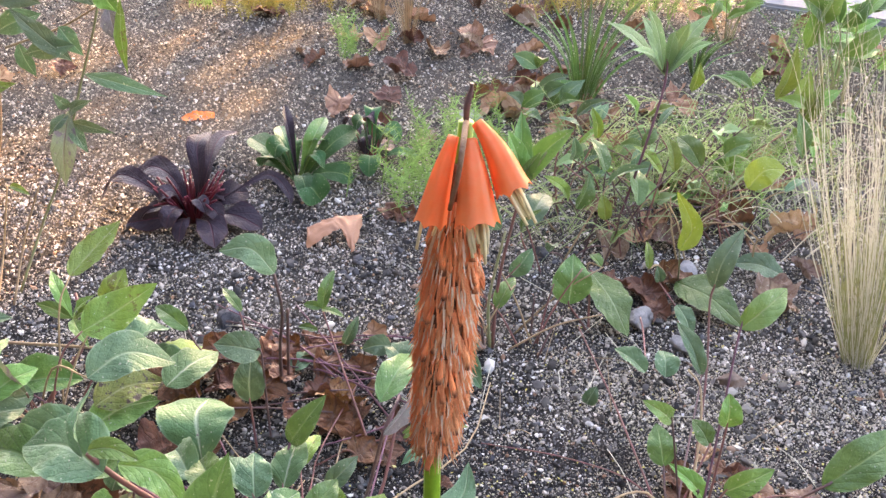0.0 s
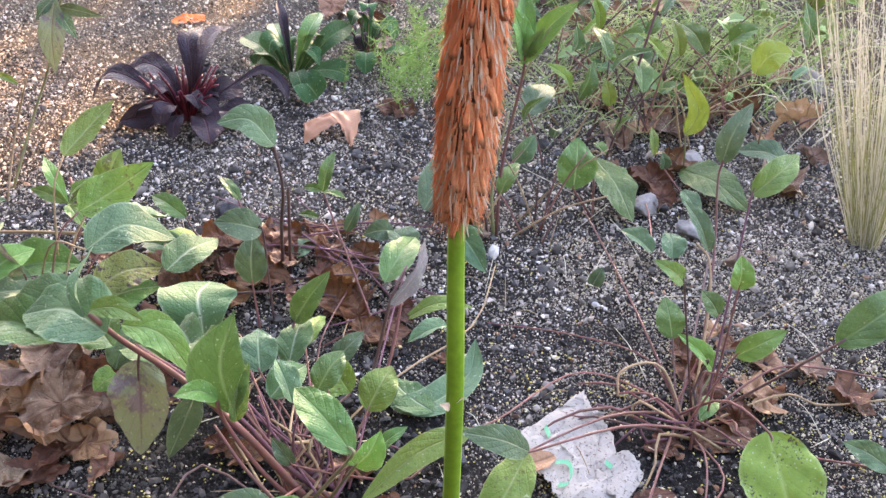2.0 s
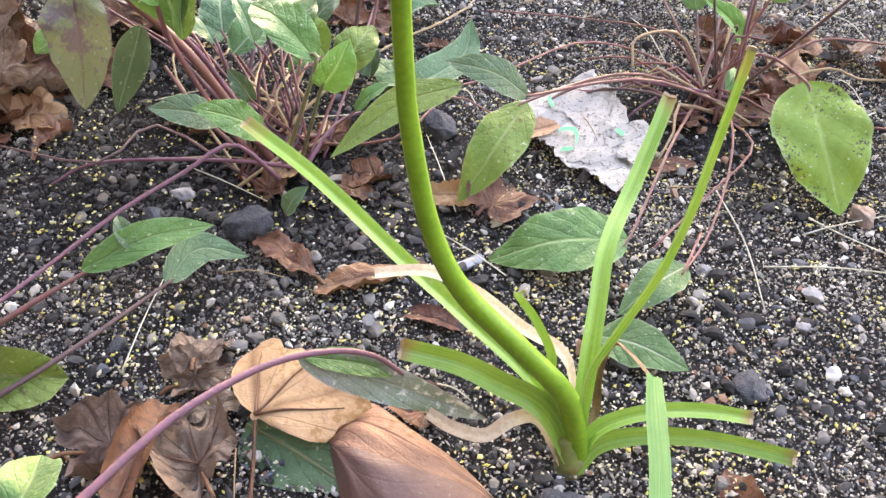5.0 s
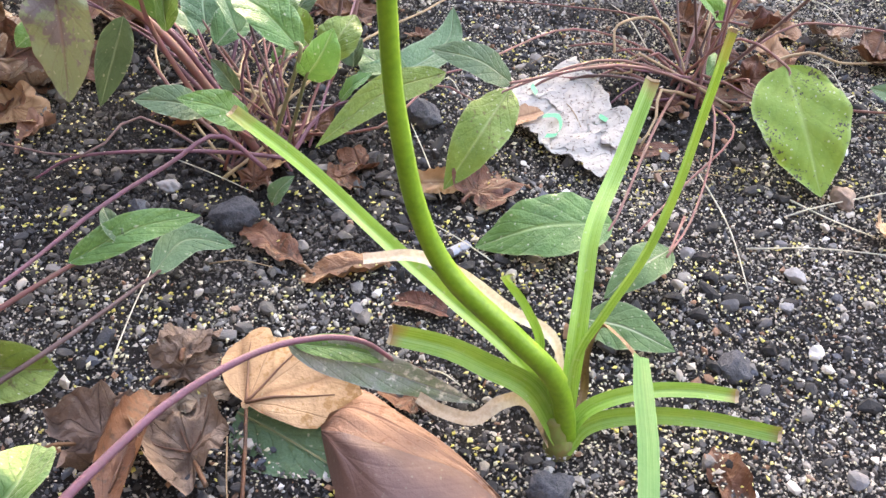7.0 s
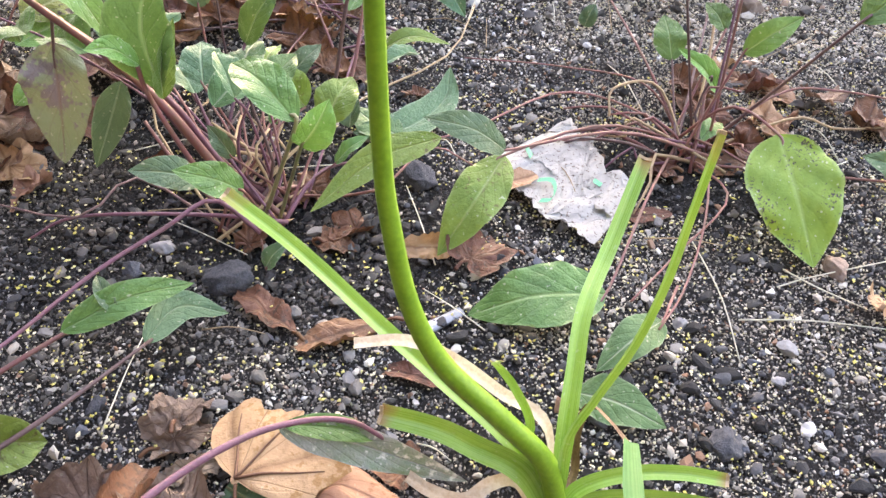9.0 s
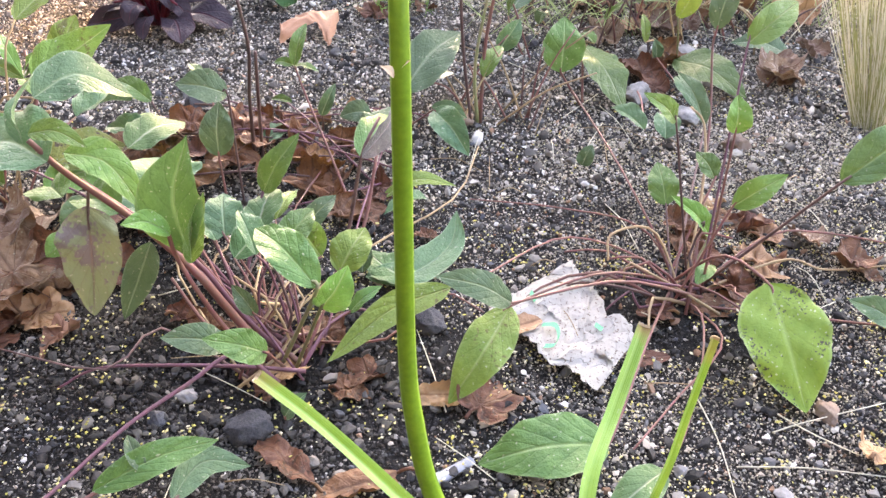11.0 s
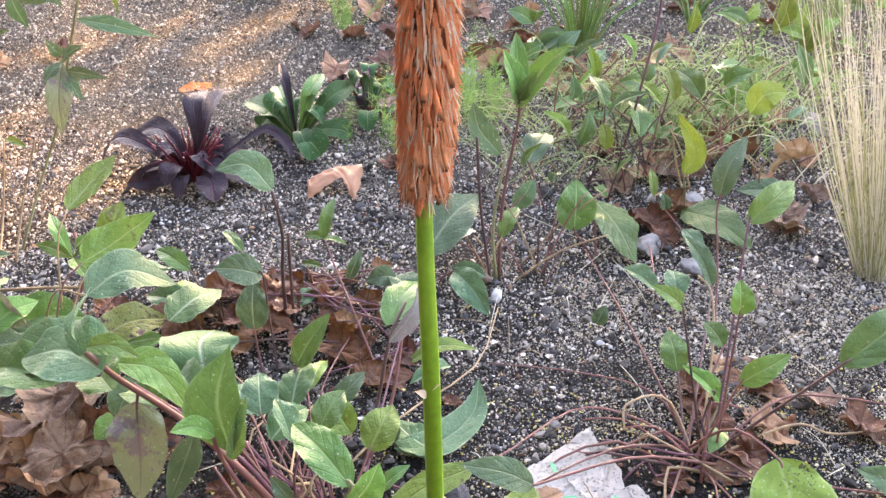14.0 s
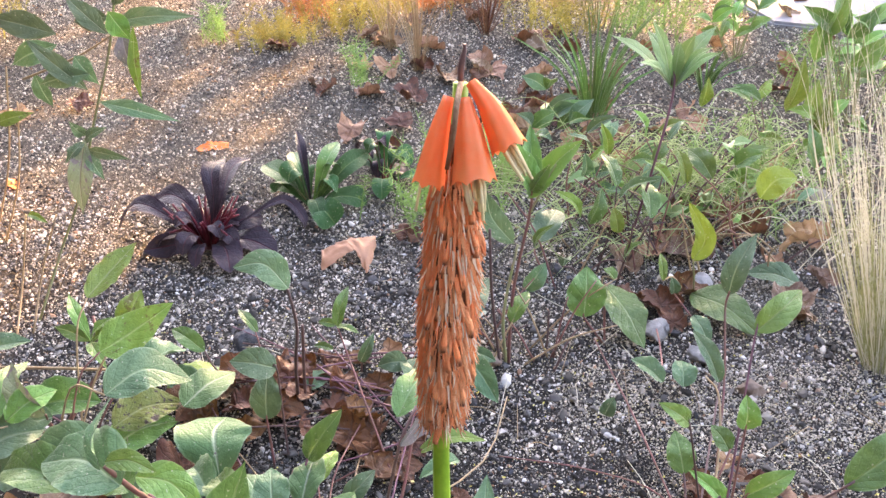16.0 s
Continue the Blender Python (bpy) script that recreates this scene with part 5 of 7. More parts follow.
stem_leaf(rp, foot(RC), (0.107, 0.335, 0.163), (0.079, 0.332, 0.188), 0.016, BRIGHT, 0.0011, PETIOLE_DARK, face=(-0.2, -0.7, 1), fold=0.4, roll=0)
stem_leaf(rp, foot(RC), (0.169, 0.398, 0.070), (0.154, 0.416, 0.085), 0.020, GREEN)
stem_leaf(rp, foot(RC), (0.222, 0.295, 0.136), (0.292, 0.330, 0.165), 0.034, GREEN, 0.0014, PETIOLE_DARK, 0.0, face=(-0.3, -0.8, 1), fold=0.3, roll=0)
stem_leaf(rp, foot(RC), (0.160, 0.343, 0.020), (0.143, 0.316, 0.020), 0.018, GREEN)
stem_leaf(rp, foot(RC), (0.181, 0.273, 0.060), (0.195, 0.187, 0.012), 0.066, SPOTTED, 0.0013, PETIOLE, 0.03, face=(0, -1, 0.55), fold=0.08, roll=0, arch=0.05, profile=broad, label="broad drooping leaf with black spots")
stem_leaf(rp, foot(RC), (0.049, 0.153, 0.020), (-0.040, 0.147, 0.005), 0.046, GREEN, 0.0012, PETIOLE, 0.015, face=(0, -0.3, 1), fold=0.12, roll=0, profile=broad)
stem_leaf(rp, (0.100, 0.170, 0.010), (0.083, 0.134, 0.016), (0.036, 0.094, 0.014), 0.026, PALELEAF, 0.001, PETIOLE, fold=0.12, roll=0, face=(0, -0.3, 1))
leaf(rp, [(0.022, 0.080, 0.012), (0.045, 0.070, 0.016), (0.072, 0.055, 0.012)], 0.030, PALELEAF, face=(0, -0.3, 1), fold=0.08, roll=0)
stem_leaf(rp, foot(RC), (-0.014, 0.243, 0.066), (-0.070, 0.234, 0.099), 0.024, BLUEGREEN, 0.0013, PETIOLE, 0.02, fold=0.12)
stem_leaf(rp, foot(RC), (-0.014, 0.252, 0.055), (-0.060, 0.191, 0.016), 0.036, YELLOWED, 0.0012, PETIOLE, 0.02, fold=0.15, face=(0.2, -0.8, 1))
stem_leaf(rp, foot(RC), (0.292, 0.267, 0.020), (0.256, 0.288, 0.030), 0.022, BLUEGREEN)
stem_leaf(rp, foot(RC), (0.186, 0.503, 0.060), (0.165, 0.551, 0.090), 0.022, BLUEGREEN, stem=PETIOLE_DARK)
stalk(rp, [(0.165, 0.400, 0.0), (0.190, 0.500, 0.060), (0.194, 0.550, 0.115), (0.197, 0.557, 0.136)], 0.0013, 0.0011, PETIOLE, "petiole", count=14)
leaf(rp, [(0.196, 0.556, 0.132), (0.203, 0.566, 0.160), (0.226, 0.593, 0.182)], 0.026, BLUEGREEN, face=(-0.5, -1, 0.3), fold=0.35, roll=0)
stem_leaf(rp, foot(RC), (0.186, 0.441, 0.174), (0.232, 0.474, 0.196), 0.027, BRIGHT, 0.0012, PETIOLE_MAUVE, face=(-0.3, -1, 0.7), fold=0.3, roll=0)
stalk(rp, [tuple(RC), (0.110, 0.378, 0.030), (0.046, 0.422, 0.020), (-0.038, 0.443, 0.015)], 0.0010, 0.0006, PETIOLE, "petiole", count=18)
stalk(rp, [tuple(RC), (0.098, 0.341, 0.030), (0.036, 0.353, 0.040), (-0.035, 0.290, 0.050), (-0.067, 0.275, 0.050)], 0.0010, 0.0007, PETIOLE, "petiole", count=18)
stalk(rp, [tuple(RC), (0.115, 0.362, 0.040), (0.077, 0.352, 0.045), (0.073, 0.335, 0.030)], 0.0012, 0.0010, PETIOLE_TAN, "petiole", count=14)
stalk(rp, [tuple(RC), (0.113, 0.374, 0.040), (0.093, 0.472, 0.050), (0.070, 0.587, 0.050)], 0.0012, 0.0009, PETIOLE, "petiole", count=16)
stalk(rp, [tuple(RC), (0.164, 0.408, 0.050), (0.168, 0.449, 0.090), (0.158, 0.467, 0.100)], 0.0012, 0.0010, PETIOLE_TAN, "petiole", count=14)
stalk(rp, [tuple(RC), (0.223, 0.349, 0.020), (0.261, 0.342, 0.015), (0.336, 0.355, 0.012)], 0.0013, 0.0009, PETIOLE_TAN, "petiole", count=14)
stalk(rp, [tuple(RC), (0.212, 0.367, 0.030), (0.264, 0.374, 0.030), (0.348, 0.364, 0.020)], 0.0012, 0.0008, PETIOLE, "petiole", count=14)
stalk(rp, [tuple(RC), (0.140, 0.278, 0.020), (0.128, 0.225, 0.015), (0.103, 0.165, 0.012), (0.078, 0.123, 0.020)], 0.0009, 0.0008, PETIOLE, "petiole", count=14)
stalk(rp, [tuple(RC), (0.152, 0.257, 0.015), (0.105, 0.201, 0.010), (0.067, 0.156, 0.010)], 0.0009, 0.0008, PETIOLE, "petiole", count=14)
for _i in range(13):
    _a = random.choice((random.uniform(2.6, 3.9), random.uniform(0, 6.28)))
    _r = random.uniform(0.03, 0.12)
    _q = RC + Vector((math.cos(_a) * _r * 1.3, math.sin(_a) * _r * 0.8, random.uniform(0.003, 0.02) if math.sin(_a) < 0.3 else random.uniform(0.02, 0.08)))
    stalk(rp, [foot(RC, 0.025), tuple(RC.lerp(_q, 0.4) + Vector((random.uniform(-0.02, 0.02), random.uniform(-0.02, 0.02), random.uniform(0, 0.03)))), tuple(RC.lerp(_q, 0.75) + Vector((random.uniform(-0.015, 0.015), random.uniform(-0.015, 0.015), 0.01))), tuple(_q)], random.uniform(0.0009, 0.0017), 0.0008, random.choice((PETIOLE, PETIOLE, PETIOLE_MAUVE, PETIOLE_TAN, PETIOLE_DARK)), "petiole", count=7)

# ---- perennials farther back ----
sp = thing("leafy_perennial", (0.082, 0.661, 0.000), "young perennial with broad oval green leaves", "plant", "leafy perennials")
stem_leaf(sp, (0.092, 0.637, 0.000), (0.063, 0.625, 0.050), (0.066, 0.655, 0.10), 0.046, GREEN, 0.0015, face=(0, -1, 0.5), fold=0.1)
stem_leaf(sp, (0.092, 0.637, 0.000), (0.095, 0.692, 0.050), (0.137, 0.627, 0.004), 0.056, GREEN, 0.0015, fold=0.08)
cp = thing("leafy_perennial", (-0.025, 0.605, 0.000), "slender perennial with dark stems and upright leaves", "plant", "leafy perennials")
stalk(cp, [(-0.025, 0.605, 0.000), (-0.029, 0.610, 0.066), (-0.016, 0.620, 0.151)], 0.0022, 0.0014, PETIOLE_GREEN, "stem")
stalk(cp, [(-0.032, 0.602, 0.000), (-0.043, 0.600, 0.099), (-0.047, 0.600, 0.182)], 0.0018, 0.0016, PETIOLE_DARK, "stem")
stalk(cp, [(-0.022, 0.605, 0.000), (-0.018, 0.630, 0.083), (-0.002, 0.650, 0.172), (-0.001, 0.650, 0.202)], 0.0022, 0.0014, PETIOLE, "stem")
stalk(cp, [(-0.002, 0.650, 0.172), (0.012, 0.650, 0.208), (0.023, 0.650, 0.232)], 0.0014, 0.001, PETIOLE_GREEN, "stem")
leaf(cp, [(-0.020, 0.640, 0.140), (-0.043, 0.645, 0.169), (-0.050, 0.647, 0.200)], 0.028, BLUEGREEN, face=(0.4, -1, 0.3), fold=0.25, roll=0)
leaf(cp, [(-0.002, 0.650, 0.196), (-0.019, 0.650, 0.256)], 0.028, BRIGHT, face=(0.4, -1, 0.3))
leaf(cp, [(-0.002, 0.650, 0.196), (-0.004, 0.680, 0.263)], 0.026, GREEN, face=(0, -1, 0.3))
leaf(cp, [(-0.001, 0.650, 0.199), (0.016, 0.640, 0.238)], 0.018, BRIGHT, face=(-0.4, -1, 0.3))
leaf(cp, [(-0.004, 0.650, 0.191), (0.022, 0.655, 0.230), (0.050, 0.659, 0.256)], 0.026, BRIGHT, face=(-0.6, -1, 0.3), fold=0.4, roll=0)
leaf(cp, [(-0.104, 0.581, 0.050), (-0.074, 0.621, 0.075), (-0.044, 0.659, 0.080)], 0.052, BLUEGREEN, face=(-0.2, -0.7, 1), fold=0.15)
leaf(cp, [(-0.100, 0.619, 0.030), (-0.047, 0.677, 0.020)], 0.04, SILVER)
stem_leaf(cp, (-0.095, 0.602, 0.000), (-0.072, 0.580, 0.030), (-0.036, 0.530, 0.006), 0.034, BLUEGREEN, 0.001)
leaf(cp, [(-0.074, 0.587, 0.030), (-0.037, 0.589, 0.015)], 0.018, BLUEGREEN)
leaf(cp, [(0.021, 0.783, 0.050), (0.051, 0.851, 0.060)], 0.040, BLUEGREEN, face=(0, -0.8, 0.8))
leaf(cp, [(0.000, 0.679, 0.050), (0.023, 0.692, 0.080)], 0.026, BLUEGREEN, face=(0, -1, 0.5))
leaf(cp, [(-0.020, 0.614, 0.050), (0.001, 0.647, 0.070)], 0.022, BRIGHT)
random.seed(21)
for _i in range(16):
    _p = Vector((-0.02 + random.uniform(-0.03, 0.05), 0.605 + random.uniform(-0.02, 0.03), 0))
    _q = _p + Vector((random.uniform(-0.07, 0.1), random.uniform(-0.03, 0.05), random.uniform(0.02, 0.1)))
    stalk(cp, [tuple(_p), tuple(_p.lerp(_q, 0.5) + Vector((0, 0, 0.01))), tuple(_q)], 0.0012, 0.0008, random.choice((PETIOLE, PETIOLE_DARK, PETIOLE_TAN)), "petiole", count=7)

bp = thing("leafy_perennial", (0.182, 0.850, 0.000), "spreading perennial with crowded leaves and bare pink stems", "plant", "leafy perennials")
BC = Vector((0.182, 0.850, 0.000))
leaf(bp, [(0.198, 0.700, 0.078), (0.211, 0.712, 0.104), (0.190, 0.729, 0.143)], 0.026, LIME, face=(0, -1, 0.4), fold=0.3, roll=0, label="yellow-green upright leaf")
stalk(bp, [(0.215, 0.730, 0.0), (0.204, 0.705, 0.050), (0.198, 0.700, 0.080)], 0.0013, 0.0010, PETIOLE_GREEN, "petiole")
leaf(bp, [(0.299, 0.800, 0.107), (0.318, 0.810, 0.128), (0.348, 0.820, 0.126)], 0.038, LIME, face=(0, -0.9, 0.7), fold=0.15, roll=0)
leaf(bp, [(0.089, 0.813, 0.060), (0.106, 0.840, 0.100)], 0.026, GREEN, face=(0.3, -1, 0.4))
leaf(bp, [(0.127, 0.845, 0.100), (0.111, 0.899, 0.120)], 0.024, GREEN, face=(0.3, -1, 0.4))
leaf(bp, [(0.164, 0.795, 0.080), (0.159, 0.861, 0.100)], 0.028, GREEN, face=(0.3, -1, 0.4))
leaf(bp, [(0.294, 0.901, 0.100), (0.328, 0.900, 0.120)], 0.03, GREEN)
leaf(bp, [(0.255, 0.866, 0.100), (0.230, 0.913, 0.120)], 0.03, GREEN)
stem_leaf(bp, (0.214, 0.660, 0.000), (0.182, 0.701, 0.030), (0.178, 0.707, 0.050), 0.016, BLUEGREEN)
leaf(bp, [(0.353, 0.749, 0.010), (0.284, 0.761, 0.020)], 0.034, BLUEGREEN, face=(0, -0.3, 1))
leaf(bp, [(0.207, 0.716, 0.020), (0.274, 0.644, 0.010)], 0.050, GREEN, face=(0, -0.4, 1), fold=0.15)
leaf(bp, [(0.196, 0.657, 0.030), (0.209, 0.620, 0.012)], 0.022, BLUEGREEN)
leaf(bp, [(0.136, 0.526, 0.040), (0.105, 0.552, 0.050)], 0.026, BLUEGREEN)
leaf(bp, [(0.163, 0.542, 0.020), (0.165, 0.574, 0.030)], 0.03, BLUEGREEN)
leaf(bp, [(0.075, 0.508, 0.010), (0.084, 0.514, 0.030)], 0.018, BLUEGREEN)
random.seed(31)
for _i in range(90):
    _p = BC + Vector((random.uniform(-0.15, 0.18), random.uniform(-0.12, 0.16), 0))
    _q = _p + Vector((random.uniform(-0.09, 0.09), random.uniform(-0.05, 0.05), random.uniform(0.03, 0.13)))
    stalk(bp, [tuple(_p), tuple(_p.lerp(_q, 0.5) + Vector((random.uniform(-0.01, 0.01), 0, 0.015))), tuple(_q)], 0.0014, 0.0009, random.choice((PETIOLE, PETIOLE_DARK, PETIOLE_TAN)), "stem", count=7)
    if _i % 4 == 0:
        _d = Vector((random.uniform(-0.05, 0.05), random.uniform(-0.03, 0.03), random.uniform(0.0, 0.05)))
        leaf(bp, [tuple(_q), tuple(_q + _d)], random.uniform(0.012, 0.020), random.choice((BRIGHT, BLUEGREEN, YELLOWED)))

for _b in ((0.299, 0.800, 0.107), (0.089, 0.813, 0.060), (0.127, 0.845, 0.100), (0.164, 0.795, 0.080), (0.294, 0.901, 0.100), (0.255, 0.866, 0.100), (0.207, 0.716, 0.020), (0.136, 0.526, 0.040)):
    tether(bp, (BC.x + 0.5 * (_b[0] - BC.x), BC.y + 0.5 * (_b[1] - BC.y), 0.0), _b, random.choice((PETIOLE, PETIOLE_DARK)))
PALEGREEN = leafy("leaf_pale_green", (0.20, 0.34, 0.13), (0.30, 0.45, 0.20), (0.40, 0.51, 0.32), rough=0.45)
# tall whorled stem
wp = thing("tall_perennial", (0.189, 0.932, 0.000), "tall stem topped by a whorl of pointed leaves", "plant")
stalk(wp, [(0.151, 0.851, 0.000), (0.163, 0.820, 0.131), (0.181, 0.840, 0.218), (0.182, 0.850, 0.257), (0.183, 0.860, 0.235)], 0.0018, 0.0014, PETIOLE_MAUVE, "stem", count=20)
for _t, _w in (((0.095, 0.820, 0.313), 0.026), ((0.157, 0.920, 0.285), 0.026), ((0.240, 0.900, 0.297), 0.028), ((0.173, 0.800, 0.311), 0.024), ((0.199, 0.840, 0.307), 0.026), ((0.127, 0.800, 0.287), 0.022), ((0.215, 0.815, 0.300), 0.022), ((0.150, 0.860, 0.318), 0.022), ((0.236, 0.850, 0.280), 0.020)):
    leaf(wp, [(0.185, 0.860, 0.229), tuple((Vector((0.185, 0.860, 0.229)).lerp(Vector(_t), 0.5) + Vector((0, 0, 0.012)))), _t], _w * 0.76, PALEGREEN, face=(0, -0.6, 1), profile=lance, roll=0, fold=0.2)

# yellowing perennial behind, at the edge of the bed
yp = thing("leafy_perennial", (-0.479, 0.601, 0.000), "perennial with large yellow-green speckled leaves", "plant", "leafy perennials")
stalk(yp, [(-0.483, 0.438, 0.020), (-0.454, 0.477, 0.060), (-0.436, 0.494, 0.090), (-0.451, 0.529, 0.120)], 0.0026, 0.0016, PETIOLE, "stem")
stalk(yp, [(-0.595, 0.554, 0.030), (-0.499, 0.518, 0.060), (-0.432, 0.504, 0.070)], 0.0018, 0.0016, PETIOLE_TAN, "stem")
leaf(yp, [(-0.437, 0.500, 0.164), (-0.421, 0.530, 0.176), (-0.401, 0.556, 0.192)], 0.032, YELLOWED, face=(-0.4, -0.9, 0.6), fold=0.25, roll=0, label="large yellow-green speckled leaf")
leaf(yp, [(-0.418, 0.460, 0.130), (-0.393, 0.475, 0.140), (-0.352, 0.494, 0.163)], 0.042, YELLOWED, face=(-0.3, -0.9, 0.6), fold=0.15, roll=0)
leaf(yp, [(-0.402, 0.498, 0.124), (-0.391, 0.520, 0.160)], 0.030, YELLOWED, face=(-0.4, -0.9, 0.6))
leaf(yp, [(-0.372, 0.360, 0.166), (-0.345, 0.386, 0.172), (-0.316, 0.411, 0.139)], 0.040, BLUEGREEN, face=(0, -0.7, 1), fold=0.2, roll=0)
leaf(yp, [(-0.413, 0.512, 0.060), (-0.375, 0.561, 0.050)], 0.05, BLUEGREEN, face=(0, -0.5, 1))
for _t in ((-0.492, 0.524, 0.110), (-0.491, 0.568, 0.120), (-0.424, 0.516, 0.130), (-0.414, 0.506, 0.120), (-0.420, 0.469, 0.100)):
    leaf(yp, [(-0.452, 0.513, 0.100), _t], 0.015, BRIGHT, profile=lance, fold=0.3)
leaf(yp, [(-0.456, 0.405, 0.100), (-0.496, 0.445, 0.130)], 0.03, DULL, face=(-0.4, -1, 0.4))
leaf(yp, [(-0.489, 0.397, 0.100), (-0.452, 0.429, 0.110)], 0.03, BRIGHT)
leaf(yp, [(-0.547, 0.456, 0.120), (-0.490, 0.476, 0.130)], 0.03, BLUEGREEN)
leaf(yp, [(-0.500, 0.386, 0.100), (-0.503, 0.481, 0.100)], 0.026, GREEN)
leaf(yp, [(-0.499, 0.459, 0.060), (-0.434, 0.468, 0.060)], 0.05, GREEN)
leaf(yp, [(-0.512, 0.378, 0.080), (-0.462, 0.408, 0.080)], 0.05, BLUEGREEN)
leaf(yp, [(-0.497, 0.372, 0.050), (-0.451, 0.387, 0.050)], 0.05, BLUEGREEN)

for _b in ((-0.437, 0.500, 0.164), (-0.418, 0.460, 0.130), (-0.402, 0.498, 0.124), (-0.372, 0.360, 0.166), (-0.413, 0.512, 0.060), (-0.456, 0.405, 0.100), (-0.489, 0.397, 0.100), (-0.500, 0.386, 0.100), (-0.499, 0.459, 0.060), (-0.512, 0.378, 0.080)):
    tether(yp, (-0.470 + random.uniform(-0.02, 0.02), 0.440 + random.uniform(-0.02, 0.02), 0.0), _b, random.choice((PETIOLE, PETIOLE_TAN)))
GREYLEAF = leafy("leaf_dull_grey_green", (0.085, 0.140, 0.060), (0.155, 0.215, 0.105), (0.28, 0.33, 0.2), rough=0.5)
# tall narrow-leaved perennial at the bed's edge
tp = thing("tall_perennial", (-0.581, 0.642, 0.000), "tall thin perennial with drooping narrow leaves", "plant")
stalk(tp, [(-0.595, 0.675, 0.000), (-0.565, 0.720, 0.079), (-0.528, 0.720, 0.150), (-0.484, 0.720, 0.259), (-0.452, 0.720, 0.337), (-0.431, 0.720, 0.409)], 0.0017, 0.0012, PETIOLE_GREEN, "stem", count=20)
for _p, _t, _w, _m in (
    ((-0.504, 0.720, 0.227), (-0.513, 0.690, 0.145), 0.024, DULL),
    ((-0.504, 0.720, 0.213), (-0.448, 0.700, 0.211), 0.012, GREYLEAF),
    ((-0.502, 0.720, 0.231), (-0.508, 0.700, 0.258), 0.012, GREYLEAF),
    ((-0.487, 0.720, 0.286), (-0.543, 0.720, 0.345), 0.020, GREYLEAF),
    ((-0.478, 0.720, 0.272), (-0.383, 0.700, 0.257), 0.016, BLUEGREEN),
    ((-0.423, 0.720, 0.359), (-0.422, 0.700, 0.281), 0.013, YELLOWED),
    ((-0.443, 0.720, 0.362), (-0.347, 0.700, 0.375), 0.018, GREYLEAF),
    ((-0.480, 0.720, 0.305), (-0.539, 0.720, 0.292), 0.020, GREYLEAF),
    ((-0.452, 0.720, 0.349), (-0.490, 0.720, 0.392), 0.02, GREYLEAF),
    ((-0.440, 0.720, 0.380), (-0.408, 0.720, 0.420), 0.02, GREYLEAF),
    ((-0.516, 0.740, 0.342), (-0.585, 0.740, 0.361), 0.026, GREYLEAF),
):
    leaf(tp, [_p, _t], _w * 1.15, _m, profile=lance, face=(0.1, -1, 0.6), fold=0.25)
for _p, _t, _w, _m in (
    ((-0.528, 0.760, 0.323), (-0.585, 0.760, 0.299), 0.024, BLUEGREEN),
    ((-0.456, 0.740, 0.361), (-0.494, 0.740, 0.355), 0.024, GREYLEAF),
    ((-0.562, 0.760, 0.289), (-0.550, 0.760, 0.248), 0.018, BLUEGREEN),
    ((-0.503, 0.740, 0.317), (-0.473, 0.720, 0.292), 0.02, BLUEGREEN),
    ((-0.437, 0.720, 0.349), (-0.429, 0.710, 0.312), 0.02, PURPLE),
    ((-0.591, 0.700, 0.254), (-0.543, 0.700, 0.268), 0.014, YELLOWED),
    ((-0.439, 0.700, 0.380), (-0.421, 0.700, 0.350), 0.022, BRIGHT),
    ((-0.504, 0.720, 0.224), (-0.466, 0.700, 0.251), 0.014, GREYLEAF),
    ((-0.504, 0.720, 0.224), (-0.524, 0.700, 0.205), 0.014, BLUEGREEN),
    ((-0.505, 0.720, 0.215), (-0.483, 0.700, 0.184), 0.014, BLUEGREEN),
):
    leaf(tp, [_p, _t], _w * 1.15, _m, profile=lance, face=(0.1, -1, 0.6), fold=0.25)
stalk(tp, [(-0.609, 0.642, 0.000), (-0.615, 0.700, 0.042), (-0.586, 0.700, 0.139)], 0.0014, 0.001, PETIOLE_TAN, "stem")
stalk(tp, [(-0.593, 0.653, 0.000), (-0.586, 0.700, 0.059), (-0.550, 0.700, 0.139)], 0.0014, 0.001, PETIOLE_TAN, "stem")
for _a, _b in (((-0.734, 0.871, 0.000), (-0.614, 0.800, 0.280)), ((-0.715, 0.856, 0.000), (-0.612, 0.800, 0.237)), ((-0.577, 0.760, 0.282), (-0.454, 0.740, 0.342))):
    stalk(tp, [_a, tuple((Vector(_a) + Vector(_b)) * 0.5 + Vector((0.01, 0, 0))), _b], 0.0014, 0.001, PETIOLE_TAN, "stem")
leaf(tp, [(-0.583, 0.700, 0.139), (-0.557, 0.690, 0.133)], 0.010, BRIGHT)

# ---- rosettes ----


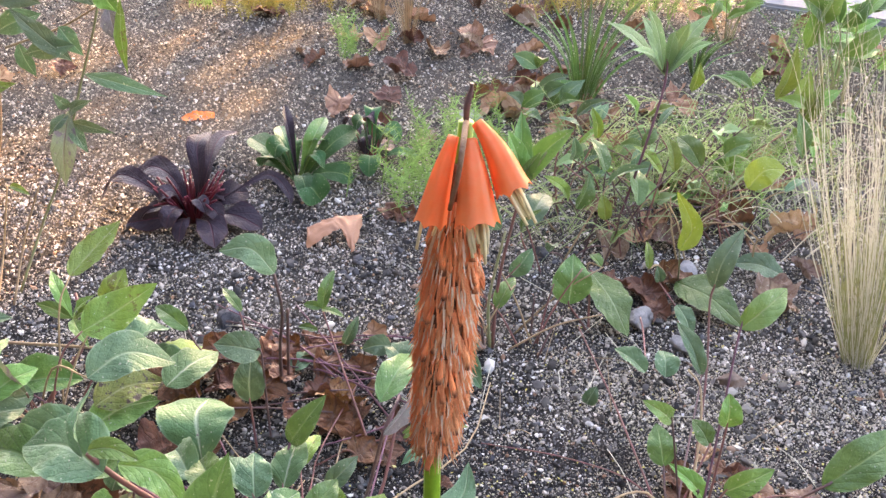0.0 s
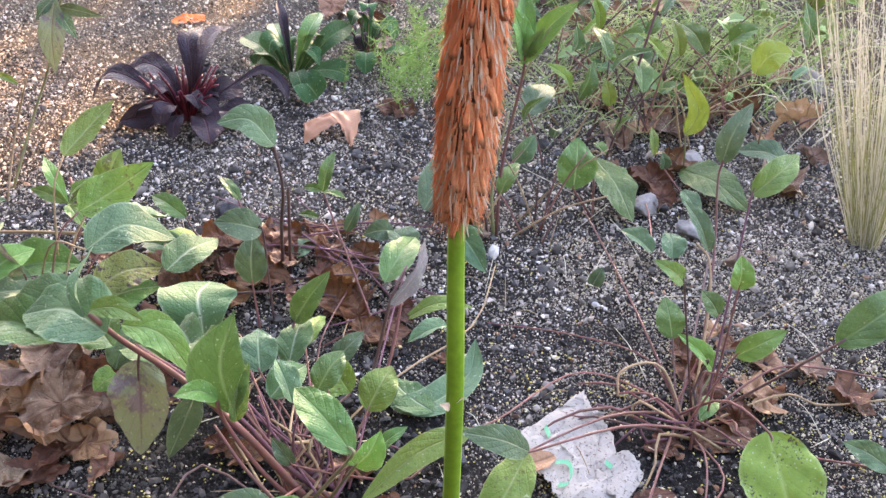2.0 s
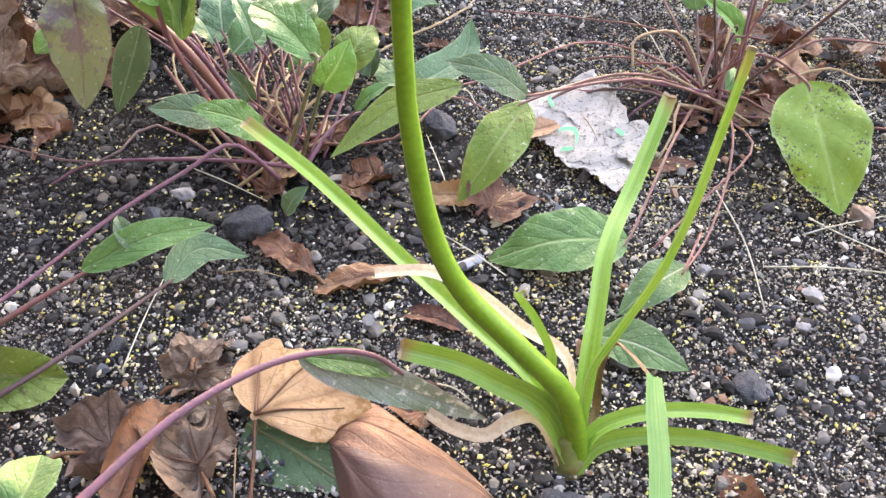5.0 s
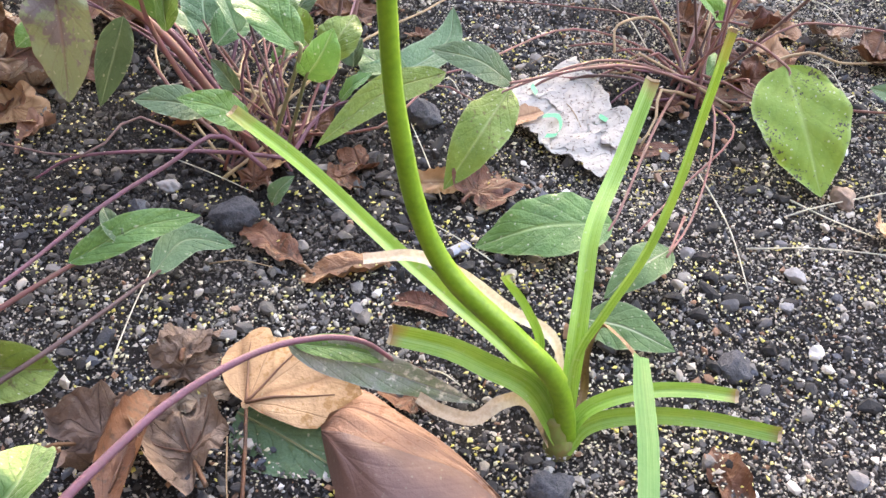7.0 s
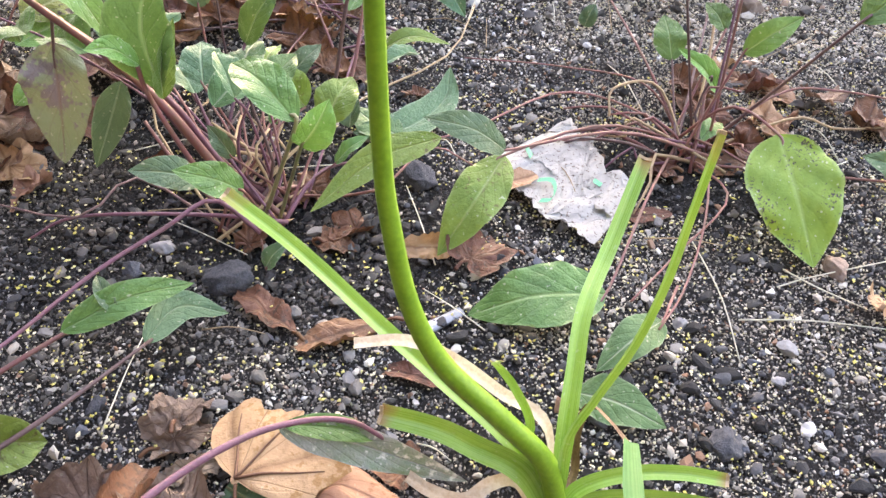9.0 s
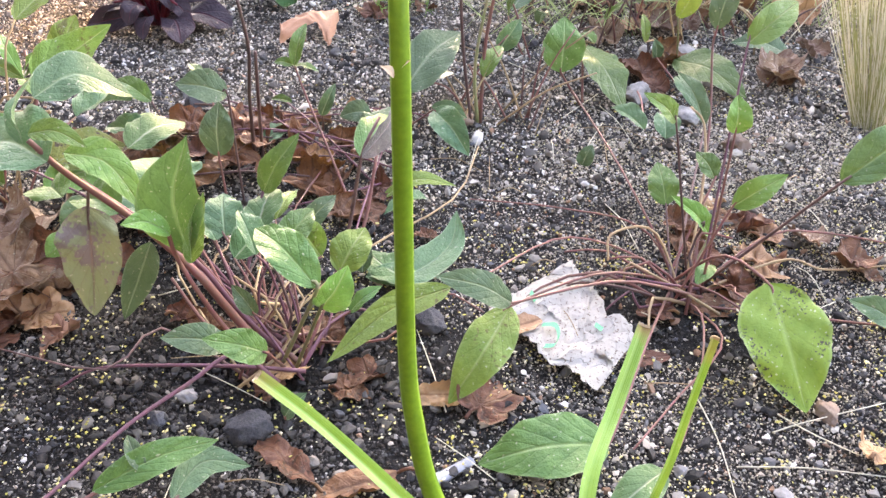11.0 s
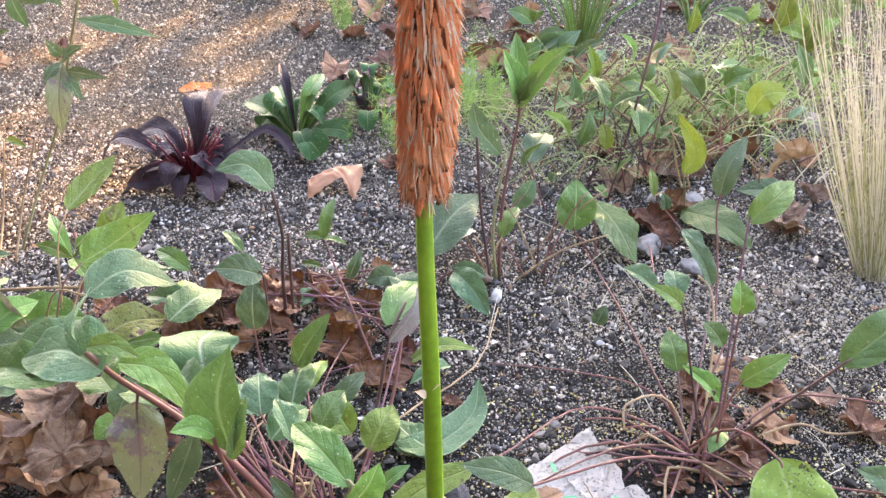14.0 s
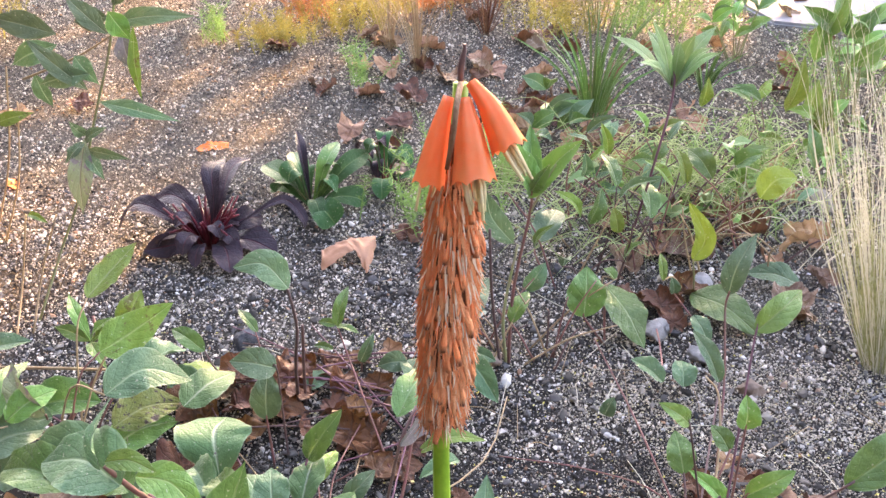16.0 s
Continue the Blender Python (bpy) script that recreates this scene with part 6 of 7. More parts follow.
def rosette(name, at, label, count, reach, width, mat, rise, seed, stalk_mat, profile=obovate, droop=0.5):
    rng = random.Random(seed)
    ob = thing(name, at, label, "plant")
    c = Vector(at)
    for i in range(count):
        a = i * 2.39996 + rng.uniform(-0.3, 0.3)
        k = i / count
        r = reach * (1.0 - 0.55 * k) * rng.uniform(0.8, 1.1)
        h = rise * (0.12 + 0.88 * k) * rng.uniform(0.8, 1.15)
        d = Vector((math.cos(a), math.sin(a), 0))
        tip = c + d * r + Vector((0, 0, max(0.006, h * (1 - droop * (1 - k)))))
        leaf(ob, [tuple(c + d * 0.006 + Vector((0, 0, 0.004))), tuple(c + d * r * 0.45 + Vector((0, 0, h * 0.8 + 0.012))), tuple(c + d * r * 0.8 + Vector((0, 0, h + 0.008))), tuple(tip)], width * rng.uniform(0.8, 1.15), mat, face=(d.x * -0.3, d.y * -0.3 - 0.2, 1), fold=0.2, wave=0.18, profile=profile)
        stalk(ob, [tuple(c), tuple(c + d * r * 0.22 + Vector((0, 0, h * 0.42 + 0.008))), tuple(c + d * r * 0.5 + Vector((0, 0, h * 0.85 + 0.011)))], 0.0016, 0.0007, stalk_mat, "petiole", count=6)
    return ob


REDRIB = noisy("rib_dark_red", (0.17, 0.016, 0.030), (0.08, 0.012, 0.020), 90, 0.4, 0.2, 0.2)
bz = rosette("bronze_rosette", (-0.425, 0.845, 0), "dark purple-bronze leaf rosette with deep red ribs", 13, 0.078, 0.026, BRONZE, 0.05, 3, REDRIB)
for _pts, _w in (
    ([(-0.42, 0.845, 0.01), (-0.345, 0.852, 0.060), (-0.319, 0.876, 0.060), (-0.295, 0.867, 0.035), (-0.296, 0.845, 0.012)], 0.017),
    ([(-0.43, 0.845, 0.01), (-0.474, 0.846, 0.050), (-0.530, 0.880, 0.050), (-0.559, 0.873, 0.012)], 0.034),
    ([(-0.42, 0.85, 0.01), (-0.411, 0.853, 0.070), (-0.416, 0.884, 0.100), (-0.406, 0.922, 0.100)], 0.030),
    ([(-0.42, 0.85, 0.01), (-0.401, 0.854, 0.070), (-0.397, 0.912, 0.090), (-0.376, 0.942, 0.090)], 0.028),
    ([(-0.42, 0.84, 0.01), (-0.394, 0.814, 0.020), (-0.378, 0.770, 0.010)], 0.044),
):
    leaf(bz, _pts, _w, BRONZE, fold=0.32, wave=0.32, profile=obovate, face=(0, -0.5, 1))
for _pts, _w in (
    ([(-0.42, 0.84, 0.01), (-0.369, 0.836, 0.020), (-0.325, 0.819, 0.010)], 0.044),
    ([(-0.43, 0.84, 0.01), (-0.457, 0.824, 0.020), (-0.508, 0.822, 0.010)], 0.036),
    ([(-0.43, 0.845, 0.01), (-0.444, 0.853, 0.060), (-0.485, 0.889, 0.060), (-0.514, 0.886, 0.040)], 0.038),
    ([(-0.42, 0.845, 0.01), (-0.378, 0.854, 0.040), (-0.354, 0.879, 0.030)], 0.036),
):
    leaf(bz, _pts, _w, BRONZE, fold=0.32, wave=0.32, profile=obovate, face=(0, -0.5, 1))
_R = random.Random(14)
for _i in range(56):
    _a = _R.uniform(0, 6.28)
    _d = Vector((math.cos(_a), math.sin(_a) * 0.8, 0)) * _R.uniform(0.02, 0.058)
    _c = Vector((-0.424, 0.842, 0.004))
    stalk(bz, [tuple(_c + _d * 0.15), tuple(_c + _d * 0.5 + Vector((0, 0, _R.uniform(0.024, 0.04)))), tuple(_c + _d + Vector((0, 0, _R.uniform(0.035, 0.068))))], 0.0030, 0.0014, REDRIB, "petiole", count=7)
gr = rosette("green_rosette", (-0.299, 0.953, 0.000), "glossy green leaf rosette with upright centre", 9, 0.080, 0.034, DEEPGREEN, 0.075, 5, PETIOLE_GREEN)
for _t, _w, _m in (((-0.382, 1.037, 0.030), 0.04, DEEPGREEN), ((-0.256, 0.897, 0.008), 0.05, DEEPGREEN), ((-0.216, 1.004, 0.070), 0.034, DEEPGREEN), ((-0.319, 1.001, 0.105), 0.018, BRONZE), ((-0.332, 1.020, 0.060), 0.034, DEEPGREEN), ((-0.259, 0.994, 0.090), 0.03, GREEN)):
    leaf(gr, [(-0.297, 0.946, 0.004), tuple(Vector((-0.289, 0.899, 0.030)).lerp(Vector(_t), 0.55) + Vector((0, 0, 0.012))), _t], _w, _m, profile=obovate, wave=0.1)
rosette("green_rosette", (-0.195, 1.015, 0.000), "small rosette of dark green and purple leaves", 8, 0.07, 0.03, DEEPGREEN, 0.085, 6, REDRIB)
rosette("bronze_rosette", (-0.210, 1.044, 0.000), "small upright purple-tinged leaf tuft", 6, 0.05, 0.024, BRONZE, 0.09, 8, REDRIB)

# ---- grasses and feathery plants ----
st = thing("feather_grass", (0.383, 0.600, 0), "pale straw-coloured feather grass clump", "grass")
_rng = random.Random(12)
_F, _T = Vector((0.395, 0.600, 0)), Vector((0.289, 0.580, 0.398))
_list, _list2, _list3 = [], [], []
for _i in range(210):
    _a, _r = _rng.uniform(0, 6.28), math.sqrt(_rng.random())
    _d = Vector((math.cos(_a), math.sin(_a), 0)) * _r
    _k = _rng.uniform(0.30, 1.14)
    _top = _F.lerp(_T, _k) + _d * 0.064 * _k + Vector((_rng.gauss(0, 0.024), _rng.gauss(0, 0.020), 0)) * _k
    _p = _F + _d * 0.017
    _mid = _p.lerp(_top, 0.5) + _d * 0.006 + Vector((_rng.gauss(0, 0.005), _rng.gauss(0, 0.005), 0))
    (_list3 if _k < 0.66 or _i % 6 == 0 else _list).append(([_p, _mid, _p.lerp(_top, 0.8) + _d * 0.006, _top + Vector((_rng.gauss(0, 0.016), 0, _rng.uniform(-0.02, 0.0)))], _rng.uniform(0.0006, 0.0011), 9))
for _i in range(22):
    _a = _rng.uniform(0, 6.28)
    _p = _F + Vector((math.cos(_a), math.sin(_a), 0)) * 0.014
    _d = Vector((math.cos(_a), math.sin(_a), 0)) * _rng.uniform(0.05, 0.12)
    _h = _rng.uniform(0.16, 0.36)
    _list2.append(([_p, _p + _d * 0.3 + Vector((0, 0, _h * 0.6)), _p + _d * 0.8 + Vector((0, 0, _h)), _p + _d * 1.3 + Vector((0, 0, _h * 0.75))], 0.0006, 9))
blades("grass_blades", _list, STRAW, st, "straw-pale fine grass blades")
blades("grass_blades", _list2, STRAW, st)
blades("grass_blades", _list3, GRASS_OLIVE, st, "greenish inner grass blades")


def feathery(at, label, rx, ry, height, count, seed, mat=FEATHER):
    """Thread-leaved plant: thin stems with many short fine leaflets."""
    rng = random.Random(seed)
    ob = thing("feathery_plant", at, label, "plant")
    c = Vector(at)
    for _ in range(count):
        lst = []
        p = c + Vector((rng.gauss(0, rx * 0.45), rng.gauss(0, ry * 0.45), 0))
        h = height * rng.uniform(0.45, 1.1)
        lean = Vector((rng.gauss(0, 0.35) * h, rng.gauss(-0.1, 0.3) * h, h))
        pts = [p, p + lean * 0.5 + Vector((0, 0, h * 0.06)), p + lean]
        lst.append((pts, 0.0014, 6))
        for q in spline(pts, 16)[2:]:
            for _k in range(3):
                d = Vector((rng.uniform(-1, 1), rng.uniform(-1, 1), rng.uniform(-0.1, 1))) * rng.uniform(0.008, 0.022)
                lst.append(([q, q + d * 0.5, q + d + Vector((0, 0, -0.002))], 0.0010, 3))
        tagged(blades("frond", lst, mat, ob), kind="")
    return ob


feathery((-0.105, 0.93, 0), "bright green thread-leaved feathery plant", 0.09, 0.09, 0.12, 32, 1)
feathery((-0.03, 1.02, 0), "bright green thread-leaved feathery plant", 0.10, 0.10, 0.12, 34, 2)
feathery((0.24, 0.98, 0), "low light green feathery plant among leaves", 0.14, 0.10, 0.08, 36, 3)
feathery((0.36, 1.02, 0), "low light green feathery plant among leaves", 0.12, 0.10, 0.10, 30, 4)
feathery((-0.268, 1.420, 0.000), "small upright green feathery plant", 0.035, 0.03, 0.085, 12, 5)
feathery((-0.461, 1.646, 0.000), "golden fine-leaved grass tuft in sunlight", 0.10, 0.06, 0.075, 40, 6, GOLD)
feathery((-0.330, 1.740, 0.000), "yellow-green fine-leaved tuft in sunlight", 0.11, 0.06, 0.09, 40, 7, GOLD)
feathery((-0.610, 1.663, 0.000), "thin pale green tuft in sunlight", 0.05, 0.03, 0.08, 14, 8, FEATHER)
feathery((0.145, 1.715, 0.000), "yellow-green fine-leaved tuft on gravel", 0.10, 0.08, 0.10, 36, 9, GOLD)
feathery((0.341, 1.714, 0.000), "green fine-leaved bushy plant", 0.18, 0.1, 0.14, 50, 10, GRASSY)
feathery((-1.114, 1.718, 0.000), "golden leafy tuft at the bed's edge", 0.12, 0.1, 0.14, 26, 11, GOLD)
feathery((0.595, 1.349, 0.000), "green leafy growth behind feather grass", 0.12, 0.1, 0.16, 26, 12, GRASSY)


def strands(at, label, rx, ry, height, count, seed, mat):
    """Loose thin grass strands arching over one another."""
    rng = random.Random(seed)
    ob = thing("wispy_grass", at, label, "grass")
    c = Vector(at)
    for _ in range(count):
        p = c + Vector((rng.uniform(-rx, rx), rng.uniform(-ry, ry), 0))
        a = rng.uniform(0, 6.28)
        d = Vector((math.cos(a), math.sin(a) * 0.5, 0)) * rng.uniform(0.07, 0.22)
        h = height * rng.uniform(0.4, 1.0)
        tagged(blades("blade", [([p, p + d * 0.4 + Vector((0, 0, h)), p + d * 0.8 + Vector((0, 0, h * 0.9)), p + d * 1.2 + Vector((0, 0, h * 0.4))], rng.uniform(0.0011, 0.0019), 9)], mat, ob))
    return ob


WISP = noisy("wispy_green", (0.34, 0.46, 0.20), (0.46, 0.55, 0.30), 40, 0.6, 0.1, 0.2, glow=0.3)
strands((0.27, 0.98, 0), "pale green wispy grass strands among leaves", 0.19, 0.14, 0.10, 210, 1, WISP)
strands((0.10, 0.90, 0), "pale green wispy grass strands among leaves", 0.12, 0.10, 0.08, 70, 2, WISP)
strands((0.38, 0.86, 0), "dry straw wisps beside the feather grass", 0.06, 0.08, 0.10, 12, 3, STRAW)


def tuft(at, label, count, h, w, spread, mat, seed, name="grass_tuft"):
    rng = random.Random(seed)
    ob = thing(name, at, label, "grass")
    c = Vector(at)
    for _ in range(count):
        a = rng.uniform(0, 6.28)
        d = Vector((math.cos(a), math.sin(a), 0)) * spread * rng.uniform(0.2, 1.0)
        hh = h * rng.uniform(0.6, 1.1)
        p = c + d * 0.08
        leaf(ob, [tuple(p), tuple(p + d * 0.35 + Vector((0, 0, hh * 0.6))), tuple(p + d + Vector((0, 0, hh)))], w * rng.uniform(0.7, 1.2), mat, profile=lambda v: (1 - v**3) * (0.8 + 0.2 * math.sin(3 * v)), nv=8, name="blade", wave=0.0, fold=0.3)
    return ob


tuft((0.145, 1.239, 0.000), "green strap-leaved grass tuft with arching blades", 30, 0.20, 0.0065, 0.15, GREEN, 1)
tuft((0.373, 1.388, 0.000), "small green strap-leaved grass tuft", 16, 0.10, 0.006, 0.08, GREEN, 2)
tuft((-0.166, 1.501, 0.000), "dry tan upright grass tuft", 46, 0.20, 0.0014, 0.12, PETIOLE_TAN, 3)
tuft((-0.230, 1.611, 0.000), "dry tan upright grass tuft", 30, 0.18, 0.0014, 0.12, PETIOLE_TAN, 4)
tuft((-0.027, 1.715, 0.000), "dry reddish grass tuft", 30, 0.16, 0.003, 0.14, BROWN, 5)
feathery((-0.430, 1.800, 0.000), "rust-orange autumn foliage in sunlight", 0.06, 0.05, 0.11, 34, 13, RUST)
feathery((-0.250, 1.830, 0.000), "golden fine-leaved grass tuft in sunlight", 0.10, 0.05, 0.13, 40, 15, GOLD)
feathery((-0.140, 1.880, 0.000), "rust-orange autumn foliage in sunlight", 0.10, 0.05, 0.12, 36, 16, RUST)
feathery((0.030, 1.960, 0.000), "golden autumn foliage in sunlight", 0.10, 0.05, 0.10, 40, 14, GOLD)
lg = thing("leafy_shrub", (0.551, 1.164, 0.000), "young shrub with yellow-green leaves by the path", "plant")
for _p, _t, _w, _m in (
    ((0.403, 1.050, 0.112), (0.406, 1.030, 0.211), 0.03, YELLOWED), ((0.430, 1.050, 0.103), (0.442, 1.050, 0.165), 0.03, YELLOWED), ((0.500, 1.100, 0.163), (0.562, 1.100, 0.215), 0.03, BRIGHT),
    ((0.468, 1.150, 0.153), (0.468, 1.150, 0.233), 0.03, BRIGHT), ((0.493, 1.150, 0.198), (0.433, 1.150, 0.242), 0.03, GREEN), ((0.512, 1.150, 0.189), (0.550, 1.150, 0.241), 0.03, GREEN), ((0.471, 1.150, 0.180), (0.498, 1.150, 0.284), 0.03, BRIGHT),
    ((0.291, 1.100, 0.099), (0.296, 1.100, 0.149), 0.022, YELLOWED), ((0.424, 1.000, 0.099), (0.444, 1.000, 0.169), 0.03, YELLOWED), ((0.422, 0.950, 0.070), (0.407, 0.970, 0.135), 0.03, GREEN),
):
    leaf(lg, [_p, _t], _w * 1.05, _m, face=(0, -1, 0.5), profile=lance)
    tether(lg, (0.535 + 0.3 * (_p[0] - 0.535), 1.15 + 0.3 * (_p[1] - 1.15), 0.0), _p, PETIOLE_GREEN)
stalk(lg, [(0.542, 1.164, 0.000), (0.481, 1.100, 0.136), (0.476, 1.150, 0.198)], 0.003, 0.0016, PETIOLE_GREEN, "stem")


def sprout(at, label, count, height, spread, width, mats, seed, stem=PETIOLE_DARK):
    """A young bushy perennial: several thin stems set with pairs of pointed leaves."""
    rng = random.Random(seed)
    ob = thing("young_perennial", at, label, "plant", "young perennials")
    c = Vector(at)
    for _ in range(count):
        a = rng.uniform(0, 6.28)
        d = Vector((math.cos(a), math.sin(a), 0))
        h = height * rng.uniform(0.55, 1.1)
        p = c + d * spread * rng.uniform(0.0, 0.35)
        q = p + d * spread * rng.uniform(0.3, 1.0) + Vector((0, 0, h))
        m = p.lerp(q, 0.5) + Vector((0, 0, h * 0.1))
        stalk(ob, [tuple(p), tuple(m), tuple(q)], 0.0013, 0.0008, stem, "stem", count=7)
        for k, at_ in ((0, m), (1, q), (2, q)):
            b = rng.uniform(0, 6.28)
            e = at_ + Vector((math.cos(b), math.sin(b) * 0.8, rng.uniform(0.0, 0.9))).normalized() * width * rng.uniform(1.7, 2.6)
            leaf(ob, [tuple(at_), tuple(e)], width * rng.uniform(0.8, 1.2), rng.choice(mats), profile=lance, face=(rng.uniform(-0.4, 0.4), -0.7, 1), nv=10)
    return ob


# PALEGREEN leaves here and in the third sprout put haze into the colour.
sprout((0.26, 0.93, 0), "low bushy perennial with pointed green leaves", 5, 0.09, 0.09, 0.018, (PALEGREEN, GREEN, PALEGREEN), 1)
sprout((0.40, 1.00, 0), "low bushy perennial with yellow-green leaves", 5, 0.12, 0.08, 0.020, (YELLOWED, GREEN, BRIGHT), 2)
sprout((0.13, 0.98, 0), "low bushy perennial with grey-green leaves", 4, 0.07, 0.08, 0.020, (BLUEGREEN, PALEGREEN), 3)
sprout((0.60, 1.25, 0), "leafy perennial beside the concrete path", 9, 0.20, 0.10, 0.026, (BRIGHT, GREEN), 4, PETIOLE_GREEN)
sprout((0.223, 1.751, 0.000), "bushy yellow-green perennial at the back", 13, 0.20, 0.10, 0.024, (BRIGHT, YELLOWED), 5, PETIOLE_GREEN)
sprout((0.470, 1.547, 0.000), "leafy green perennial on gravel", 7, 0.12, 0.07, 0.022, (GREEN, BRIGHT), 6, PETIOLE_GREEN)
sprout((-1.064, 1.580, 0.000), "leafy perennial with long green leaves", 7, 0.22, 0.12, 0.030, (GREEN, BLUEGREEN), 7, PETIOLE_GREEN)
sprout((0.058, 1.183, 0.000), "small grey-green perennial among dry leaves", 4, 0.07, 0.05, 0.026, (BLUEGREEN, GREEN), 8)

# ---- fallen leaves ----


def arched_leaf(back, front, mat, label):
    """A dry plane leaf arched over the gravel on its lobe tips: a sheet spanned between its back edge and its lobed front edge."""
    ob = thing("fallen_leaf", front[0], label, "leaf", "fallen leaves")
    bm = bmesh.new()
    uvl = bm.loops.layers.uv.new("UVMap")
    nu, nv = 30, 10
    a, b = spline([Vector(p) for p in back], nu + 1), [Vector() for _ in range(nu + 1)]
    for i in range(nu + 1):
        f = i / nu * (len(front) - 1)
        k = min(int(f), len(front) - 2)
        b[i] = Vector(front[k]).lerp(Vector(front[k + 1]), f - k)
    rows = []
    for j in range(nv + 1):
        v = j / nv
        rows.append([bm.verts.new(a[i].lerp(b[i], v) + Vector((0, 0, 0.004 * math.sin(math.pi * v) + 0.003 * noise.noise((i * 0.3, v * 4, 2.0)))) + Vector((0.0012 * math.sin(i * 2.1), 0.0012 * math.cos(i * 1.7), 0)) * abs(2 * v - 1)) for i in range(nu + 1)])
    for j in range(nv):
        for i in range(nu):
            f = bm.faces.new((rows[j][i], rows[j][i + 1], rows[j + 1][i + 1], rows[j + 1][i]))
            for lp, (ii, jj) in zip(f.loops, ((i, j), (i + 1, j), (i + 1, j + 1), (i, j + 1))):
                lp[uvl].uv = (ii / nu, 0.2 + 0.6 * jj / nv)
    part("blade", bm, mat, ob)
    return ob


arched_leaf([(-0.265, 0.822, 0.012), (-0.248, 0.826, 0.020), (-0.222, 0.832, 0.026), (-0.194, 0.842, 0.022)], [(-0.266, 0.816, 0.008), (-0.261, 0.783, 0.003), (-0.245, 0.793, 0.012), (-0.231, 0.801, 0.019), (-0.221, 0.807, 0.023), (-0.214, 0.803, 0.018), (-0.207, 0.790, 0.008), (-0.201, 0.779, 0.003), (-0.197, 0.795, 0.008), (-0.192, 0.826, 0.016)], PINKTAN, "smooth pinkish-tan plane leaf arched on gravel")
_o = fallen((-0.166, 0.014, 0.010), 0.062, 50, TAN, "large tan plane leaf with dark veins", (-6, -6), -0.25, 0.07, fan, False, seed=3)
stalk(_o, [(-0.166, 0.014, 0.020), (-0.164, -0.010, 0.014), (-0.162, -0.045, 0.006)], 0.0010, 0.0012, BROWN, "leaf_stalk")
gl = thing("green_leaf", (-0.148, 0.008, 0.000), "dark green fallen leaf pressed on gravel", "leaf")
leaf(gl, [(-0.174, 0.018, 0.006), (-0.147, 0.002, 0.008), (-0.112, -0.020, 0.006)], 0.048, BLUEGREEN, fold=0.05, roll=0, profile=broad, name="blade")
stalk(gl, [(-0.173, 0.017, 0.008), (-0.147, 0.001, 0.010), (-0.112, -0.021, 0.008)], 0.0007, 0.0003, PETIOLE_GREEN, "midrib", count=10)
def folded_leaf():
    """A broad dry leaf lying face down, its far edge folded back over."""
    ob = thing("fallen_leaf", (-0.080, -0.020, 0.0), "large folded brown leaf showing smooth underside", "leaf", "fallen leaves")

    def sheet(name, rows, mat, label):
        bm = bmesh.new()
        uvl = bm.loops.layers.uv.new("UVMap")
        n, k = 26, 16
        grid = []
        for j in range(k + 1):
            w = j / k
            line = []
            for i in range(n + 1):
                u = i / n
                a, b, c = [spline(r, n + 1)[i] for r in rows]
                p = (1 - w) ** 2 * a + 2 * w * (1 - w) * b + w * w * c
                p = p + Vector((0, 0, (0.0026 * noise.noise((u * 5, w * 4, 3.0)) + 0.0006 * noise.noise((u * 21, w * 17, 3.0))) * 4 * w * (1 - w)))
                line.append((bm.verts.new(p), (w, u)))
            grid.append(line)
        for r, q in zip(grid, grid[1:]):
            for i in range(n):
                four = (r[i], r[i + 1], q[i + 1], q[i])
                f = bm.faces.new([v[0] for v in four])
                for lp_, v in zip(f.loops, four):
                    lp_[uvl].uv = v[1]
        bmesh.ops.recalc_face_normals(bm, faces=bm.faces)
        return part(name, bm, mat, ob, label)

    fold = [(-0.125, 0.000, 0.016), (-0.110, -0.008, 0.025), (-0.078, -0.020, 0.025), (-0.050, -0.028, 0.019), (-0.024, -0.048, 0.008)]
    low = [(-0.125, -0.002, 0.012), (-0.118, -0.026, 0.008), (-0.106, -0.060, 0.004), (-0.066, -0.090, 0.004), (-0.018, -0.066, 0.004)]
    mid = [(-0.125, -0.002, 0.016), (-0.109, -0.022, 0.030), (-0.086, -0.046, 0.035), (-0.056, -0.056, 0.030), (-0.020, -0.056, 0.012)]
    sheet("blade", (fold, mid, low), UNDERSIDE, "")
    top = [(-0.127, 0.006, 0.013), (-0.109, 0.028, 0.014), (-0.084, 0.010, 0.017), (-0.054, -0.014, 0.016), (-0.023, -0.045, 0.007)]
    brim = [(-0.126, 0.003, 0.016), (-0.111, 0.012, 0.023), (-0.082, -0.004, 0.025), (-0.053, -0.020, 0.020), (-0.023, -0.046, 0.008)]
    sheet("folded_edge", (top, brim, fold), TAN, "paler tan folded-back edge")


folded_leaf()
fallen((-0.078, 0.030, 0.000), 0.022, 130, BROWN, "dark brown leaf scrap on soil", (8, 0), 0.3, 0.2, seed=5)
fallen((-0.192, -0.012, 0.000), 0.042, 120, DRY, "crumpled grey-brown leaf on gravel", (0, 10), 0.9, 0.40, lobed, seed=6)
fallen((-0.208, 0.048, -0.000), 0.026, 30, DRY, "crumpled grey-brown leaf on gravel", (10, 10), 0.8, 0.4, mitten, seed=66)
fallen((-0.240, -0.002, 0.000), 0.040, 30, DRY, "crumpled greyish dry leaf on gravel", (5, 10), 1.0, 0.35, mitten, seed=7)
fallen((-0.196, 0.026, 0.000), 0.020, 200, DRY, "curled grey-brown leaf edge on gravel", (5, 10), 1.2, 0.35, plain, False, seed=72)
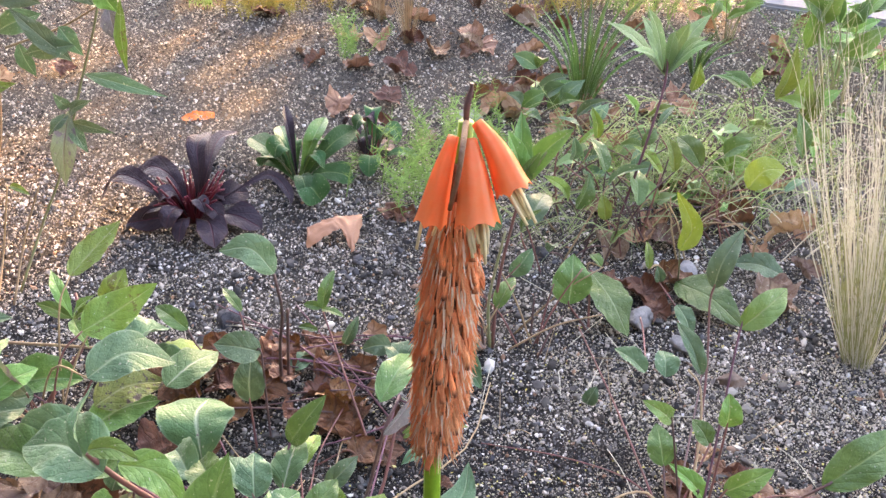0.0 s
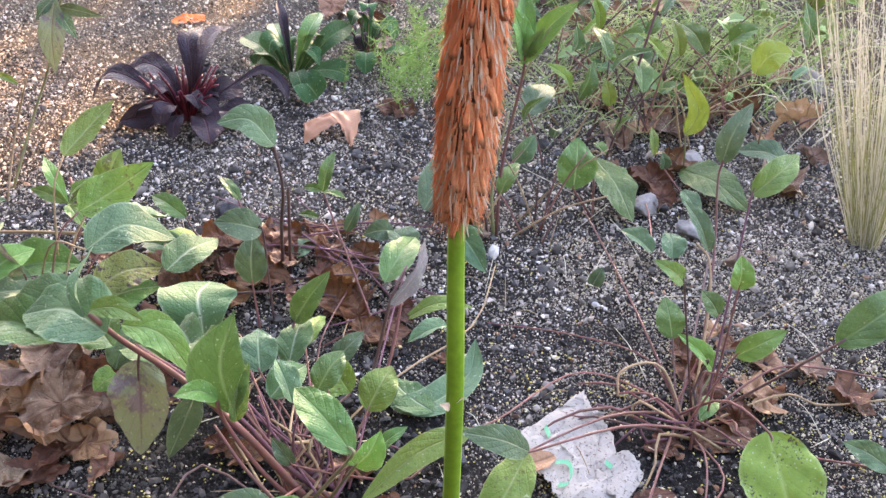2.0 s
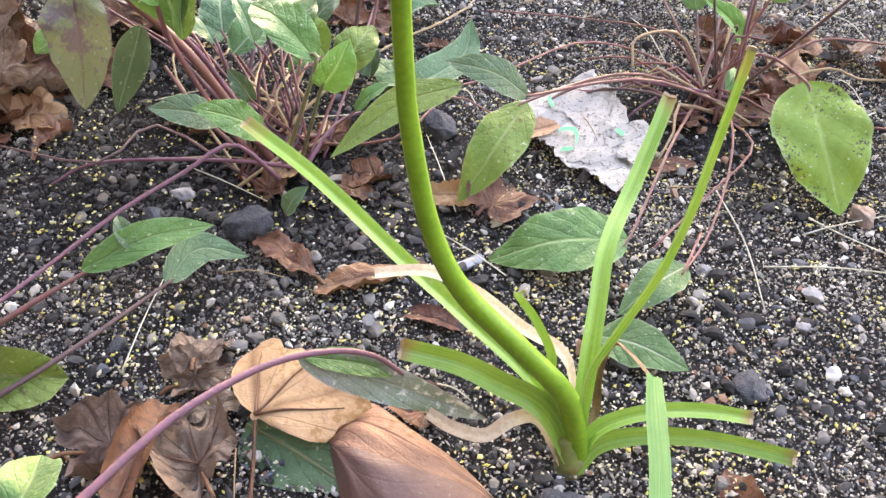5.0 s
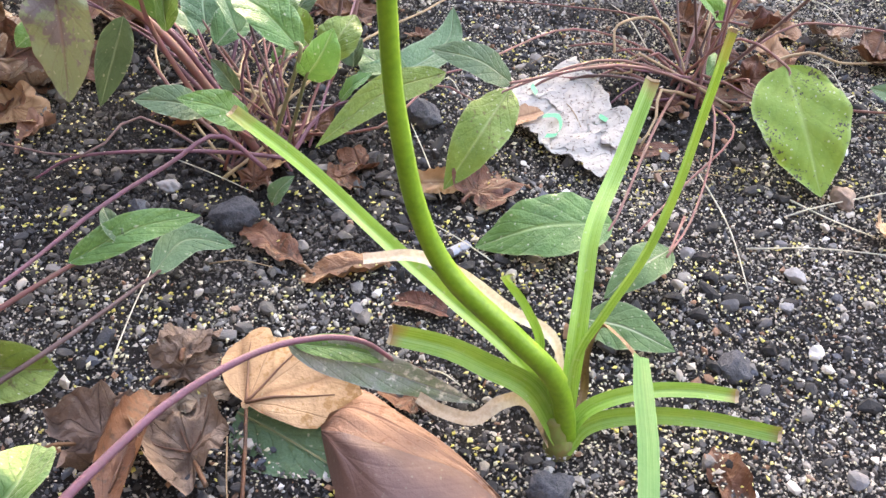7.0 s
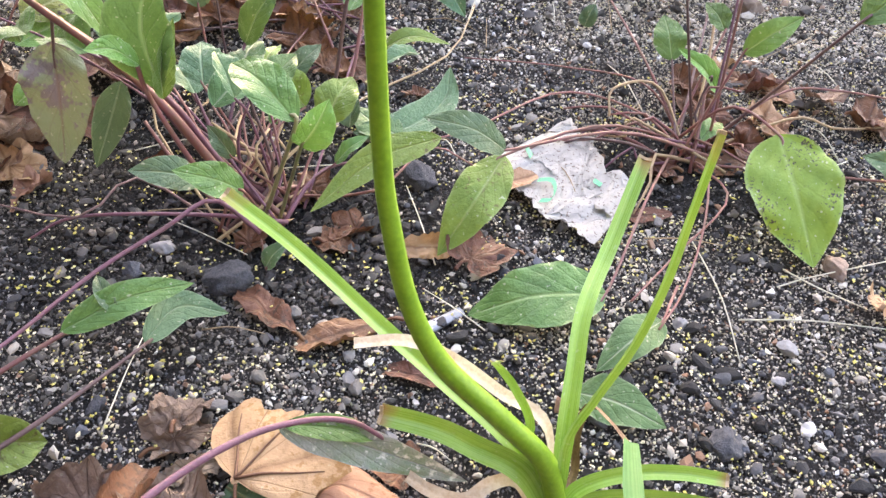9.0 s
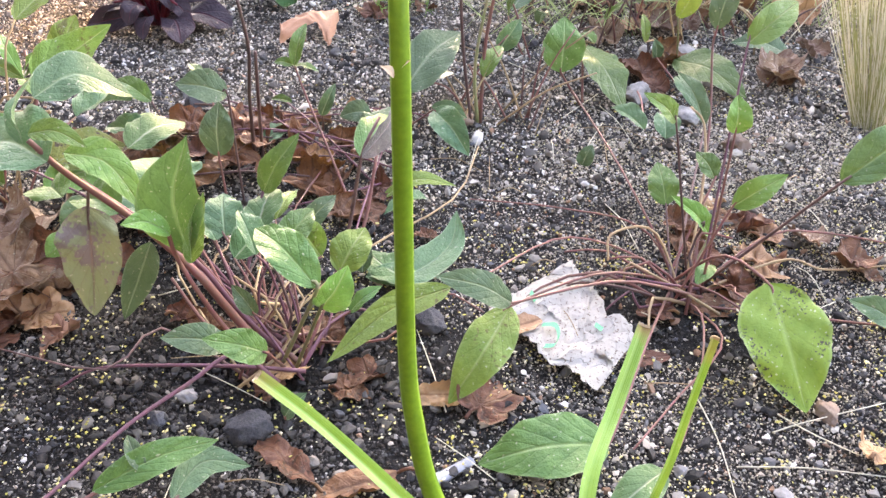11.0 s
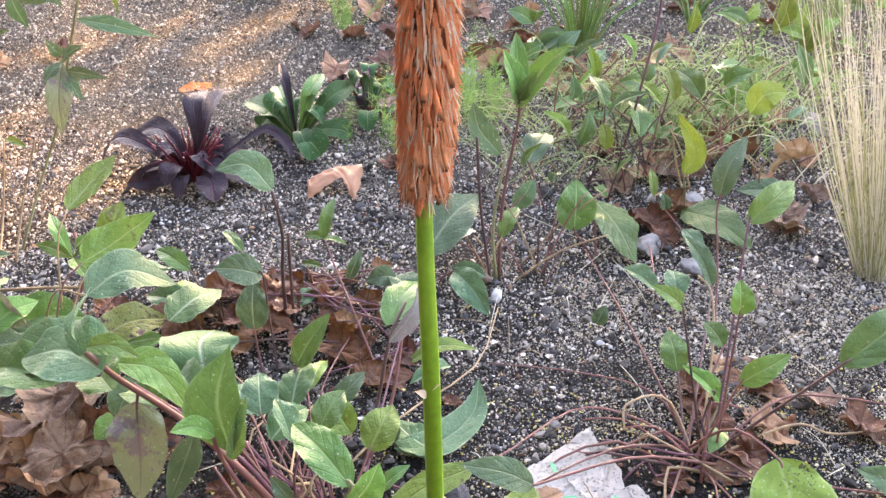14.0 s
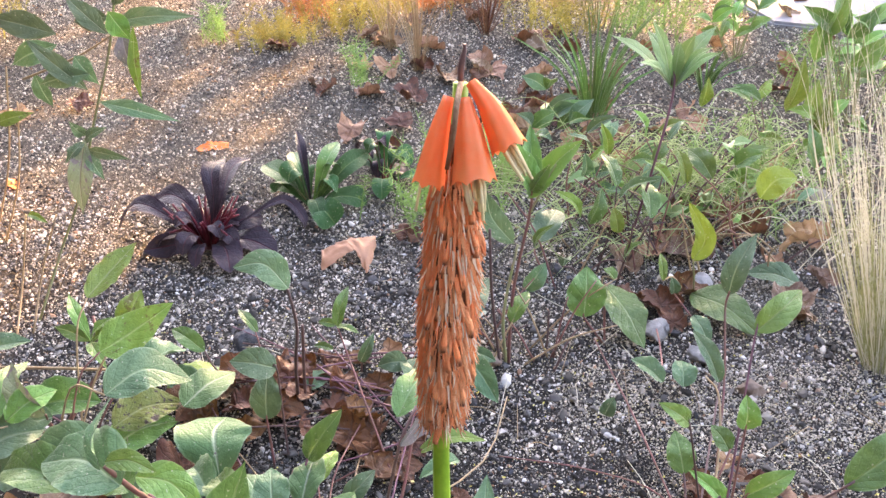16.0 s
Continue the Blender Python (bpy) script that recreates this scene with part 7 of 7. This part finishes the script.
fallen((-0.207, 0.058, 0.000), 0.026, 80, DRY, "shrivelled brown leaf scrap", (0, 20), 0.6, 0.3, seed=8)
fallen((-0.219, -0.012, 0.012), 0.040, 84, BROWN, "narrow rust-coloured dry leaf", (0, 10), 1.9, 0.1, plain, seed=9)
fallen((-0.173, 0.151, 0.000), 0.026, 140, BROWN, "curled brown leaf by the perennial", (10, 0), 0.5, 0.2, plain, seed=10)
fallen((-0.123, 0.128, 0.000), 0.030, 200, BROWN, "glossy curled brown leaf on gravel", (20, 0), 0.6, 0.2, plain, seed=11)
fallen((-0.074, 0.097, 0.000), 0.019, 160, BROWN, "small rolled rust-brown leaf", (0, 0), 1.0, 0.1, plain, False, seed=12)
fallen((-0.036, 0.196, 0.000), 0.034, 60, BROWN, "curled brown leaf under a yellowing one", (20, 10), 0.6, 0.2, seed=13)
fallen((-0.064, 0.206, -0.000), 0.022, 10, TAN, "small tan leaf fragment", (30, 10), 0.6, 0.25, plain, False, seed=14)
fallen((-0.005, 0.272, 0.012), 0.021, 25, TAN, "rust-brown leaf resting on the paper", (10, 0), 0.5, 0.1, plain, False, seed=15)
fallen((0.115, 0.299, 0.000), 0.022, 170, BROWN, "brown leaf on gravel below petioles", (10, 0), 0.4, 0.2, seed=16)
fallen((0.094, 0.250, -0.000), 0.018, 190, BROWN, "small reddish-brown leaf lying flat", (0, 0), 0.1, 0.1, plain, False, seed=17)
fallen((0.167, 0.309, 0.000), 0.030, 10, BROWN, "long dark brown leaf under petioles", (10, 0), 0.3, 0.1, plain, False, seed=18)
fallen((0.086, -0.030, 0.000), 0.026, 100, BROWN, "small crumpled brown leaf", (0, 0), 0.9, 0.3, plain, False, seed=19)
fallen((0.205, 0.351, 0.000), 0.03, 30, TAN, "tan leaf caught among petioles", (20, 20), 0.4, 0.2, seed=20)
fallen((0.261, 0.384, 0.000), 0.026, 100, TANPALE, "pale curled leaf on gravel", (10, 20), 0.6, 0.2, seed=21)
fallen((0.289, 0.355, 0.000), 0.028, 60, BROWN, "brown curled leaf on gravel", (10, 20), 0.6, 0.2, seed=22)
fallen((0.229, 0.150, -0.000), 0.02, 60, TAN, "tan curled leaf on gravel", (10, 20), 0.6, 0.2, seed=23)
fallen((-0.385, 0.289, 0.000), 0.028, 20, TAN, "curled tan leaf on dark soil", (20, 10), 0.5, 0.2, seed=24)
_R = random.Random(77)
def litter_patch(items, start):
    """Dry leaves strewn over one part of the bed: place, size, kind."""
    for i, (p, s, m) in enumerate(items, start):
        fallen(p, s * _R.uniform(0.85, 1.1) * (0.74 if -0.34 < p[0] and p[1] < 0.62 else 1.0), _R.uniform(0, 360), m, {"fallen_tan": "curled tan dry leaf on the bed", "fallen_pale": "pale crumpled dry leaf on the bed", "fallen_brown": "crumpled brown dry leaf on the bed", "fallen_greybrown": "crumpled grey-brown dry leaf on the bed"}[m.name], (_R.uniform(-22, 22), _R.uniform(-22, 22)), _R.uniform(0.25, 1.0), _R.uniform(0.14, 0.32), (lobed, mitten, lobed)[i % 3], i % 2 == 0, 100 + i)


litter_patch((
    ((-0.436, 0.352, 0.020), 0.05, TANPALE), ((-0.409, 0.315, 0.015), 0.045, TANPALE), ((-0.430, 0.300, 0.005), 0.045, TAN), ((-0.386, 0.291, 0.000), 0.028, TAN), ((-0.419, 0.255, 0.000), 0.035, BROWN), ((-0.430, 0.370, 0.030), 0.05, TANPALE), ((-0.479, 0.346, 0.000), 0.05, TAN), ((-0.421, 0.412, 0.000), 0.05, TANPALE), ((-0.406, 0.337, -0.000), 0.05, BROWN), ((-0.374, 0.369, 0.000), 0.05, BROWN),
    ((-0.343, 0.412, 0.000), 0.045, BROWN), ((-0.318, 0.430, 0.000), 0.045, BROWN), ((-0.273, 0.288, 0.000), 0.03, BROWN), ((-0.250, 0.278, 0.000), 0.03, BROWN), ((-0.193, 0.213, 0.000), 0.026, BROWN), ((-0.184, 0.231, 0.000), 0.03, TAN), ((-0.134, 0.213, 0.000), 0.03, BROWN), ((-0.119, 0.231, -0.000), 0.03, BROWN), ((-0.155, 0.271, 0.000), 0.034, BROWN), ((0.215, 0.411, 0.000), 0.036, BROWN),
), 0)
litter_patch((
    ((0.158, 0.368, 0.000), 0.034, BROWN), ((0.223, 0.367, 0.000), 0.034, BROWN), ((0.181, 0.328, 0.000), 0.034, BROWN), ((0.147, 0.411, 0.000), 0.03, BROWN), ((-0.299, 0.561, 0.010), 0.034, BROWN), ((-0.271, 0.543, 0.015), 0.034, BROWN), ((-0.258, 0.571, 0.010), 0.03, BROWN), ((-0.280, 0.514, 0.000), 0.036, BROWN), ((-0.342, 0.556, 0.000), 0.036, BROWN), ((-0.193, 0.521, 0.000), 0.034, BROWN),
    ((-0.180, 0.501, 0.000), 0.03, BROWN), ((-0.189, 0.473, 0.000), 0.034, BROWN), ((-0.157, 0.421, 0.000), 0.036, BROWN), ((-0.136, 0.437, 0.000), 0.034, BROWN), ((-0.434, 0.530, 0.010), 0.03, BROWN), ((-0.136, 0.864, 0.000), 0.026, BROWN), ((-0.082, 0.888, 0.000), 0.024, BROWN), ((-0.076, 0.398, 0.000), 0.018, BROWN), ((0.165, 0.404, 0.000), 0.03, TAN), ((0.203, 0.427, 0.000), 0.034, BROWN),
), 20)
litter_patch((
    ((0.228, 0.402, 0.000), 0.034, TAN), ((0.204, 0.371, 0.000), 0.034, TAN), ((0.147, 0.392, 0.000), 0.026, BROWN), ((0.290, 0.358, 0.000), 0.036, BROWN), ((0.193, 0.449, 0.000), 0.03, TAN), ((0.131, 0.723, 0.000), 0.03, BROWN), ((0.170, 0.710, 0.000), 0.034, BROWN), ((0.177, 0.672, 0.000), 0.03, BROWN), ((0.326, 0.700, 0.000), 0.04, TANPALE), ((0.249, 0.818, 0.010), 0.022, TANPALE),
    ((0.190, 1.042, 0.010), 0.04, TANPALE), ((0.076, 1.326, 0.000), 0.04, BROWN), ((0.037, 1.200, 0.000), 0.04, TAN), ((0.002, 1.069, 0.000), 0.036, TANPALE), ((0.094, 1.108, 0.000), 0.04, TAN), ((0.136, 0.899, 0.000), 0.034, BROWN), ((0.237, 0.930, 0.000), 0.034, BROWN), ((0.374, 0.962, 0.000), 0.026, BROWN), ((-0.274, 0.558, 0.010), 0.034, BROWN), ((-0.247, 0.512, 0.020), 0.036, BROWN),
), 40)
litter_patch((
    ((-0.295, 0.538, 0.010), 0.03, BROWN), ((-0.230, 0.560, 0.010), 0.034, BROWN), ((-0.211, 0.507, 0.010), 0.034, BROWN), ((-0.197, 0.591, 0.000), 0.03, BROWN), ((-0.168, 0.555, 0.000), 0.03, BROWN), ((-0.160, 0.613, 0.000), 0.028, TAN), ((-0.314, 0.511, 0.010), 0.034, BROWN), ((-0.230, 0.474, 0.010), 0.03, BROWN), ((-0.161, 0.487, 0.000), 0.034, BROWN), ((-0.140, 0.521, 0.000), 0.03, BROWN),
    ((-0.125, 0.464, 0.000), 0.034, BROWN), ((-0.353, 0.507, 0.020), 0.034, BROWN), ((-0.153, 0.874, 0.000), 0.03, BROWN), ((-0.221, 1.486, 0.000), 0.045, TAN), ((-0.869, 1.259, 0.000), 0.04, TAN), ((-0.770, 1.308, 0.000), 0.03, BROWN), ((-0.356, 1.415, 0.000), 0.026, TANPALE), ((0.156, 1.205, 0.000), 0.035, TAN), ((-0.109, 1.457, 0.000), 0.04, BROWN), ((-0.020, 1.486, 0.000), 0.04, TAN),
), 60)
litter_patch((
    ((-0.400, 0.285, 0.000), 0.030, BROWN), ((-0.452, 0.330, 0.010), 0.034, TAN), ((-0.380, 0.320, 0.006), 0.028, TANPALE), ((-0.440, 0.262, 0.000), 0.030, TANPALE), ((-0.470, 0.300, 0.000), 0.036, BROWN), ((-0.362, 0.268, 0.000), 0.022, TAN), ((-0.448, 0.385, 0.012), 0.032, BROWN), ((-0.345, 0.345, 0.000), 0.028, BROWN),
    ((0.055, 1.645, 0.000), 0.045, BROWN), ((-0.051, 1.790, 0.000), 0.045, BROWN), ((-0.455, 1.612, 0.000), 0.04, BROWN), ((-0.147, 1.611, 0.000), 0.04, TAN), ((0.408, 1.185, 0.000), 0.04, BROWN),
), 80)
for _p, _s, _t, _tilt in (
    ((-0.320, 0.560, 0.010), 0.036, 40, (25, 10)), ((-0.264, 0.545, 0.012), 0.046, 95, (30, -20)), ((-0.250, 0.560, 0.008), 0.034, 150, (-20, 20)),
    ((-0.265, 0.500, 0.008), 0.038, 10, (20, 15)), ((-0.183, 0.499, 0.004), 0.036, 200, (10, -25)), ((-0.190, 0.468, 0.004), 0.040, 330, (15, 10)),
    ((-0.440, 0.540, 0.004), 0.030, 70, (20, 20)), ((-0.226, 0.590, 0.004), 0.030, 120, (25, 0)), ((-0.205, 0.545, 0.006), 0.030, 260, (-15, 25)),
    ((-0.300, 0.470, 0.006), 0.034, 20, (20, -10)), ((-0.165, 0.450, 0.004), 0.028, 290, (20, 10)), ((-0.345, 0.480, 0.010), 0.036, 180, (15, 15)),
):
    fallen(_p, _s * 0.82, _t, RUSSET, "curled russet dry leaf under the perennial", _tilt, 0.75, 0.3, mitten, False, int(_t))
_R2 = random.Random(33)
for _i in range(16):
    _p = Vector((_R2.uniform(-0.30, -0.12), _R2.uniform(0.42, 0.60), 0.012))
    _d = Vector((_R2.uniform(-1, 1), _R2.uniform(-0.4, 0.3), 0)).normalized() * _R2.uniform(0.05, 0.11)
    stalk(lp, [tuple(_p - _d), tuple(_p + Vector((0, 0, _R2.uniform(0.006, 0.02)))), tuple(_p + _d + Vector((0, 0.02, 0)))], 0.0011, 0.0007, _R2.choice((PETIOLE_MAUVE, PETIOLE_DARK, PETIOLE_MAUVE)), "petiole", count=9)
for _i in range(95):
    _p = (_R.uniform(-0.35, 0.75), _R.uniform(1.05, 2.0), 0.0) if _i < 46 else (_R.gauss(0.10, 0.10), _R.gauss(1.25, 0.13), 0.0) if _i < 74 else (_R.gauss(0.30, 0.10), _R.gauss(0.86, 0.10), 0.004)
    _m = _R.choice((TAN, BROWN, BROWN, TANPALE))
    fallen(_p, _R.uniform(0.025, 0.045), _R.uniform(0, 360), _m, {"fallen_tan": "curled tan dry leaf on the bed", "fallen_pale": "pale crumpled dry leaf on the bed", "fallen_brown": "crumpled brown dry leaf on the bed", "fallen_greybrown": "crumpled grey-brown dry leaf on the bed"}[_m.name], (_R.uniform(-22, 22), _R.uniform(-22, 22)), _R.uniform(0.4, 1.3), _R.uniform(0.14, 0.32), (lobed, mitten)[_i % 2], False, 300 + _i)
_o = fallen((-0.492, 1.150, 0.000), 0.028, 20, noisy("petal_orange", (0.9, 0.25, 0.04), (0.8, 0.2, 0.03), 60, 0.5, 0.2, 0.05, glow=0.3), "bright orange fallen flower head on gravel", (10, 0), 0.3, 0.1, plain, False, 50, "fallen petals")
fallen((-0.773, 1.020, 0.000), 0.02, 120, bpy.data.materials["petal_orange"], "bright orange fallen petals on gravel", (10, 0), 0.3, 0.2, plain, False, 51, "fallen petals")

# ---- litter and stones ----
_bm = bmesh.new()
_uv = _bm.loops.layers.uv.new("UVMap")
_A, _B, _C, _D = Vector((-0.026, 0.300, 0.004)), Vector((0.048, 0.356, 0.004)), Vector((0.086, 0.262, 0.004)), Vector((0.049, 0.209, 0.004))
_N = 40
_rows = []
for _j in range(_N + 1):
    _row = []
    for _i in range(_N + 1):
        _u, _v = _i / _N, _j / _N
        _p = _A.lerp(_B, _u).lerp(_D.lerp(_C, _u), _v)
        _e = noise.noise((_u * 4, _v * 4, 2.0)) * 0.006
        _edge = 0.016 * noise.noise((_u * 4, _v * 4, 8.0)) + 0.005 * noise.noise((_u * 15, _v * 15, 8.0))
        _row.append(_bm.verts.new(_p + Vector((_edge, _edge * 1.3, 0.007 + 0.8 * _e + 0.0036 * abs(noise.noise((_u * 6, _v * 6, 5.0))) + 0.0016 * abs(noise.noise((_u * 17, _v * 17, 5.0)))))))
    _rows.append(_row)
for _j in range(_N):
    for _i in range(_N):
        _bm.faces.new((_rows[_j][_i], _rows[_j + 1][_i], _rows[_j + 1][_i + 1], _rows[_j][_i + 1]))
_e = bmesh.ops.solidify(_bm, geom=_bm.faces[:], thickness=0.0006)
litter = tagged(part("paper_scrap", _bm, PAPER, smooth=False), "crumpled dirty white paper with green print", "paper")
for _pts in ([(0.014, 0.273, 0.016), (0.024, 0.272, 0.017), (0.026, 0.262, 0.016), (0.022, 0.252, 0.015), (0.014, 0.251, 0.015)], [(0.008, 0.311, 0.017), (0.011, 0.300, 0.017)], [(0.056, 0.276, 0.014), (0.061, 0.270, 0.014)]):
    _b = bmesh.new()
    _c = spline(_pts, 12)
    _w = Vector((0.0012, 0.0018, 0.0004))
    for _p, _q in zip(_c, _c[1:]):
        _b.faces.new([_b.verts.new(v) for v in (_p - _w, _p + _w, _q + _w, _q - _w)])
    part("printed_mark", _b, PRINT, litter, "green printed mark")
_bm = tube_bm(bmesh.new(), [(-0.076, 0.131, 0.008), (-0.060, 0.140, 0.010), (-0.044, 0.152, 0.008)], 0.0055, 0.004, 8, 8)
bmesh.ops.scale(_bm, vec=(1, 1, 0.4), verts=_bm.verts)
tagged(part("plastic_strip", _bm, FOIL), "bent grey plastic strip on gravel", "litter")
stone((-0.202, 0.179, 0.000), (0.030, 0.022, 0.020), DARKSTONE, "rough dark lava stone on soil", 1)
stone((-0.075, 0.288, 0.000), (0.026, 0.022, 0.022), DARKSTONE, "dark grey rounded stone under leaves", 2)
stone((-0.252, 0.210, -0.000), (0.016, 0.012, 0.01), PALESTONE, "small pale stone on dark gravel", 3)
stone((0.156, 0.659, 0.000), (0.034, 0.024, 0.018), PALESTONE, "pale grey stone on gravel", 4)
stone((0.197, 0.617, 0.000), (0.034, 0.022, 0.016), PALESTONE, "pale flat stone under a leaf", 5)
stone((0.232, 0.762, 0.000), (0.030, 0.022, 0.014), PALESTONE, "pale stone among stems", 6)
stone((0.240, 0.556, 0.000), (0.024, 0.020, 0.018), BROWNSTONE, "rounded pinkish-brown stone on gravel", 7)
stone((0.454, 0.967, 0.000), (0.05, 0.03, 0.022), PALESTONE, "pale stone beside feather grass", 8)
stone((0.216, 0.195, 0.000), (0.020, 0.016, 0.014), BROWNSTONE, "dull brown stone on gravel", 9)
stone((0.163, 0.125, 0.000), (0.011, 0.013, 0.006), PALESTONE, "flat pale pebble on gravel", 10)
stone((0.150, 0.098, 0.000), (0.007, 0.007, 0.005), PALESTONE, "round cream pebble on gravel", 11)
stone((0.105, 0.051, 0.000), (0.018, 0.018, 0.012), DARKSTONE, "rough black lava stone", 12)
stone((-0.006, -0.030, 0.000), (0.024, 0.022, 0.016), DARKSTONE, "black lava stone before the poker", 13)
stone((-0.269, 0.189, 0.000), (0.015, 0.012, 0.010), DARKSTONE, "small dark stone on gravel", 14)
stone((-0.334, 0.635, 0.000), (0.03, 0.024, 0.02), DARKSTONE, "dark stone on gravel", 15)

stone((0.049, 0.793, 0.000), (0.02, 0.018, 0.012), DARKSTONE, "dark stone on gravel", 17)
stone((-0.041, 0.606, 0.000), (0.02, 0.018, 0.012), BROWNSTONE, "brown stone by the stems", 18)
stone((-0.047, 1.172, 0.000), (0.05, 0.04, 0.02), PALESTONE, "flat grey stone on gravel", 19)
stone((0.098, 0.143, 0.000), (0.009, 0.008, 0.006), PALESTONE, "small cream pebble on gravel", 20)
stone((-0.261, 0.073, 0.000), (0.014, 0.01, 0.008), DARKSTONE, "bluish-grey pebble on gravel", 21)

_R = random.Random(5)
for _i in range(70):
    _p = Vector((_R.uniform(-0.45, 0.45), _R.uniform(0.0, 0.85), 0.006))
    _a = _R.uniform(0, 6.28)
    _d = Vector((math.cos(_a), math.sin(_a), 0)) * _R.uniform(0.02, 0.09)
    _s = thing("straw_stem", _p, "thin dry straw stem on gravel", "straw", "straw stems")
    stalk(_s, [tuple(_p), tuple(_p + _d * 0.5 + Vector((0, 0, _R.uniform(0.0, 0.008)))), tuple(_p + _d)], 0.0005, 0.0003, _R.choice((STRAW, PETIOLE_TAN, STRAW)), "stem", count=6)
for _pts in ([(0.121, 0.220, 0.004), (0.127, 0.161, 0.010), (0.129, 0.107, 0.004)], [(0.136, 0.145, 0.005), (0.182, 0.142, 0.008), (0.236, 0.137, 0.005)], [(0.169, 0.175, 0.005), (0.194, 0.182, 0.008), (0.260, 0.203, 0.005)], [(0.178, 0.193, 0.004), (0.196, 0.175, 0.005), (0.224, 0.156, 0.004)]):
    _s = thing("straw_stem", _pts[0], "long thin dry straw on gravel", "straw", "straw stems")
    stalk(_s, _pts, 0.0006, 0.0004, STRAW, "stem", count=10)

# ---- unseen tree, added to block the sun from the bed ----
ALONG, ACROSS = Vector((0.28, 0.96, 0)), Vector((-0.96, 0.28, 0))
TREE = ALONG * 6.2 - ACROSS * 1.2
tree = thing("shade_tree", TREE, "broad unseen leafy tree added to shade the bed", "tree")
stalk(tree, [tuple(TREE), tuple(TREE + Vector((0.05, 0.02, 1.2))), tuple(TREE + Vector((0, 0, 2.6)))], 0.16, 0.09, BARK, "trunk")
_R = random.Random(2)
for _i in range(9):
    _a = _i * 0.7
    _e = TREE + ALONG * math.sin(_a) * 0.2 + ACROSS * math.cos(_a) * 1.7
    stalk(tree, [tuple(TREE + Vector((0, 0, 1.7 + 0.1 * _i))), tuple(TREE.lerp(_e, 0.5) + Vector((0, 0, 2.7))), tuple(_e + Vector((0, 0, 3.2 + 0.1 * (_i % 4))))], 0.06, 0.015, BARK, "limb")
# Slab-shaped crown, cut to where its shadow has to end.
_list = []
for _i in range(16000):
    _u, _w = _R.uniform(-0.28, 0.28), _R.uniform(-1.9, 1.85) if _i < 13000 else _R.uniform(1.1, 1.85)
    _h = _R.uniform(1.88 if _w > 1.0 else 1.2, 4.6)
    _p = TREE + ALONG * _u + ACROSS * (_w + 0.02 * math.sin(5 * _h) + 0.02 * math.sin(11 * _h)) + Vector((0, 0, _h))
    _d = Vector((_R.uniform(-1, 1), _R.uniform(-1, 1), _R.uniform(-1, 0.5))).normalized() * _R.uniform(0.14, 0.24)
    _list.append(([_p, _p + _d * 0.5, _p + _d], 0.18, 2))
blades("crown", _list, GRASSY, tree)
# Sprays added only to break the sunlight into patches.
_list = []
for _i in range(160):
    _o = ACROSS * (_R.uniform(2.02, 2.34) if _i < 26 else _R.uniform(2.34, 3.6)) + ALONG * _R.uniform(-0.3, 0.3) + Vector((0, 0, _R.uniform(1.5, 4.2)))
    for _j in range(14):
        _p = TREE + _o + Vector((_R.gauss(0, 0.10), _R.gauss(0, 0.10), _R.gauss(0, 0.06)))
        _d = Vector((_R.uniform(-1, 1), _R.uniform(-1, 1), _R.uniform(-1, 0.5))).normalized() * _R.uniform(0.08, 0.15)
        _list.append(([_p, _p + _d * 0.5, _p + _d], 0.08, 2))
blades("outer_sprays", _list, GRASSY, tree, "loose leaf sprays added to dapple the sunlight")
